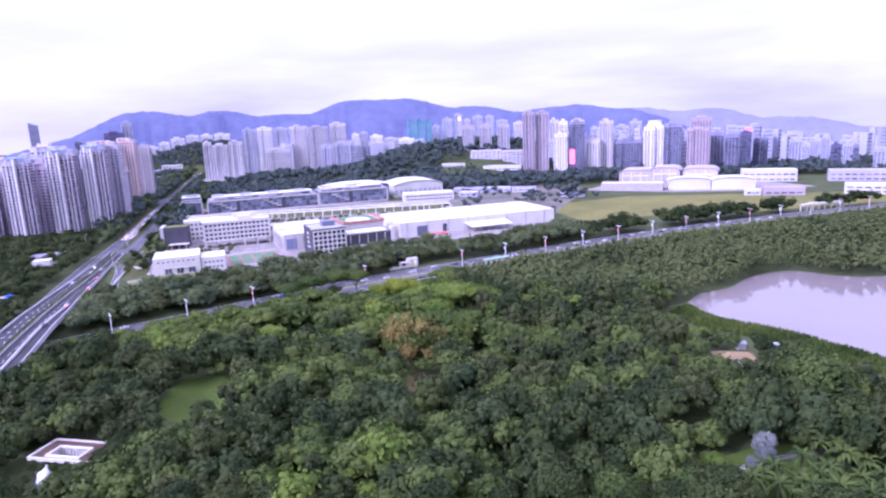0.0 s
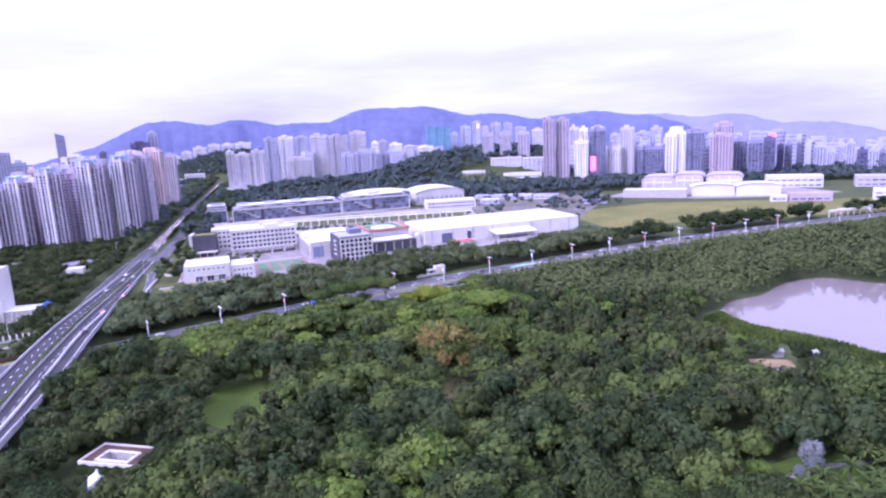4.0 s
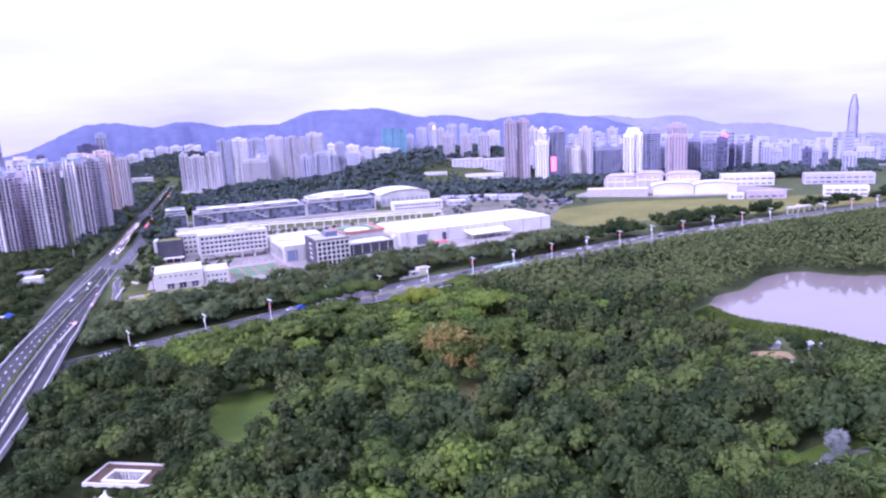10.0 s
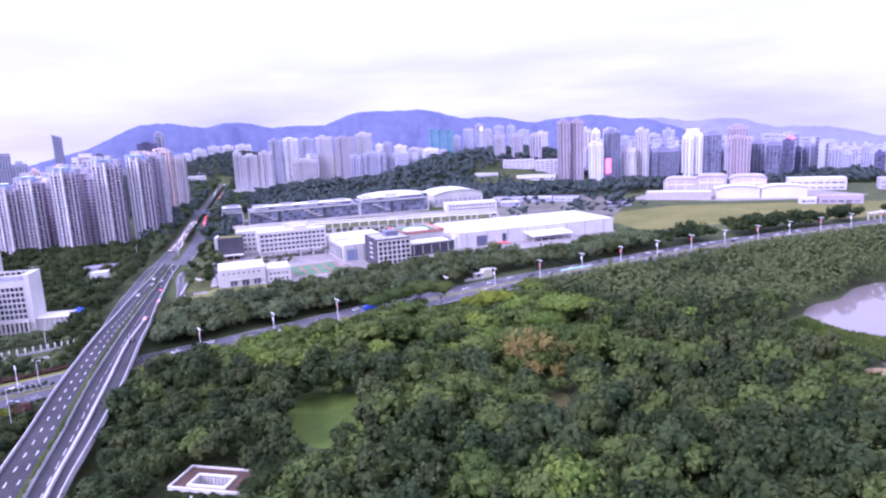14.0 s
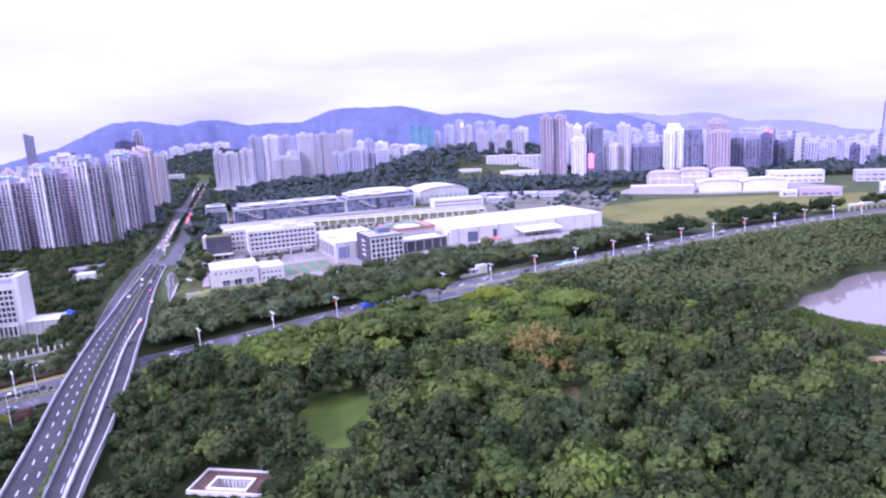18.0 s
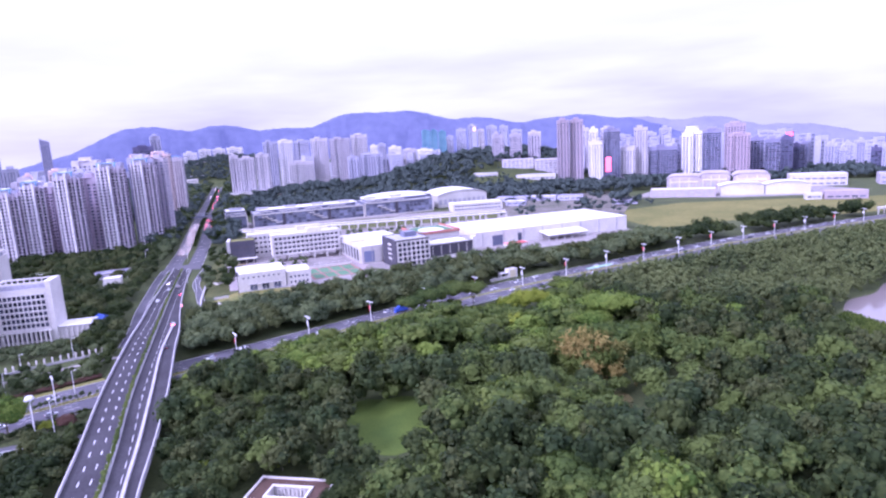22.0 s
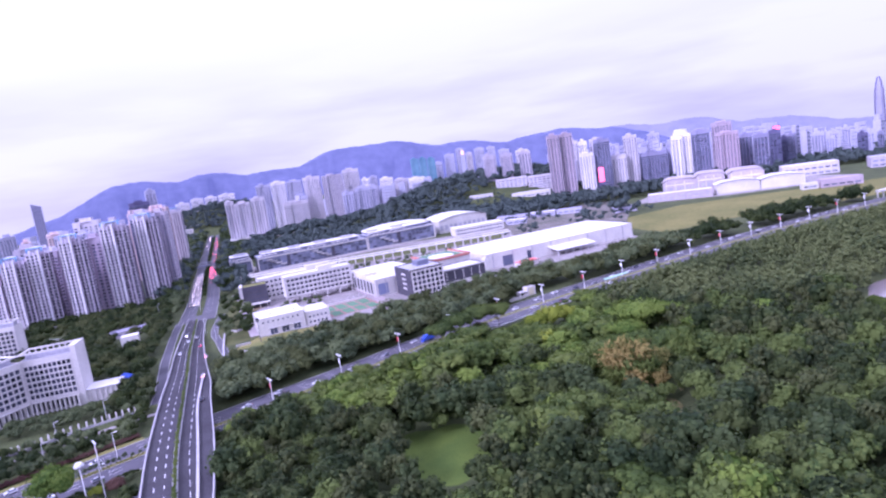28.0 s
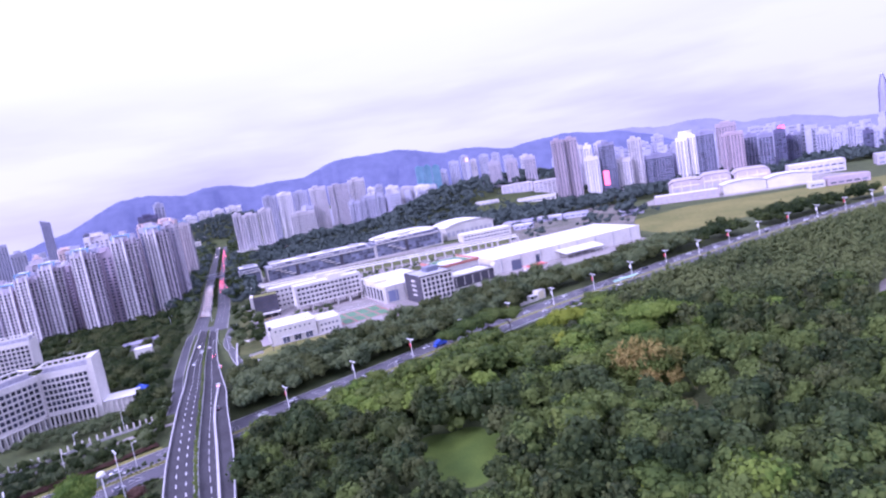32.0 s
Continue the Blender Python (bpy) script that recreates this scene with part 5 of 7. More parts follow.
for i in range(5):
    part("slot_window", Geo().box(2.5 + i * 5.5, -0.08, 2, 5.3 + i * 5.5, 0, 12.5), GLASS, link, "tall dark window slot")

# sports courts
court = thing("sports_court", "green and red sports courts with white lines and fencing", "sports court", pose(-160, 466, 0, 0, 0, 24), kind="structure")
part("court_base", Geo().box(-6, 0, 0, 34, 40, 0.1), RED_COURT, court, "red court surround")
for i in range(4):
    part("court_field", Geo().box(-4 + i * 9.4, 21, 0.1, 3.6 + i * 9.4, 38, 0.13), GREEN_COURT, court, "green court field")
    part("court_field", Geo().box(-4 + i * 9.4, 2, 0.1, 3.6 + i * 9.4, 18, 0.13), GREEN_COURT, court, "green court field")
for i in range(9):
    part("fence_post", Geo().tube((-6 + i * 5, 40.2, 0), (-6 + i * 5, 40.2, 4), 0.06, n=5), METAL_WHITE, court)
part("fence_wall", Geo().box(-6, 40.4, 0, 34, 40.7, 1.6), WHITE, court, "low white boundary wall")
solo("school_walk", Geo().prism([(-124, 452), (-112, 456), (-128, 500), (-150, 560), (-158, 556), (-138, 505)], 0, 0.1), surface("pink_paving", (0.28, 0.23, 0.25), (0.38, 0.32, 0.33), 0.1, 1.0, 0.85), "pinkish paved walk between court and halls", "path", kind="structure")

# charcoal laboratory with a white grid front
lab = block("laboratory_building", "charcoal-clad laboratory building with a white window grid", "school building", -106, 484, 24, 28, 31, 21.5, DARK_BRICK, roof=ROOF_GREY)
windows(lab, 1.2, 27.2, 7, 1.95, 5, 3.7, 2.8, 2.8, mat=DARK_GLASS)
grid_frame(lab, 1.2, 27.2, 7, 1.8, 5, 3.7, WHITE, 0.9, 0.9, "white window grid", top=0.2)
for i in range(4):
    part("side_window", Geo().box(-0.1, 10, 5.5 + i * 3.7, 0, 18, 6.9 + i * 3.7), WHITE, lab, "white slot on the dark flank")
part("roof_house", Geo().box(12, 12, 21.6, 22, 22, 25.5), SLATE_PANEL, lab, "blue-grey roof plant room")
part("roof_edge", Geo().box(-0.5, -0.5, 21.5, 28.5, -0.02, 22.4), WHITE, lab, "white roof edge")
wing = block("laboratory_wing", "dark glazed school wing over a white base", "school building", -82, 500, 24, 39, 24, 13.5, DARK_BRICK, z0=4.5, roof=ROOF_WHITE)
part("base_wall", Geo().box(-0.3, -0.4, 0, 39.3, 24, 4.5), WHITE, wing, "white ground-floor wall")
for i in range(5):
    for k in range(3):
        part("window", pane(0.9, 1.5, 0.07, WHITE), None, wing, m=pose(4 + i * 7.5, 0, 6.0 + k * 2.3))
part("roof_edge", Geo().box(-0.4, -0.5, 13.5, 39.4, -0.02, 14.6), WHITE, wing, "white roof edge")
part("pylon", Geo().box(39.4, -1, 0, 42.4, 5, 16.5), WHITE, wing, "tall white end pylon")
arena = block("rooftop_pitch_building", "white building topped by a green rooftop pitch with red rim", "school building", -88, 534, 24, 36, 42, 17, WHITE, roof=GREEN_COURT)
part("rim", Geo().box(-0.6, -0.6, 17, 36.6, -0.02, 19.2).box(-0.6, -0.02, 17, -0.02, 42.6, 19.2).box(36.02, -0.02, 17, 36.6, 42.6, 19.2), surface("rust_rim", (0.42, 0.16, 0.13), (0.56, 0.24, 0.2), 0.2, 1.5, 0.7), arena, "rust-red roof rim")
part("roof_oval", Geo().prism(blob(18, 20, 11, 13, n=28, rough=0.0), 17.1, 17.6), ROOF_WHITE, arena, "pale oval skylight")

# white-roofed exhibition halls
gym = block("gymnasium", "large white-roofed gymnasium with blank walls", "hall", -136, 511, 24, 46, 74, 13.5, WHITE, roof=ROOF_WHITE)
for i in range(6):
    part("wall_bay", Geo().box(1.5 + i * 7.4, -0.25, 0, 2.1 + i * 7.4, 0, 13), CONCRETE, gym)
part("glass_front", Geo().box(2.5, -0.1, 1, 11, 0, 10), GLASS_BLUE, gym, "pale blue glazed front")
part("flank_glazing", Geo().box(-0.15, 3, 1.5, 0, 70, 11), DARK_GLASS, gym, "dark glazed flank")
for i in range(9):
    part("flank_fin", Geo().box(-1.1, 2.6 + i * 8.3, 0, -0.15, 4.0 + i * 8.3, 12.4), WHITE, gym, "white upright fin")
big = block("exhibition_hall", "very long white-roofed exhibition hall", "hall", -41, 553, 20, 158, 72, 12.5, WHITE, roof=ROOF_WHITE)
for i in range(15):
    part("roof_seam", Geo().box(5 + i * 10, 0.4, 12.62, 5.5 + i * 10, 71.6, 12.8), METAL_WHITE, big)
for x0, x1 in ((16, 27), (41, 45)):
    part("gate", Geo().box(x0, -0.12, 0, x1, 0, 9.0), GLASS, big, "dark recessed gate")
for i in range(8):
    part("wall_bay", Geo().box(6 + i * 20, -0.5, 0, 6.8 + i * 20, 0, 12.5), CONCRETE, big)
part("lean_roof", Geo().add([(62, 0, 8.5), (104, 0, 8.5), (108, -11, 5.0), (66, -11, 5.0), (62, 0, 8.0), (104, 0, 8.0), (108, -11, 4.5), (66, -11, 4.5)], [(0, 3, 2, 1), (4, 5, 6, 7), (3, 7, 6, 2), (1, 2, 6, 5), (0, 4, 7, 3)]), ROOF_WHITE, big, "white lean-to roof")
for i in range(6):
    part("column", Geo().tube((67 + i * 8, -10, 0), (67 + i * 8, -10, 4.6), 0.25), METAL_WHITE, big)
shop = block("red_roofed_shed", "small shed with a bright red roof", "shed", -14, 541, 22, 19, 9, 3.4, WHITE, roof=RED)
part("red_roof", Geo().box(-0.5, -0.5, 3.45, 19.5, 9.5, 3.8), RED, shop, "bright red roof sheet")

# slate-blue campus slabs in white frames
def slate_block(fx, fy, turn, w, d, h, roof_rise, steps=()):
    """A long slate-blue glass front in one white frame, with a few stepped white sunshades and a set-back roof storey."""
    t = block("campus_slab", "slate-blue glazed campus building in a white frame", "school building", fx, fy, turn, w, d, h, SLATE_PANEL, group="campus slabs", roof=ROOF_GREY)
    for z in (0.2, h - 1.1):
        part("frame_band", Geo().box(-0.8, -1.2, z, w + 0.8, -0.02, z + 1.2), WHITE, t, "white frame band")
    for x in (-0.8, w - 0.5):
        part("frame_post", Geo().box(x, -1.2, 0.2, x + 1.3, -0.03, h), WHITE, t, "white frame post")
    n = int(w / 5.2)
    for i in range(n):
        for r in range(4):
            part("window", pane(4.7, 3.1, 0.08, SLAB_GLASS), None, t, m=pose((i + 0.5) * w / n, 0, 1.6 + r * 3.6))
    for x0 in steps:
        for r in range(4):
            part("sunshade", Geo().box(x0 + r * 5.2, -2.4, 12.6 - r * 2.6, x0 + 7.5 + r * 5.2, -0.1, 13.4 - r * 2.6), WHITE, t, "stepped white sunshade")
        # charcoal box set proud of the glass front
        part("dark_strip", Geo().box(x0 + 24, -0.6, 1.4, x0 + 28, -0.09, h - 1.2), DARK_BRICK, t, "dark charcoal upright strip on the front")
    part("roof_storey", Geo().box(w * 0.06, d * 0.22, h + 0.1, w * 0.94, d * 0.8, h + roof_rise), SLATE_PANEL, t, "set-back slate roof storey")
    part("roof_slab", Geo().box(w * 0.04, d * 0.18, h + roof_rise, w * 0.96, d * 0.84, h + roof_rise + 0.7), ROOF_WHITE, t, "white roof slab")
    for k in range(max(1, int(w / 34))):
        part("roof_house", Geo().box(6 + k * 34, d * 0.4, h + roof_rise + 0.7, 20 + k * 34, d * 0.62, h + roof_rise + 2.6), ROOF_GREY, t, "rooftop plant house")
        part("roof_rack", Geo().box(2 + k * 30, d * 0.04, h + 2.0, 24 + k * 30, d * 0.14, h + 2.4).box(2.5 + k * 30, d * 0.08, h, 3 + k * 30, d * 0.1, h + 2.0).box(23 + k * 30, d * 0.08, h, 23.5 + k * 30, d * 0.1, h + 2.0), WHITE, t, "white roof pergola")
    return t


slate_block(-325, 762, 20, 24, 44, 17, 4.5)
slate_block(-294, 768, 20, 136, 42, 16.5, 3.5, (10, 66))
slate_block(-164, 815, 20, 92, 46, 18, 3.0, (16,))


def vault(name, label, fx, fy, turn, w, d, h, rise, mat=None, group="", square=2.4, wall=None, glazed=True):
    """A hall under one shallow curved roof; square: how boxy its curve is."""
    t = thing(name, label, "hall", pose(fx, fy, 0, 0, 0, turn), group)
    wall = wall or WHITE
    part("wall", Geo().box(0, 0, 0, w, d, h), wall, t)
    g, n = Geo(), 18
    for i in range(n + 1):
        a = i / n
        z = h + 0.1 + rise * (1 - abs(2 * a - 1) ** square)
        x = -1.5 + (w + 3) * a
        g.v += [(x, -1.5, z), (x, d + 1.5, z), (x, -1.5, z - 0.5 if 0 < i < n else z - 0.1), (x, d + 1.5, z - 0.5 if 0 < i < n else z - 0.1)]
    for i in range(n):
        k = 4 * i
        g.f += [(k, k + 4, k + 5, k + 1), (k + 2, k + 3, k + 7, k + 6), (k, k + 2, k + 6, k + 4), (k + 1, k + 5, k + 7, k + 3)]
    part("curved_roof", g, mat or ROOF_WHITE, t, "shallow curved white roof", smooth=False)
    part("gable", Geo().add([(-0.0 + w * i / 10, -0.05, h) for i in range(11)] + [(w * i / 10, -0.05, h + max(0.0, rise * (1 - abs(0.2 * i - 1) ** square) - 0.35)) for i in range(11)], [(i, i + 1, 12 + i, 11 + i) for i in range(10)]), wall, t)
    for i in range(int(w / 7) if glazed else 0):
        part("window", pane(4.6, h * 0.4, 0.08, ROOF_GREY), None, t, m=pose(3.5 + i * 7, 0, h * 0.25))
    return t


vault("curved_hall", "campus hall with a shallow curved white roof", -166, 866, 20, 96, 40, 17.5, 4.5, wall=SLATE_PANEL)
vault("curved_hall", "campus hall with a shallow curved white roof", -70, 868, 18, 72, 60, 17, 6)
pale = block("teaching_block", "pale low teaching block with window bands", "school building", -52, 812, 10, 66, 26, 10, WHITE, roof=ROOF_WHITE)
windows(pale, 2, 64, 14, 2.0, 2, 4.2, 3.0, 1.8)

# covered way on columns before the slabs
way = thing("covered_walkway", "long white covered walkway on square columns", "walkway", Matrix())
LINE = smooth_line([(-297, 684, 8.2), (-240, 692, 8.2), (-196, 699, 8.2), (-91, 713, 8.2), (-18, 722, 8.2), (6, 726, 8.2)], 9)
part("canopy", ribbon(LINE, -3.2, 3.2, 0.9), WHITE, way, "white canopy slab")
part("upper_band", ribbon([p + Vector((0, 0, 2.2)) for p in LINE], -3.0, -2.2, 1.3), WHITE, way)
for p, n in zip(LINE, normals(LINE)):
    for o in (-2.6, 2.6):
        q = p + n * o
        part("column", Geo().box(q.x - 0.5, q.y - 0.5, 0, q.x + 0.5, q.y + 0.5, 7.3), WHITE, way)

# office building by the flyover: two wings that meet at a bend
def office_wing(fx, fy, turn, w, cols):
    t = block("office_wing", "white nine-storey office wing with deep square windows", "office building", fx, fy, turn, w, 15, 29, WHITE, group="office wings", roof=ROOF_GREY)
    windows(t, 1.2, w - 1.0, cols, 8.3, 6, 3.15, 2.1, 2.2, mat=DARK_GLASS)
    grid_frame(t, 1.2, w - 1.0, cols, 8.2, 6, 3.15, WHITE, 0.45, 0.3, "white window surround")
    windows(t, 1.2, w - 1.0, cols, 1.0, 1, 3.0, 2.0, 5.0, mat=DARK_GLASS)
    for i in range(cols + 1):
        x = 1.2 + (w - 2.2) * i / cols
        part("arcade_column", Geo().box(x - 0.4, -2.2, 0, x + 0.4, -1.4, 6.4), WHITE, t)
    part("arcade_roof", Geo().box(0, -2.6, 6.4, w, -0.75, 7.0), WHITE, t, "arcade roof slab")
    part("attic_frame", Geo().box(0, 0, 32.4, w, 1.2, 33.2).box(0, 13.8, 32.4, w, 15, 33.2).box(0, 1.2, 32.4, 1.2, 13.8, 33.2).box(w - 1.2, 1.2, 32.4, w, 13.8, 33.2), WHITE, t, "open white roof frame")
    for i in range(9):
        x = 0.2 + (w - 1.2) * i / 8
        part("attic_post", Geo().box(x, 14.0, 29.1, x + 0.6, 14.6, 32.4), WHITE, t)
    part("attic_wall", Geo().box(1.5, 4.5, 29.1, w - 1.5, 11, 31.4), ROOF_GREY, t)
    return t


main = office_wing(-311, 345, 12, 25, 10)
part("end_wall", Geo().box(25.0, -0.4, 0, 27.4, 15.4, 33.2), WHITE, main, "tall blank white end wall")
part("annex", Geo().box(27.5, 1, 0, 43, 13, 7.0), WHITE, main, "low white annex with a roof terrace")
part("annex_roof", Geo().box(27.5, 0.2, 7.0, 44, 13.8, 7.5), ROOF_WHITE, main)
for i in range(6):
    part("annex_column", Geo().box(29 + i * 2.6, 0.3, 0, 29.5 + i * 2.6, 0.9, 7.0), WHITE, main)
office_wing(-325.5, 311, 66, 37, 12)
office_wing(-424, 462, 12, 32, 10)
tent = thing("blue_canopy", "bright blue tent canopy beside the office", "canopy", pose(-276, 378, 0))
part("canopy", Geo().add([(-4, -3, 4), (4, -3, 4), (4, 3, 4), (-4, 3, 4), (0, 0, 6.5)], [(0, 1, 4), (1, 2, 4), (2, 3, 4), (3, 0, 4), (3, 2, 1, 0)]), BLUE, tent)
for x, y in ((-3.8, -2.8), (3.8, -2.8), (3.8, 2.8), (-3.8, 2.8)):
    part("pole", Geo().tube((x, y, 0), (x, y, 4), 0.1, n=6), METAL, tent)
kiosk = block("white_kiosk", "small white flat-roofed service building", "kiosk", -322, 471, 20, 12, 10, 7.5, WHITE, roof=ROOF_WHITE)
windows(kiosk, 1, 10, 3, 2.2, 1, 3, 1.6, 1.6)

# halls and stadium beside the field
def low_hall(fx, fy, turn, w, d, h, mat, label, rows=2, roof=None):
    t = block("low_building", label, "building", fx, fy, turn, w, d, h, mat, group="low buildings", roof=roof or ROOF_WHITE)
    n = max(3, int(w / 8))
    windows(t, 1.5, w - 1.5, n, 2.0, rows, max(3.0, (h - 2) / rows), w / n * 0.7, min(2.0, (h - 2) / rows * 0.4), mat=LILAC if mat is WALL_BLUSH else SLAB_GLASS)
    return t


low_hall(214, 846, -22, 80, 22, 10, WALL_BLUSH, "pinkish low front building of the stadium")
for i, (w, h) in enumerate(((44, 20), (38, 23), (44, 22))):
    hall_part = vault("stadium_hall", "pinkish-white stadium hall with a rounded membrane roof", 248 + i * 38, 878 - i * 17, -24, w, 44, h, 5.0, WALL_BLUSH, group="stadium halls", square=6.0, wall=WALL_BLUSH)
    for k in range(3):
        x0 = 4 + k * (w - 8) / 3
        part("membrane_rib", Geo().box(x0, -0.5, 0, x0 + 1.0, 0, h + 1.5).box(x0 + 1.0, -0.5, h * 0.78, x0 + (w - 8) / 3, -0.05, h * 0.86), WHITE, hall_part, "white rounded frame")
for x, y in ((298, 824), (349, 809)):
    vault("white_market_hall", "long white hall with a soft billowing roof", x, y, -16, 52, 24, 12.5, 4.0, square=3.0, glazed=False)
low_hall(424, 886, -22, 70, 26, 16, CREAM, "flat white two-storey hall")
low_hall(-348, 507, 24, 27, 12, 4.5, GREY_T, "long low shed with a dull violet-grey roof among trees", 1, roof=BLUE_T)
low_hall(359, 738, -16, 17, 10, 7, WHITE, "small white service building", 1)
low_hall(377, 731, -16, 44, 16, 9, BROWN, "low brownish building beside the field", 1, roof=MAUVE)
low_hall(464, 718, -32, 46, 22, 11, WHITE, "white hall beside the field's far end")
low_hall(526, 850, -28, 84, 30, 14, GREY_T, "long grey hall with a bluish roof", roof=ROOF_GREY)
for i, (x, y, w) in enumerate(((14, 905, 44), (60, 893, 36), (96, 880, 34), (20, 850, 26), (150, 800, 30))):
    low_hall(x, y, -18, w, 14, 6, LILAC, "low depot shed with a blue and white roof", 1, roof=BLUE_T if i % 2 == 0 else None)
low_hall(-2, 1132, -4, 42, 16, 13, WHITE, "white villa-like hall among the wooded slopes").location.z = 14
low_hall(72, 1122, -14, 68, 14, 9, WHITE, "white hall with a scalloped roof below the hill", 1).location.z = 12
low_hall(-440, 1140, 14, 133, 22, 16, WHITE, "long white podium before the residential blocks", 3)
low_hall(52, 1162, -8, 57, 18, 17, CREAM, "row of pale low blocks below the hill towers", 4).location.z = 30
low_hall(110, 1153, -8, 58, 18, 27, CREAM, "row of pale low blocks below the hill towers", 6).location.z = 18
low_hall(-712, 1585, 16, 48, 18, 24, WHITE, "white mid-rise block at the end of the boulevard", 4)
low_hall(-722, 1690, 18, 84, 16, 29, CREAM, "long pale mid-rise block closing the valley", 5)


# ---- landmark towers and signs ----
def spire_tower():
    t = thing("spire_tower", "very tall tapering glass skyscraper with a pointed top", "skyscraper", pose(1900, 2632, -136, 0, 0, -35))
    g = Geo()
    rings = [(0, 18.5), (60, 18.5), (175, 17.5), (240, 15.5), (272, 10), (300, 3)]
    for z, r in rings:
        g.v += [(r * math.cos(a * math.tau / 8 + 0.39), r * math.sin(a * math.tau / 8 + 0.39), z) for a in range(8)]
    g.f = [(8 * k + i, 8 * k + (i + 1) % 8, 8 * k + 8 + (i + 1) % 8, 8 * k + 8 + i) for k in range(5) for i in range(8)] + [tuple(range(40, 48))]
    part("shaft", g, SPIRE_GLASS, t)
    part("spire", Geo().tube((0, 0, 298), (0, 0, 312), 2.5, 0.4), METAL, t)
    for i in (0, 3, 4, 7):
        f = Geo()
        for (z0, r0), (z1, r1) in zip(rings, rings[1:]):
            a = i * math.tau / 8 + 0.39
            f.tube(((r0 + 1) * math.cos(a), (r0 + 1) * math.sin(a), z0), ((r1 + 1) * math.cos(a), (r1 + 1) * math.sin(a), z1), 2.2, 2.0, 5)
        part("corner_fin", f, DARK_T, t, "dark corner fin")


spire_tower()
slim = thing("slim_tower", "slender blue-grey office tower with a slanted crown", "skyscraper", pose(-1068, 1660, 0, 0, 0, 32))
part("shaft", Geo().prism([(-11, -9), (11, -9), (11, 9), (-11, 9)], 0, 128), BLUE_T, slim)
part("crown", Geo().add([(-11, -9, 128), (11, -9, 128), (11, 9, 128), (-11, 9, 128), (-11, -9, 146), (11, -9, 138), (11, 9, 138), (-11, 9, 146)], [(0, 1, 5, 4), (1, 2, 6, 5), (2, 3, 7, 6), (3, 0, 4, 7), (4, 5, 6, 7)]), BLUE_T, slim)
for i in range(5):
    part("fin", Geo().box(-10 + i * 4.6, -9.8, 0, -9 + i * 4.6, -9, 134), LILAC, slim, "pale vertical fin")
dome = thing("rooftop_sign", "white rounded rooftop sign on a tower", "rooftop sign", pose(355, 1052, 80.4))
part("sign", Geo().prism(blob(0, 0, 11, 5, n=16, rough=0), 0, 9), METAL_WHITE, dome)
screen = thing("media_screen", "glowing red upright media screen on a tower front", "screen", pose(222, 1074, 0, 0, 0, -13))
part("panel", Geo().box(-4.2, -0.6, 22, 4.2, 0, 46), SCREEN_RED, screen)
part("frame", Geo().box(-4.8, 0, 0, 4.8, 2, 47), DARK_T, screen)
glow_sign = thing("roof_billboard", "small red rooftop billboard", "billboard", pose(482, 992, 66.2, 0, 0, -28))
part("panel", Geo().box(-4.5, -0.5, 0, 4.5, 0.5, 5.5), SCREEN_RED, glow_sign)
warm = thing("lit_tower_top", "small warm-lit tower top behind the hill", "sign", pose(55, 1890, 0))
part("shaft", Geo().box(-6, -1, -5, 6, 10, 105), LILAC, warm, "pale tower shaft")
part("panel", Geo().box(-4, -1, 105, 4, 6, 116), SIGN_WARM, warm)


def city_fringe():
    """Low and middling blocks too far and too many to count."""
    rnd, g, win = random.Random(77), Geo(), Geo()
    def add(x, y, w, d, h):
        m = pose(x, y, min(0, ground_z(x, y)), 0, 0, rnd.uniform(-35, 35))
        g.box(-w / 2, -d / 2, -2, w / 2, d / 2, h, m)
        for f in range(int(h / 7)):
            for k in (-0.3, -0.1, 0.1, 0.3):
                win.box(w * k - w * 0.06, -d / 2 - 0.3, 3 + f * 7, w * k + w * 0.06, -d / 2, 5.2 + f * 7, m)
    for i in range(420):
        x, y = rnd.uniform(290, 1760), rnd.uniform(1220, 2150)
        if 0.33 < (x + 40) / y < 0.95:
            add(x, y, rnd.uniform(11, 26), rnd.uniform(10, 16), rnd.choice((44, 50, 56, 64, 72)) * rnd.uniform(0.8, 1.1))
    for i in range(70):
        x, y = rnd.uniform(-1700, -560), rnd.uniform(1500, 3000)
        if x / y < -0.43:
            add(x, y, rnd.uniform(20, 50), 18, rnd.uniform(14, 55))
    for i in range(60):
        add(rnd.uniform(-330, -60), rnd.uniform(1600, 1890), rnd.uniform(14, 30), 12, rnd.uniform(42, 66))
    for i in range(40):
        add(rnd.uniform(230, 420), rnd.uniform(1180, 1500), rnd.uniform(13, 30), 12, rnd.uniform(42, 68))
    for i in range(130):
        x, y = rnd.uniform(200, 640), rnd.uniform(1150, 1480)
        add(x, y, rnd.uniform(10, 19), 12, rnd.uniform(46, 78))
    for i in range(14):
        add(rnd.uniform(-430, -190), rnd.uniform(1420, 1500), rnd.uniform(12, 22), 12, rnd.uniform(50, 74))
    solo("city_fringe", g, LILAC, "blocks of the far city, haze put into their pale lilac colour", "city", kind="stuff")
    solo("city_fringe_windows", win, SLAB_GLASS, "dim window bands of the far city blocks", "city", kind="stuff")


city_fringe()

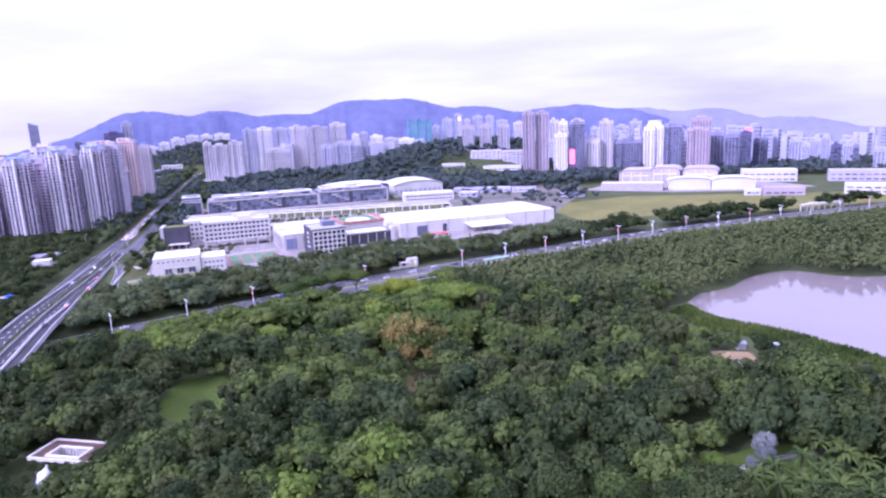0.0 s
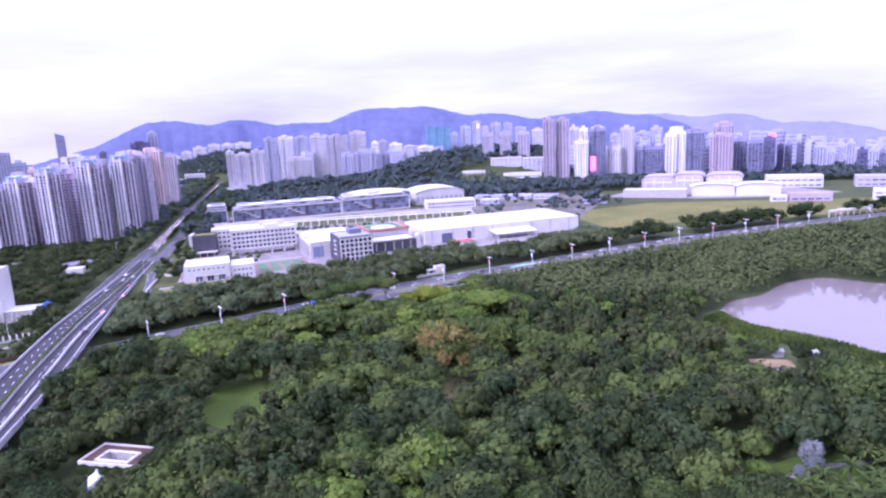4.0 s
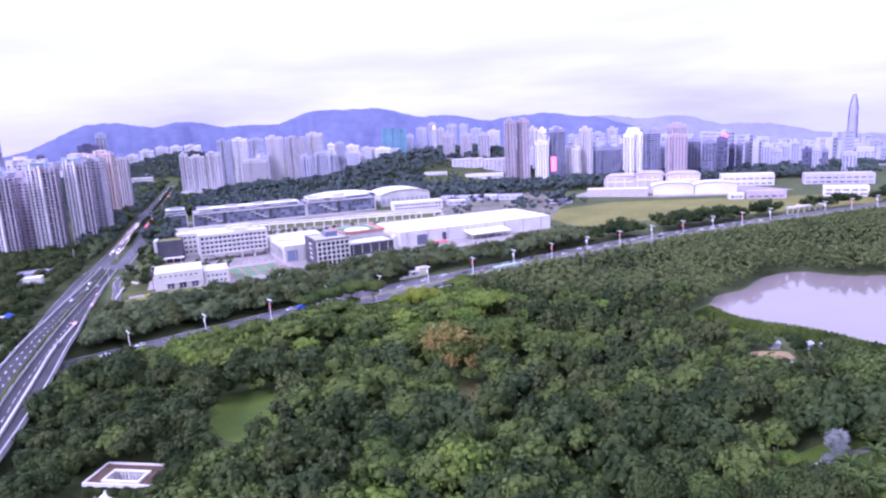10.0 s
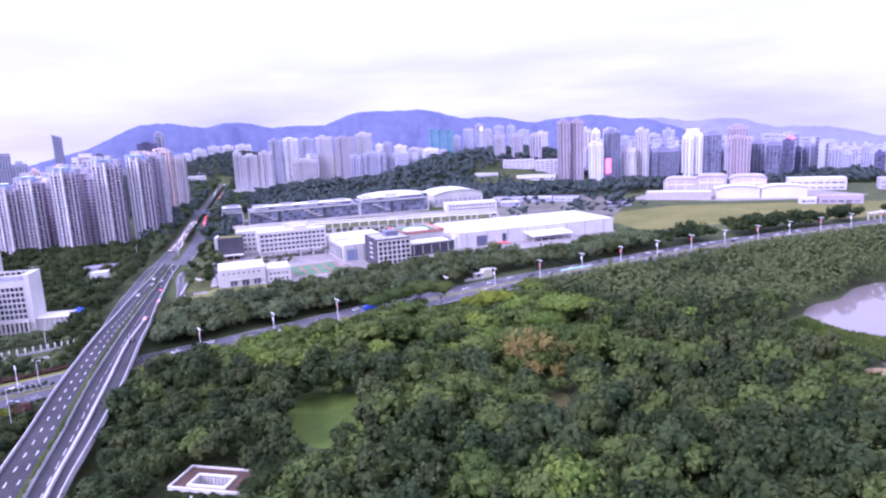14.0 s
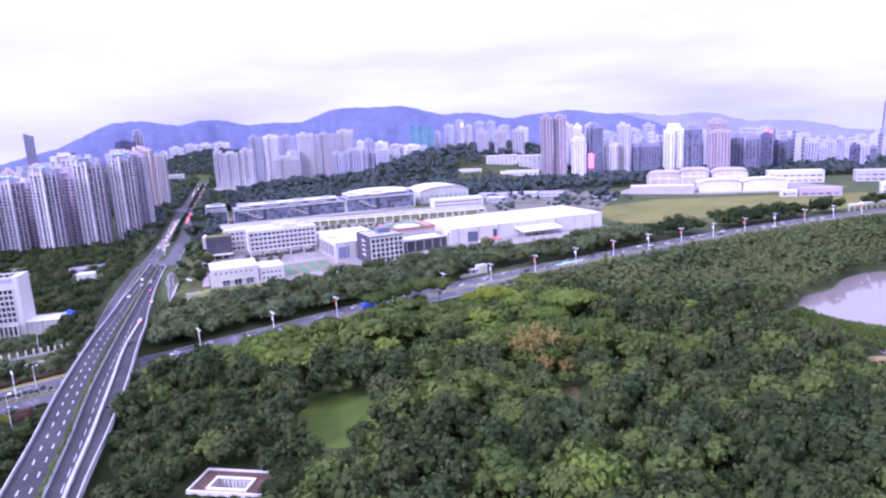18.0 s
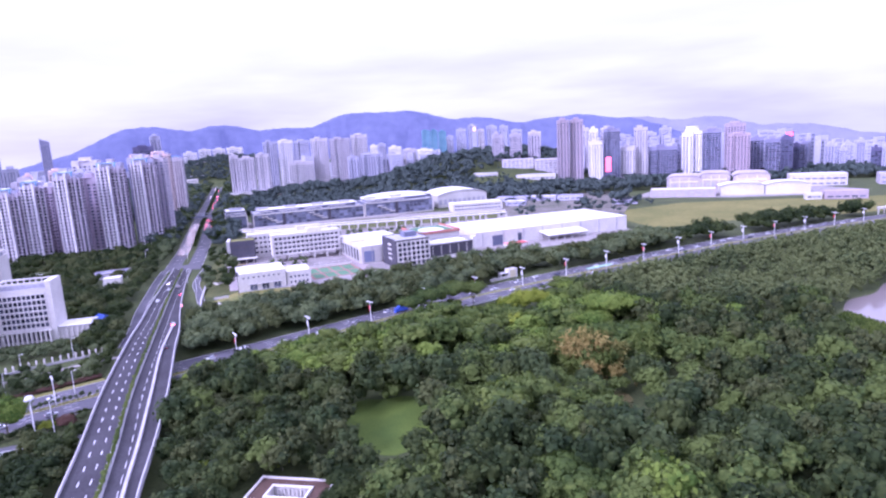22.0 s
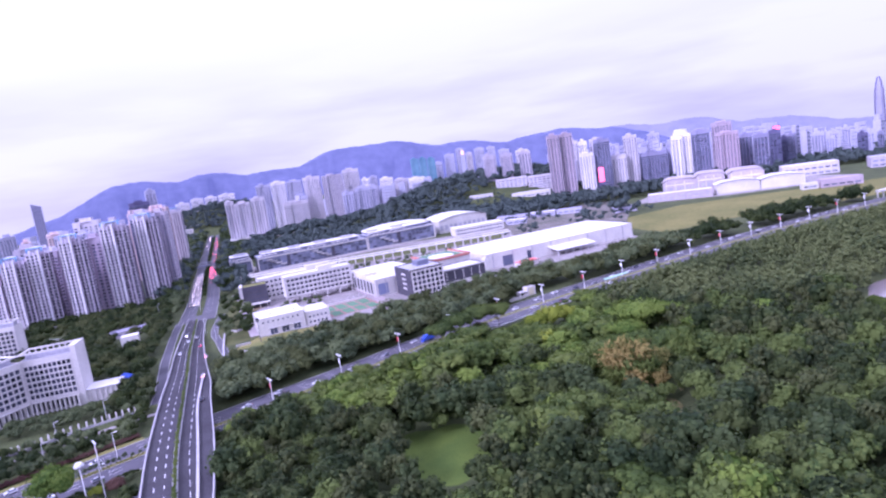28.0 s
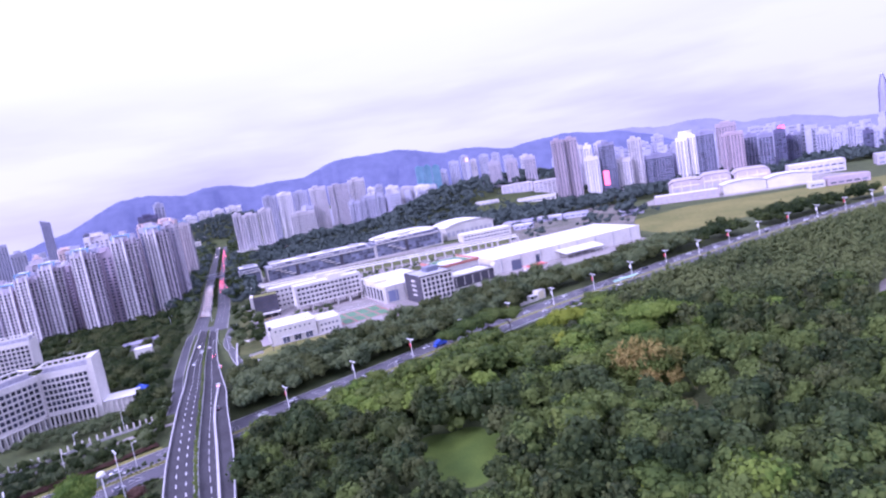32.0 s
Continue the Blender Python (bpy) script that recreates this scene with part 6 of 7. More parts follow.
# footbridge over the boulevard
fb = thing("footbridge", "grey covered footbridge across the boulevard", "footbridge", Matrix(), kind="structure")
A, B = Vector((-425, 881, 0)), Vector((-370, 898, 0))
part("deck", ribbon([A + Vector((0, 0, 6.4)), B + Vector((0, 0, 6.4))], -2.6, 2.6, 2.0), SLATE_PANEL, fb)
part("roof", ribbon([A + Vector((0, 0, 9.6)), B + Vector((0, 0, 9.6))], -2.6, 2.6, 0.5), SLATE_PANEL, fb, "slate-grey roof sheet")
for t in (0.0, 0.16, 0.33, 0.5, 0.67, 0.84, 1.0):
    p = A.lerp(B, t)
    part("post", Geo().tube((p.x, p.y, 0 if t in (0.0, 0.5, 1.0) else 6.4), (p.x, p.y, 9.4), 0.35), CONCRETE, fb)
gb = thing("footbridge", "white footbridge beside the avenue with square pillars", "footbridge", Matrix(), kind="structure")
A, B = Vector((350, 606, 0)), Vector((410, 626, 0))
part("deck", ribbon([A + Vector((0, 0, 6.8)), B + Vector((0, 0, 6.8))], -2.2, 2.2, 1.6), WHITE, gb)
for k in range(9):
    p = A.lerp(B, k / 8)
    part("post", Geo().box(p.x - 0.5, p.y - 0.5, 0, p.x + 0.5, p.y + 0.5, 5.3), WHITE, gb)


# ---- street furniture ----
def street_lamp(x, y, turn, banner):
    t = thing("street_lamp", "tall white double-armed street lamp with a " + ("red banner" if banner else "white banner"), "street lamp", pose(x, y, 0.2, 0, 0, turn), "avenue lamps")
    part("base", Geo().box(-0.35, -0.35, 0, 0.35, 0.35, 0.5), CONCRETE, t)
    part("pole", Geo().tube((0, 0, 0.4), (0, 0, 12.2), 0.24, 0.15, 8), METAL_WHITE, t)
    arm = part("crossarm", Geo().tube((-2.4, 0, 11.4), (2.4, 0, 11.8), 0.1, 0.1, 6), METAL_WHITE, t)
    for sx in (-2.2, -1.2, 1.2, 2.2):
        part("lamp_head", Geo().box(sx - 0.45, -0.28, 11.5, sx + 0.45, 0.28, 11.9, ch=0.1), METAL_WHITE, arm)
    part("banner", Geo().box(0.2, -0.04, 7.2, 1.5, 0.04, 9.6), RED if banner else METAL_WHITE, t, "small hanging banner")
    return t


lamps = {}
run, mark = 0.0, 22.0
for a, b in zip(AVENUE, AVENUE[1:]):
    while mark <= run + (b - a).length:
        p = a.lerp(b, (mark - run) / (b - a).length)
        turn = math.degrees(math.atan2(b.y - a.y, b.x - a.x)) + 90
        k = int(mark / 37) % 2
        if -300 < p.x < 480 and not -214 < p.x < -180:
            if k not in lamps:
                lamps[k] = street_lamp(p.x, p.y, turn, k)
            else:
                copy_thing(lamps[k], pose(p.x, p.y, 0.2, 0, 0, turn))
        mark += 37.0
    run += (b - a).length


def high_mast(x, y, h):
    t = thing("high_mast_lamp", "tall pole lamp with a round ring of floodlights", "street lamp", pose(x, y, 0))
    part("pole", Geo().tube((0, 0, 0), (0, 0, h), 0.3, 0.16, 8), METAL_WHITE, t)
    ring = part("ring", Geo().tube((0, 0, h - 0.4), (0, 0, h + 0.5), 1.5, 1.1, 14), METAL_WHITE, t, "round lamp ring")
    for i in range(8):
        a = i * math.tau / 8
        part("floodlight", Geo().box(1.3 * math.cos(a) - 0.3, 1.3 * math.sin(a) - 0.3, h - 0.9, 1.3 * math.cos(a) + 0.3, 1.3 * math.sin(a) + 0.3, h - 0.4), METAL, ring)


high_mast(-219, 226, 17)
for x, y, h in ((-215, 230, 14), (-229.5, 268.5, 11), (-263, 275, 9), (-272, 300, 9), (-258, 318, 10), (-262, 476, 11), (-246, 450, 9), (-330, 560, 14), (-300, 575, 12), (-385, 610, 14)):
    t = thing("lamp_post", "slim white single-arm lamp post", "street lamp", pose(x, y, 0), "lamp posts")
    part("pole", Geo().tube((0, 0, 0), (0, 0, h), 0.17, 0.1, 7), METAL_WHITE, t)
    part("arm", Geo().tube((0, 0, h - 0.3), (1.6, 0, h + 0.2), 0.08, 0.06, 5), METAL_WHITE, t)
    part("lamp_head", Geo().box(1.2, -0.2, h + 0.1, 2.2, 0.2, h + 0.35, ch=0.08), METAL_WHITE, t)
mast = thing("cctv_mast", "dark slim traffic mast beside the drive", "mast", pose(-208, 424, 0))
part("pole", Geo().tube((0, 0, 0), (0, 0, 17), 0.25, 0.15, 8), DARK_BRICK, mast)
part("box", Geo().box(-0.9, -0.5, 14, 0.9, 0.5, 16.5), DARK_BRICK, mast)

# low white walls round the green beside the slip road
for line in [[(-243.7, 461.6, 0), (-231.8, 419.7, 0), (-223.2, 393.7, 0)], [(-221.1, 390.8, 0), (-212.2, 384.1, 0), (-205.5, 380.4, 0)], [(-223.7, 420.9, 0), (-215.4, 425.0, 0)], [(-217.1, 408.3, 0), (-208.2, 399.8, 0)], [(-242.7, 470.2, 0), (-235.9, 465.1, 0), (-233.2, 471.6, 0)]]:
    low = thing("garden_wall", "low white rendered garden wall beside the slip road", "wall", Matrix())
    part("wall", ribbon([Vector(p) + Vector((0, 0, 1.3)) for p in line], -0.35, 0.35, 1.3), WHITE, low)
    part("coping", ribbon([Vector(p) + Vector((0, 0, 1.42)) for p in line], -0.5, 0.5, 0.12), CONCRETE, low)

# a row of small white carved posts on the lawn behind the office
CARVED_POST = Geo().box(-0.7, -0.7, 0, 0.7, 0.7, 0.8).tube((0, 0, 0.8), (0, 0, 3.0), 0.5, 0.34, 8).box(-0.55, -0.55, 3.0, 0.55, 0.55, 3.8, ch=0.2).mesh("shaft", METAL_WHITE)
for k in range(9):
    post = thing("garden_post", "small white carved stone post on the office lawn", "post", pose(-410 + 3.3 * k, 533 - 1.6 * k, 0, 0, 0, 20), "office garden posts")
    part("shaft", CARVED_POST, None, post)
# palisade wall beside the avenue
FENCE = smooth_line([(-300, 284, 0), (-282, 293, 0), (-271, 304, 0), (-255, 315, 0), (-240, 323, 0)], 2.8)
fence = thing("palisade_wall", "low white wall with tall pointed posts", "wall", Matrix())
part("low_wall", ribbon([p + Vector((0, 0, 1.1)) for p in FENCE], -0.3, 0.3, 1.1), CONCRETE, fence)
for p in FENCE:
    g = Geo().box(p.x - 0.28, p.y - 0.28, 0, p.x + 0.28, p.y + 0.28, 3.0)
    g.add([(p.x - 0.4, p.y - 0.4, 3.0), (p.x + 0.4, p.y - 0.4, 3.0), (p.x + 0.4, p.y + 0.4, 3.0), (p.x - 0.4, p.y + 0.4, 3.0), (p.x, p.y, 4.2)], [(0, 1, 4), (1, 2, 4), (2, 3, 4), (3, 0, 4)])
    part("post", g, WHITE, fence, "white pointed post")
walkpath = smooth_line([(-300, 276, 0), (-280, 284, 0), (-262, 296, 0), (-246, 308, 0), (-228, 318, 0)], 5)
solo("side_path", ribbon(walkpath, -1.8, 1.8, 0.1, 0.1), PAVING, "pale paved footpath beside the avenue", "path", kind="structure")
SIDE = [p for p in AVENUE if -330 < p.x < -214]
solo("grass_strip", ribbon(SIDE, -20.0, -16.2, 0.16, 0.16), ROUGH_GRASS, "narrow strip of yellow-green grass beside the avenue", "lawn", kind="structure")
hedge, young, rs = Stand(), Stand(), random.Random(8)
for a, b, n in zip(SIDE, SIDE[1:], normals(SIDE)):
    for k in range(12):
        p = a.lerp(b, k / 12)
        for off in (20.6, 21.8, 23.0):
            q = p - n * (off + rs.uniform(-0.4, 0.4))
            hedge.add(BROAD, q.x, q.y, rs.uniform(0.11, 0.17), rs.uniform(0, 6.28), rs)
        if k % 3 == 0:
            for off in (27.0, 32.5):
                q = p - n * (off + rs.uniform(-0.8, 0.8))
                young.add(TALL, q.x, q.y, rs.uniform(0.18, 0.32), rs.uniform(0, 6.28), rs)
            young.add(TALL, p.x, p.y, rs.uniform(0.18, 0.28), rs.uniform(0, 6.28), rs)
hedge.done("hedge", "clipped reddish-brown hedge beside the avenue", LEAF_RED)
young.done("young_trees", "rows of slim young trees beside the avenue", LEAF_ROAD)

# station entrance and railings on the avenue
st = thing("station_entrance", "white boxed entrance building with a cream panel and low walls", "entrance building", pose(-27, 433, 0, 0, 0, 30))
part("box", Geo().box(0, 0, 0, 7, 5, 6), WHITE, st)
part("panel", Geo().box(1, -0.1, 0.5, 5.5, 0, 5.4), surface("cream_panel", (0.6, 0.55, 0.38), (0.72, 0.66, 0.48), 0.3, 2, 0.6), st, "cream front panel")
for i in range(6):
    part("low_wall", Geo().box(-16 + i * 2.6, -1, 0, -14 + i * 2.6, 0.2, 1.6 + 0.5 * (i % 2)), WHITE, st)
part("stair_roof", Geo().box(-6, 0.5, 3.4, -0.1, 4.5, 3.8), ROOF_WHITE, st)
part("stair_wall", Geo().box(-6, 0.5, 0, -5.6, 4.5, 3.4), WHITE, st)
shelter_stop = thing("bus_shelter", "long bus shelter with a pale green glass roof", "bus shelter", pose(27, 431, 0, 0, 0, 29))
part("roof", Geo().box(0, 0, 3.2, 22, 3.2, 3.5), surface("pale_green_glass", (0.35, 0.62, 0.5), (0.5, 0.75, 0.62), 0.5, 2, 0.2), shelter_stop, "pale green glass roof")
for i in range(5):
    part("post", Geo().tube((1 + i * 5, 1.6, 0), (1 + i * 5, 1.6, 3.2), 0.12, n=6), METAL, shelter_stop)
rail = thing("barrier_rail", "white crash barrier along the avenue's edge", "barrier", Matrix())
RAIL_LINE = [p for p in AVENUE if -75 < p.x < 0]
part("beam", ribbon([p + Vector((0, 0, 1.0)) for p in RAIL_LINE], 15.4, 15.7, 0.5), METAL_WHITE, rail)
for p, n in zip(RAIL_LINE, normals(RAIL_LINE)):
    q = p + n * 15.55
    part("post", Geo().box(q.x - 0.1, q.y - 0.1, 0, q.x + 0.1, q.y + 0.1, 0.9), METAL, rail)


LANE = smooth_line([(-300, 186, 0), (-268, 203, 0), (-239, 217, 0), (-221, 224, 0), (-200, 232, 0)], 4)
solo("service_lane", ribbon(LANE, -3.0, 3.0, 0.1, 0.1), ASPHALT, "narrow dark service lane south of the avenue", "road", kind="structure")
edge_rail = thing("edge_railing", "white railing of slanting slats along the service lane", "railing", Matrix())
EDGE = smooth_line([p + n * 3.6 for p, n in zip(LANE, normals(LANE))][:-4], 1.5)
part("top_rail", ribbon([p + Vector((0, 0, 1.3)) for p in EDGE], -0.12, 0.12, 0.18), METAL_WHITE, edge_rail)
part("foot_rail", ribbon([p + Vector((0, 0, 0.45)) for p in EDGE], -0.12, 0.12, 0.3), METAL_WHITE, edge_rail)
SLAT = Geo().box(-0.28, -0.1, 0.0, 0.28, 0.1, 1.3).mesh("slat", METAL_WHITE)
for a, b in zip(EDGE, EDGE[1:]):
    part("slat", SLAT, None, edge_rail, m=pose(a.x, a.y, 0, 0, 32, math.degrees(math.atan2(b.y - a.y, b.x - a.x))))


# ---- vehicles ----
CAR_WHITE = surface("car_white", (0.72, 0.72, 0.76), (0.8, 0.8, 0.84), 0.5, 4, 0.25, spec=0.5)
CAR_DARK = surface("car_dark", (0.03, 0.03, 0.04), (0.06, 0.06, 0.08), 0.5, 4, 0.25, spec=0.5)
CAR_SILVER = surface("car_silver", (0.4, 0.4, 0.44), (0.5, 0.5, 0.55), 0.5, 4, 0.3, 0.5)
WHEEL = Geo().tube((0, -0.11, 0), (0, 0.11, 0), 0.33, 0.33, 10).mesh("wheel", RUBBER)
HUBCAP = Geo().tube((0, -0.015, 0), (0, 0.015, 0), 0.2, 0.2, 8).mesh("hubcap", METAL)
LIGHT_F = Geo().box(-0.05, -0.2, -0.09, 0.06, 0.2, 0.09).mesh("headlight", LAMP_WHITE)
LIGHT_R = Geo().box(-0.06, -0.2, -0.09, 0.05, 0.2, 0.09).mesh("tail_light", LAMP_RED)
LENS_F = Geo().box(-0.05, -0.2, -0.09, 0.06, 0.2, 0.09).mesh("headlight", METAL_WHITE)
LENS_R = Geo().box(-0.06, -0.2, -0.09, 0.05, 0.2, 0.09).mesh("tail_light", RED)


def make_car(colour, mat, lit, x, y, z, turn):
    t = thing("car", f"{colour} saloon car on the road", "car", pose(x, y, z, 0, 0, turn), "cars on the roads")
    side = [(-2.2, 0.35), (2.2, 0.35), (2.25, 0.75), (1.1, 0.95), (-2.0, 1.0), (-2.25, 0.8)]
    def extrude(prof, half, taper=0.0):
        n = len(prof)
        g = Geo()
        g.v = [(px, -half + taper * (pz > 1.2), pz) for px, pz in prof] + [(px, half - taper * (pz > 1.2), pz) for px, pz in prof]
        g.f = [tuple(range(n)), tuple(range(2 * n - 1, n - 1, -1))] + [(i, n + i, n + (i + 1) % n, (i + 1) % n) for i in range(n)]
        return g
    part("body", extrude(side, 0.9), mat, t)
    part("cabin", extrude([(-1.85, 0.98), (1.0, 0.94), (0.35, 1.42), (-1.3, 1.45)], 0.82, 0.14), GLASS, t, "dark glazed cabin")
    part("roof", Geo().box(-1.25, -0.66, 1.44, 0.3, 0.66, 1.5, ch=0.1), mat, t)
    for wx in (-1.4, 1.4):
        for wy in (-0.8, 0.8):
            w = part("wheel", WHEEL, None, t, m=pose(wx, wy, 0.33))
            part("hubcap", HUBCAP, None, w, m=pose(0, 0.115 if wy > 0 else -0.115, 0))
    for wy in (-0.6, 0.6):
        part("headlight", LIGHT_F if lit else LENS_F, None, t, m=pose(2.23, wy, 0.68))
        part("tail_light", LIGHT_R if lit else LENS_R, None, t, m=pose(-2.2, wy, 0.78))
    return t


cars = {}


def car(colour, lit, x, y, z, turn):
    key = (colour, lit)
    if key not in cars:
        cars[key] = make_car(colour + (" lit" if lit else ""), {"white": CAR_WHITE, "dark": CAR_DARK, "silver": CAR_SILVER}[colour], lit, x, y, z, turn)
    else:
        copy_thing(cars[key], pose(x, y, z, 0, 0, turn))


def on_line(line, dist, offset):
    run = 0.0
    for a, b in zip(line, line[1:]):
        seg = (b - a).length
        if run + seg >= dist:
            d = (b - a).normalized()
            p = a.lerp(b, (dist - run) / seg) + Vector((d.y, -d.x, 0)) * offset
            return p, math.degrees(math.atan2(d.y, d.x))
        run += seg
    return line[-1], 0


for dist, off, colour in ((226, -5, "white"), (243, -8, "dark"), (252, -12, "white"), (268, -5, "silver"), (281, -9, "white"), (318, -5, "dark"), (345, -8, "white"), (362, -11, "white"), (380, -5, "white"), (398, -4, "white"), (424, -7, "silver"), (446, -10, "white"), (470, -4, "dark"), (505, -7, "white"), (560, -11, "white"), (590, -4, "silver"), (612, -8, "white"), (640, -11, "dark"), (668, -5, "white"), (700, -8, "white"), (735, -4, "silver"), (760, -11, "white"), (800, -7, "white"), (840, -4, "white"), (872, -9, "silver"), (905, -6, "white"), (520, -4, "white"), (575, -7, "dark"), (626, -5, "white"), (690, -11, "white"), (715, -5, "white"), (748, -8, "white"), (775, -4, "dark"), (786, -11, "white"), (815, -11, "silver"), (828, -5, "white"), (856, -8, "white"), (888, -4, "white"), (655, -8, "silver"), (542, -8, "white")):
    p, turn = on_line(AVENUE, dist, off)
    car(colour, False, p.x, p.y, 0.125, turn + 180)
for dist, off, colour in ((528, 5, "white"), (548, 9, "dark"), (596, 6, "white"), (640, 10, "white"), (300, 6, "white"), (262, 9, "white"), (236, 5, "dark"), (278, 10, "silver"), (228, 9, "white"), (246, 6, "silver"), (318, 10, "dark"), (338, 6, "white"), (212, 6, "white")):
    p, turn = on_line(AVENUE, dist, off)
    car(colour, False, p.x, p.y, 0.125, turn)
rq = random.Random(12)
# oncoming headlights, then the red queue before the footbridge; both thin out up the valley
for lanes, back, runs in (((-11, -7.5, -4), 180, ((80, 330, 9, 24), (700, 1100, 30, 70))), ((4, 7.5, 11), 0, ((225, 285, 14, 30), (285, 385, 8, 13), (430, 600, 25, 60), (640, 960, 13, 32)))):
    for lane in lanes:
        for first, last, gap_a, gap_b in runs:
            dist = first + rq.uniform(0, gap_a)
            while dist < last:
                p, turn = on_line(BOULEVARD, dist, lane)
                car(rq.choice(("white", "silver", "dark")), True, p.x, p.y, 0.105, turn + back)
                dist += rq.uniform(gap_a, gap_b)
for dist, off in ((404, 13), (352, 12), (309, 12.5), (449, 9), (484, 5)):
    p, turn = on_line(FLY_L, dist, off + 6)
    car("dark" if dist % 2 else "white", dist in (404, 352, 449), p.x, p.y, p.z + 0.02, turn)
for dist, off in ((434, 3.0), (474, 6.0), (499, 3.0)):
    p, turn = on_line(FLY_L, dist, off)
    car("white", dist == 499, p.x, p.y, p.z + 0.02, turn + 180)
bus = thing("bus", "white city bus on the avenue beneath the flyover", "bus", pose(*on_line(AVENUE, 247, 11.5)[0].xy, 0.125, 0, 0, on_line(AVENUE, 247, 11.5)[1]))
part("body", Geo().box(-6, -1.25, 0.4, 6, 1.25, 3.1, ch=0.25), CAR_WHITE, bus)
part("window_band", Geo().box(-5.6, -1.28, 1.5, 5.6, 1.28, 2.5), GLASS, bus, "dark window band")
for wx in (-3.8, 3.8):
    for wy in (-1.1, 1.1):
        part("wheel", WHEEL, None, bus, m=Matrix.Translation((wx, wy, 0.48)) @ Matrix.Scale(1.45, 4))
truck = thing("truck", "blue box truck on the avenue", "truck", pose(*on_line(AVENUE, 452, -5)[0].xy, 0.125, 0, 0, on_line(AVENUE, 452, -5)[1] + 180))
part("cargo_box", Geo().box(-4.5, -1.2, 0.9, 1.8, 1.2, 3.6), BLUE, truck)
part("cab", Geo().box(2.0, -1.15, 0.5, 4.0, 1.15, 2.7, ch=0.2), BLUE, truck)
part("windscreen", Geo().box(4.0, -0.95, 1.6, 4.05, 0.95, 2.4), GLASS, truck)
for wx in (-3.2, -1.9, 2.9):
    for wy in (-1.0, 1.0):
        part("wheel", WHEEL, None, truck, m=Matrix.Translation((wx, wy, 0.46)) @ Matrix.Scale(1.4, 4))


# ---- park buildings ----
hut = thing("park_pavilion", "flat brown-roofed park pavilion with a white rim and open court", "pavilion", pose(-130.4, 174.0, 0, 0, 0, -12))
W, D, H0 = 23.0, 11.5, 4.7
part("wall", Geo().box(0.6, 0.6, 0, W - 0.6, 1.6, H0).box(0.6, 7.4, 0, W - 0.6, D - 0.6, H0).box(0.6, 1.6, 0, 5.4, 7.4, H0).box(17.6, 1.6, 0, W - 0.6, 7.4, H0), WHITE, hut)
part("roof_deck", Geo().box(0, 0, H0, W, 1.6, H0 + 0.3).box(0, 7.4, H0, W, D, H0 + 0.3).box(0, 1.6, H0, 5.4, 7.4, H0 + 0.3).box(17.6, 1.6, H0, W, 7.4, H0 + 0.3), TIMBER_ROOF, hut, "brown roof deck")
part("rim", Geo().box(-0.4, -0.4, H0 - 0.4, W + 0.4, 0.1, H0 + 0.8).box(-0.4, D - 0.1, H0 - 0.4, W + 0.4, D + 0.4, H0 + 0.8).box(-0.4, 0.1, H0 - 0.4, 0.1, D - 0.1, H0 + 0.8).box(W - 0.1, 0.1, H0 - 0.4, W + 0.4, D - 0.1, H0 + 0.8), WHITE, hut, "white roof rim")
part("court_rim", Geo().box(5.0, 1.2, H0 + 0.3, 18.0, 1.9, H0 + 0.9).box(5.0, 7.1, H0 + 0.3, 18.0, 7.8, H0 + 0.9).box(5.0, 1.9, H0 + 0.3, 5.7, 7.1, H0 + 0.9).box(17.3, 1.9, H0 + 0.3, 18.0, 7.1, H0 + 0.9), WHITE, hut, "white rim of the open court")
for i in range(9):
    part("louvre", Geo().box(6.4 + i * 1.25, 7.0, 1.0, 6.8 + i * 1.25, 7.35, H0), WHITE, hut, "white court louvre")
hut.scale = (0.93, 0.95, 1.0)
shed = thing("garden_tent", "small white and blue canvas tent", "tent", pose(-121.5, 167.8, 0, 0, 0, 30))
part("canvas", Geo().add([(-2.5, -4, 2.6), (2.5, -4, 2.6), (2.5, 4, 2.6), (-2.5, 4, 2.6), (0, -4, 4.2), (0, 4, 4.2), (-2.5, -4, 0), (2.5, -4, 0), (2.5, 4, 0), (-2.5, 4, 0)], [(0, 4, 5, 3), (1, 2, 5, 4), (0, 1, 4), (2, 3, 5), (6, 7, 1, 0), (7, 8, 2, 1), (8, 9, 3, 2), (9, 6, 0, 3)]), METAL_WHITE, shed)
part("side_sheet", Geo().box(-2.7, -4.1, 0.0, -2.56, 2, 2.4), BLUE, shed, "blue side sheet")
pav = thing("lakeside_pavilion", "tan-roofed lakeside pavilion with white walls", "pavilion", pose(107, 236, 0, 0, 0, -12))
part("wall", Geo().box(0, 0, 0, 14, 6, 2.8), WHITE, pav)
part("roof", Geo().add([(-1, -1, 2.8), (15, -1, 2.8), (15, 7, 2.8), (-1, 7, 2.8), (2, 3, 4.6), (12, 3, 4.6)], [(0, 1, 5, 4), (1, 2, 5), (2, 3, 4, 5), (3, 0, 4), (3, 2, 1, 0)]), surface("tan_roof", (0.20, 0.145, 0.075), (0.29, 0.215, 0.115), 0.3, 2, 0.8), pav, "tan hipped roof")
part("terrace", Geo().box(5, -8, 0, 15, -1.5, 0.4), CONCRETE, pav, "pale terrace")
for i in range(5):
    part("window", pane(1.6, 1.3), None, pav, m=pose(2 + i * 2.5, 0, 0.9))
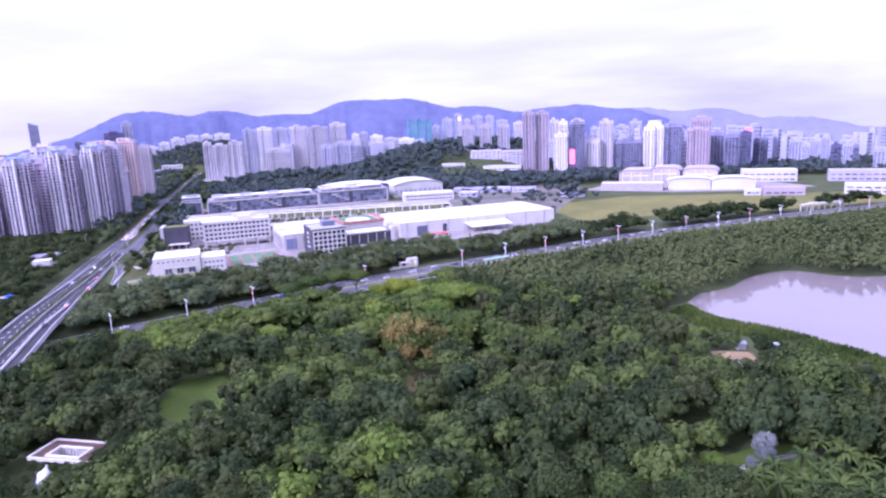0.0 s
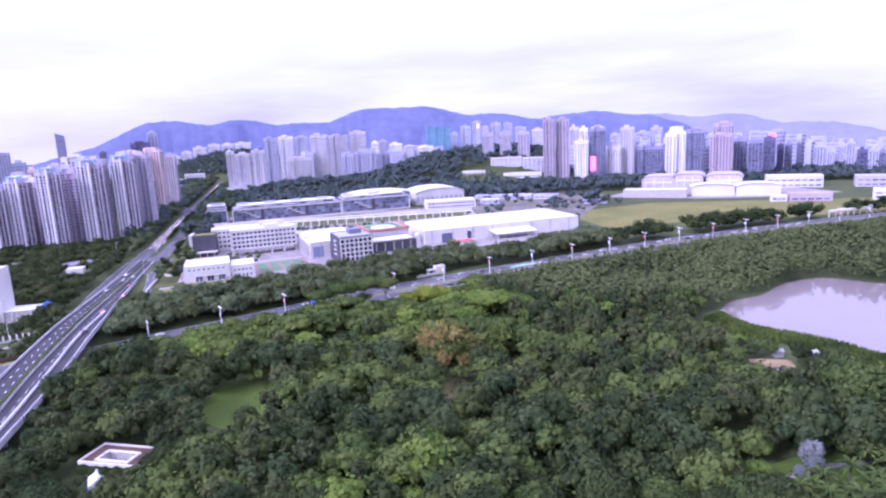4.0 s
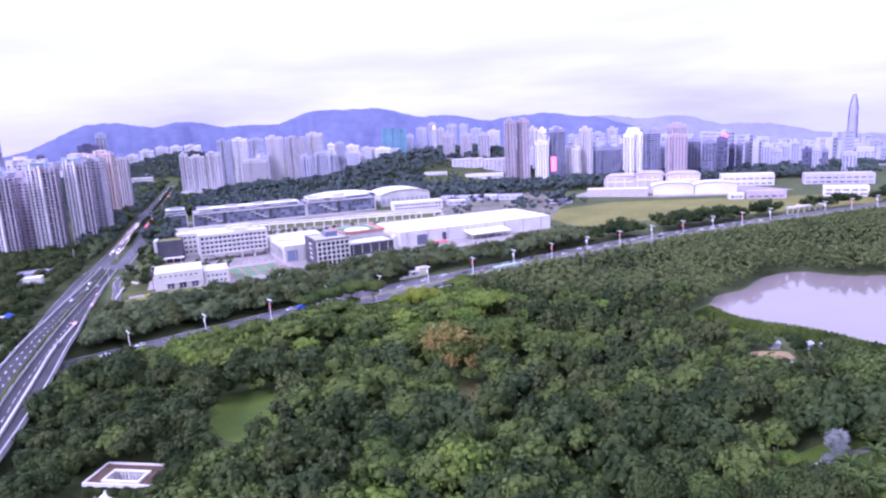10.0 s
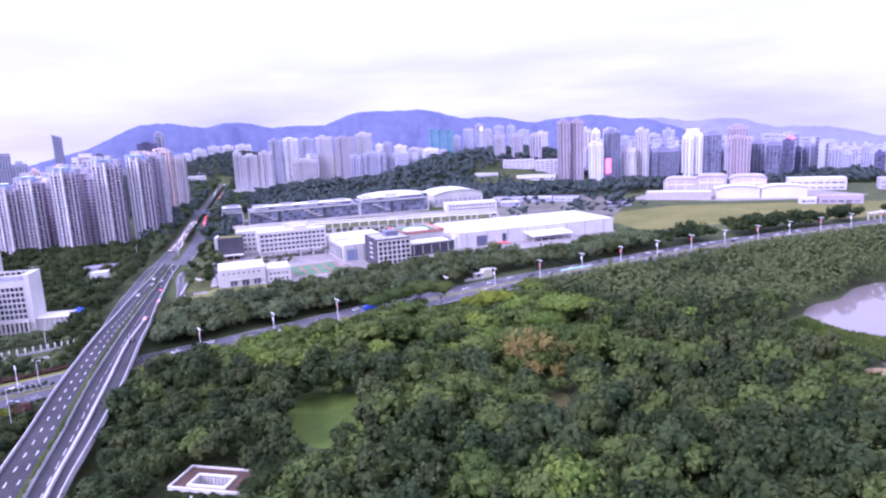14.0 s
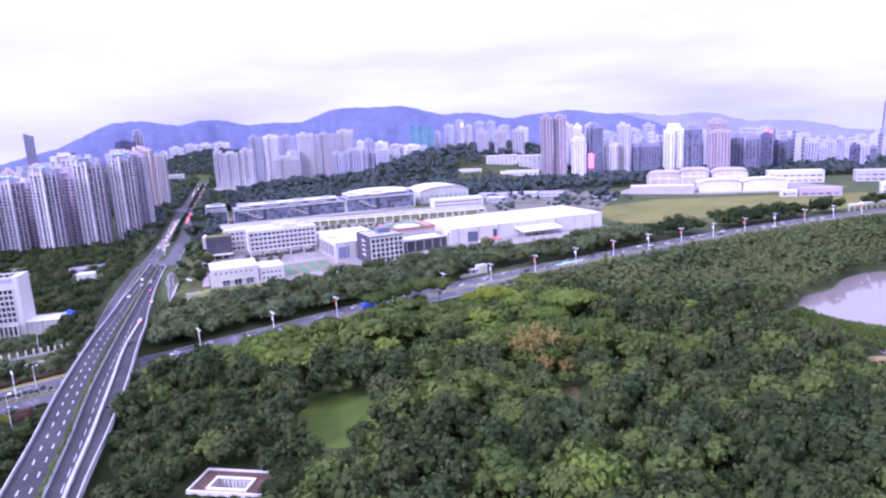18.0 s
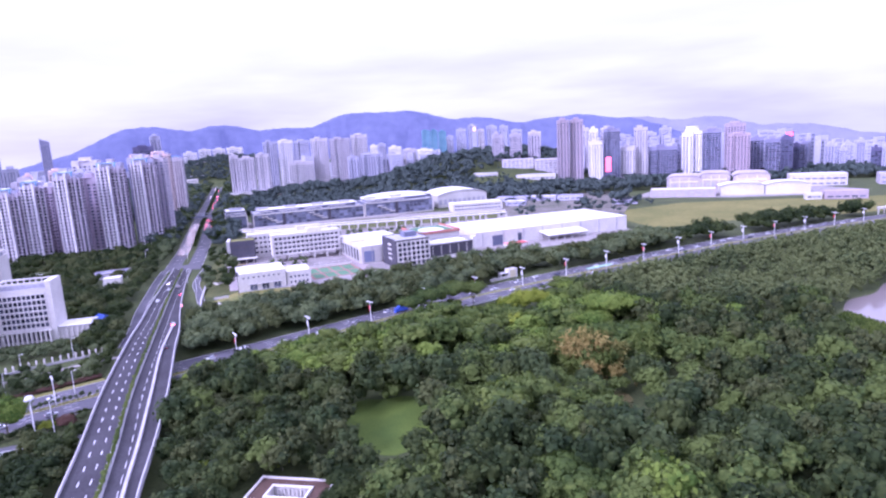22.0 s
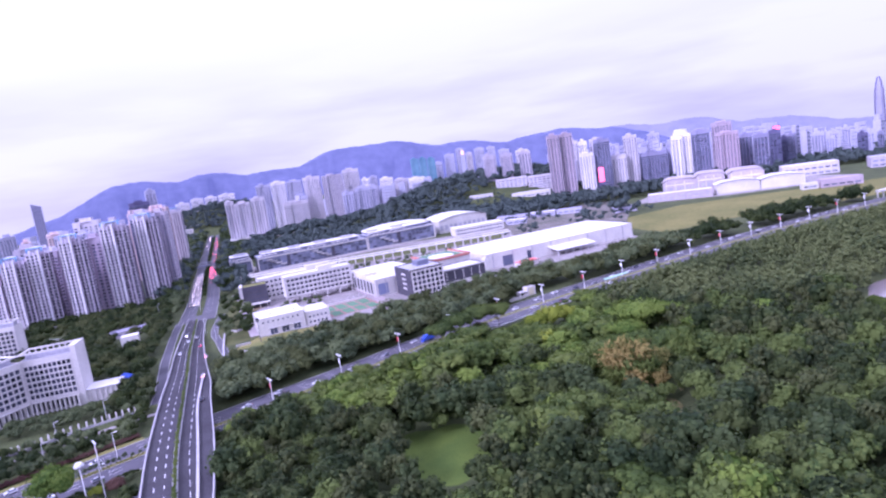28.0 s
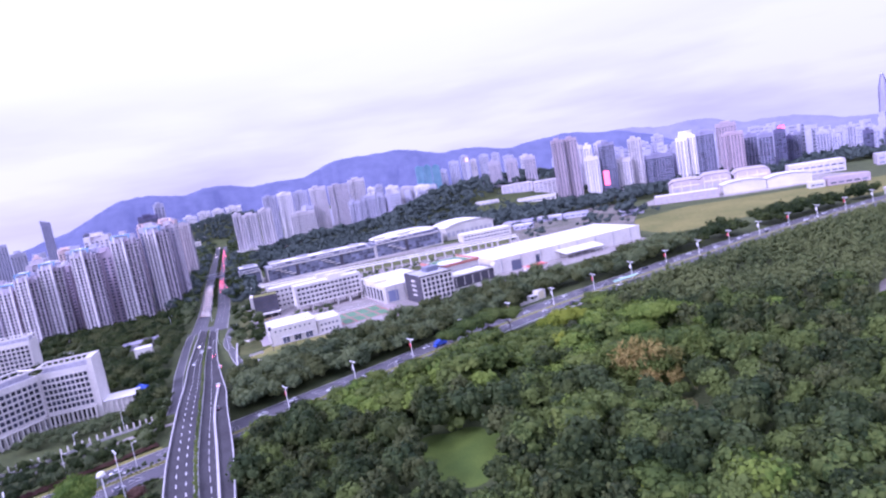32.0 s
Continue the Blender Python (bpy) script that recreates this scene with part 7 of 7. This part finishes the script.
for i, (x, y) in enumerate(((124, 252), (137, 249), (142, 246), (182, 228), (60, 176))):
    b = thing("garden_hut", "small pale hut among lakeside trees", "hut", pose(x, y, 0, 0, 0, 20 * i))
    part("wall", Geo().box(-1.8, -1.4, 0, 1.8, 1.4, 2.4), CONCRETE, b)
    part("roof", Geo().add([(-2.2, -1.8, 2.4), (2.2, -1.8, 2.4), (2.2, 1.8, 2.4), (-2.2, 1.8, 2.4), (-2.2, 0, 3.4), (2.2, 0, 3.4)], [(0, 1, 5, 4), (2, 3, 4, 5), (1, 2, 5), (3, 0, 4), (3, 2, 1, 0)]), ROOF_GREY, b)


# ---- special plants ----
def frond_mesh():
    g, n = Geo(), 7
    for i in range(n + 1):
        s = i / n
        x, z = 3.9 * s, 1.4 * math.sin(s * 2.1) - 1.7 * s * s
        w = 0.36 * math.sin(math.pi * min(1, 0.12 + s * 0.9)) + 0.04
        g.v += [(x, -w, z - w * 0.5), (x, 0, z), (x, w, z - w * 0.5)]
    for i in range(n):
        k = 3 * i
        g.f += [(k, k + 3, k + 4, k + 1), (k + 1, k + 4, k + 5, k + 2)]
    return g.mesh("frond", LEAF)


FROND = frond_mesh()


def palm(x, y, h, s):
    t = thing("palm_tree", "date palm with a ringed trunk and arching fronds", "palm", pose(x, y, 0, 0, 0, x * 37 % 360), "garden palms")
    part("trunk", Geo().tube((0, 0, 0), (0.2, 0, h), 0.32, 0.24, 8), BARK, t)
    for i in range(22):
        part("frond", FROND, None, t, m=pose(0.2, 0, h, 0, -18 + 46 * (i % 3) / 2 - 10, i * 360 / 22 * 3.0) @ Matrix.Scale(s * (0.9 + 0.1 * (i % 3)), 4))


for x, y, h, s in ((78, 152, 4.5, 1.3), (84, 149, 4.2, 1.3), (98, 146, 4.6, 1.4), (104, 143, 4.4, 1.4), (112, 149, 5.0, 1.5), (96, 152, 4.8, 1.3), (74, 145, 4.0, 1.2), (88, 143, 4.2, 1.3), (86, 156, 5.2, 1.3), (92, 148, 4.2, 1.3), (108, 160, 5.5, 1.4), (122, 158, 5.0, 1.4), (115, 164, 5.5, 1.3), (82, 153, 4.5, 1.1), (90, 150, 4.0, 1.0), (100, 154, 5.0, 1.2), (106, 150, 4.4, 1.1), (96, 160, 5.5, 1.1), (112, 157, 5.0, 1.2), (104, 166, 6.0, 1.1), (118, 150, 4.5, 1.1), (88, 162, 4.2, 0.9), (-141, 178, 6.0, 0.9), (-146, 186, 5.0, 0.9)):
    palm(x, y - (3 if x > 0 else 0), h, s)


def feature_tree(kind, name, label, x, y, s, squeeze=1.0, mat=None):
    """A single tree that stands out from the canopy."""
    t = thing(name, label, "tree", pose(x, y, 0, 0, 0, (x * 53 + y * 17) % 360))
    part("trunk", kind.trunk, None, t)
    me = kind.near[int(abs(x)) % len(kind.near)]
    if mat:
        me = me.copy(); me.materials[0] = mat
    part("crown", me, None, t)
    t.scale = (s, s, s * squeeze)


def bamboo_mesh(seed, mat):
    """A fountain of arching culms, each hung with narrow leaves."""
    rs = np.random.RandomState(seed)
    pos, way = [], []
    for i in range(75):
        a, lean, h = rs.uniform(0, 6.283), rs.uniform(0.15, 1.0), rs.uniform(8, 12.5)
        for t in np.linspace(0.25, 1.0, 22):
            r = 0.9 + lean * 4.2 * t ** 2.2
            pos.append((r * math.cos(a) + rs.normal() * 0.3, r * math.sin(a) + rs.normal() * 0.3, h * (t - 0.22 * lean * t ** 4)))
            way.append((math.cos(a) * lean, math.sin(a) * lean, 0.9 - 1.3 * t))
    pos, way = np.array(pos), np.array(way) + rs.normal(size=(len(pos), 3)) * 0.35
    way /= np.linalg.norm(way, axis=1)[:, None]
    side = np.cross(way, rs.normal(size=way.shape)); side /= np.linalg.norm(side, axis=1)[:, None]
    s = rs.uniform(0.45, 0.95, len(pos))[:, None]
    v = np.stack([pos - way * s, pos - side * s * 0.28, pos + way * s, pos + side * s * 0.28], 1).reshape(-1, 3)
    return array_mesh("culm_foliage", v, np.arange(len(v)).reshape(-1, 4), mat)


CULMS = [bamboo_mesh(3, LEAF_TAN), bamboo_mesh(9, LEAF_OLIVE)]
STEMS = Geo()
for i in range(9):
    STEMS.tube((0.7 * math.cos(i * 0.7), 0.7 * math.sin(i * 0.7), 0), (1.5 * math.cos(i * 0.7), 1.5 * math.sin(i * 0.7), 8), 0.09, 0.05, 5)
STEMS = STEMS.mesh("culm", surface("bamboo_stem", (0.25, 0.2, 0.07), (0.36, 0.3, 0.12), 0.5, 4, 0.6))
for i, (x, y, s, k) in enumerate(((-30, 261, 1.5, 1), (-23, 256, 1.65, 0), (-15, 258, 1.75, 0), (-7, 255, 1.35, 0), (-12, 250, 1.2, 1), (6, 260, 1.5, 1), (-25, 251, 1.1, 1), (4, 248, 1.1, 1), (-18, 247, 0.95, 0), (-9, 246, 0.85, 0), (-2, 244, 0.7, 1))):
    t = thing("bamboo_clump", ("tan dying" if k == 0 else "green") + " clump of tall arching bamboo", "bamboo", pose(x, y, 0, 0, 0, 70 * i), "bamboo clumps")
    part("culm", STEMS, None, t, "bundle of bamboo stems")
    part("foliage", CULMS[k], None, t)
    t.scale = (s, s, s)
for x, y, s in ((86, 157, 0.66), (87.5, 160.5, 0.85), (82, 156, 0.5), (60, 164, 0.5)):
    feature_tree(TALL, "silver_tree", "pale silvery-grey leafed tree", x, y, s, 1.0, LEAF_GREY)
for x, y, s, q in ((119, 190, 1.9, 1.0), (96, 204, 1.4, 0.9), (80, 196, 1.2, 1.0)):
    feature_tree(BROAD, "banyan_tree", "very large dense rounded banyan tree", x, y, s, q, LEAF if x == 119 else LEAF_DEEP)
for x, y, s in ((4, 300, 1.5), (-6, 292, 1.1), (16, 306, 1.2), (24, 294, 1.0), (-80, 351, 1.15), (-68, 360, 1.15), (-90, 343, 1.0), (-56, 366, 1.0)):
    feature_tree(UMBRELLA, "broadleaf_tree", "bright green spreading tree above the canopy", x, y, s, 1.2, LEAF_FRESH if x > -10 else LEAF)
for x, y, s in ((-38, 340, 1.4), (-29, 345, 1.55), (-21, 350, 1.4), (-31, 352, 1.2), (-148, 192, 0.75), (-126, 197, 0.6), (-52, 215, 0.6), (-220, 234, 0.5), (-33, 222, 0.7), (40, 190, 0.7), (62, 150, 0.7)):
    feature_tree(LIME, "broadleaf_tree", "bright yellow-green tree with fresh foliage", x, y, s)


feature_tree(FRESH, "broadleaf_tree", "large feathery bright green tree beside the avenue", -233, 232, 1.3, 1.05)
feature_tree(BROAD, "shrub_tree", "dark maroon-leafed bushy small tree", -214, 236, 0.55, 0.9, LEAF_RED)
for x, y, s in ((-103, 173, 0.8), (-106, 181, 0.7), (-106, 171, 0.7), (-109, 163, 0.65), (-136, 166, 0.5), (-128, 171.6, 0.42), (-124.2, 171.2, 0.4), (-120.5, 170.4, 0.42), (-116.5, 169.8, 0.43), (-112.5, 169.0, 0.42), (-108.5, 168.2, 0.45), (-132, 163, 0.5), (-126, 163, 0.45), (-115, 162, 0.55), (-110.5, 161.5, 0.5)):
    feature_tree(DEEP, "broadleaf_tree", "dark green tree beside the park pavilion", x, y, s)
for x, y, s in ((107, 236, 0.3), (111, 234.5, 0.26), (117, 233, 0.3), (126, 236, 0.42), (128, 243, 0.5), (122, 229, 0.45), (131, 232, 0.5), (134, 247, 0.35)):
    feature_tree(DEEP, "broadleaf_tree", "small dark green tree beside the lakeside pavilion", x, y, s)
for x, y, s in ((72, 158, 0.6), (76, 170, 0.7), (104, 168, 0.6), (112, 160, 0.65), (100, 134, 0.6), (86, 136, 0.55)):
    feature_tree(FRESH, "broadleaf_tree", "fresh green tree in the palm garden", x, y, s)


def reed_bank():
    """Reeds along the lake's near shore."""
    rs = np.random.RandomState(5)
    line = smooth_line([(124, 312, 0), (129, 290, 0), (149, 269, 0), (160, 250, 0), (172, 231, 0), (198, 192, 0), (240, 172, 0)], 3)
    n = 22000
    k = rs.randint(0, len(line) - 1, n)
    p = np.array([line[i] for i in k])[:, :2] + rs.uniform(-1.5, 1.5, (n, 2))
    nn = np.array([(0.78, 0.62)] * n)
    p -= nn * rs.uniform(-2.5, 13, n)[:, None]
    a = rs.uniform(0, 6.28, n)
    h, w = rs.uniform(1.0, 2.4, n), rs.uniform(0.2, 0.5, n)
    dx, dy = np.cos(a) * w, np.sin(a) * w
    z = np.zeros(n)
    v = np.stack([np.stack([p[:, 0] - dx, p[:, 1] - dy, z], 1), np.stack([p[:, 0] + dx, p[:, 1] + dy, z], 1),
                  np.stack([p[:, 0] + dx * 0.4 + 0.3, p[:, 1] + dy * 0.4, h], 1), np.stack([p[:, 0] - dx * 0.4 + 0.3, p[:, 1] - dy * 0.4, h], 1)], 1).reshape(-1, 3)
    solo("reed_bank", array_mesh("reed_bank", v, np.arange(4 * n).reshape(-1, 4), LEAF_OLIVE), None, "olive-green reeds along the lake shore", "reeds", kind="stuff")


reed_bank()


def median_shrubs():
    """Shrubs in the flyover's planter and on the avenue's median."""
    rs = random.Random(3)
    st = Stand()
    for line, lift, s0, x1 in ((FLY_M, 0.3, 0.27, 0), (AVENUE[6:60], 0.2, 0.16, 300)):
        for a, b in zip(line, line[1:]):
            for t in (0.0, 0.2, 0.4, 0.6, 0.8):
                p = a.lerp(b, t)
                v, q = MANGROVE.tiny[rs.randrange(3)]
                s = s0 * rs.uniform(0.7, 1.3)
                st.v.append((v - [0, 0, 2.5]) * s * [1.6, 1.6, 0.7] + [p.x + rs.uniform(-0.3, 0.3), p.y + rs.uniform(-0.3, 0.3), p.z + lift]); st.q.append(q + st.n); st.n += len(v)
    st.done("median_shrubs", "low olive and reddish shrubs in the road medians", LEAF_OLIVE)


median_shrubs()
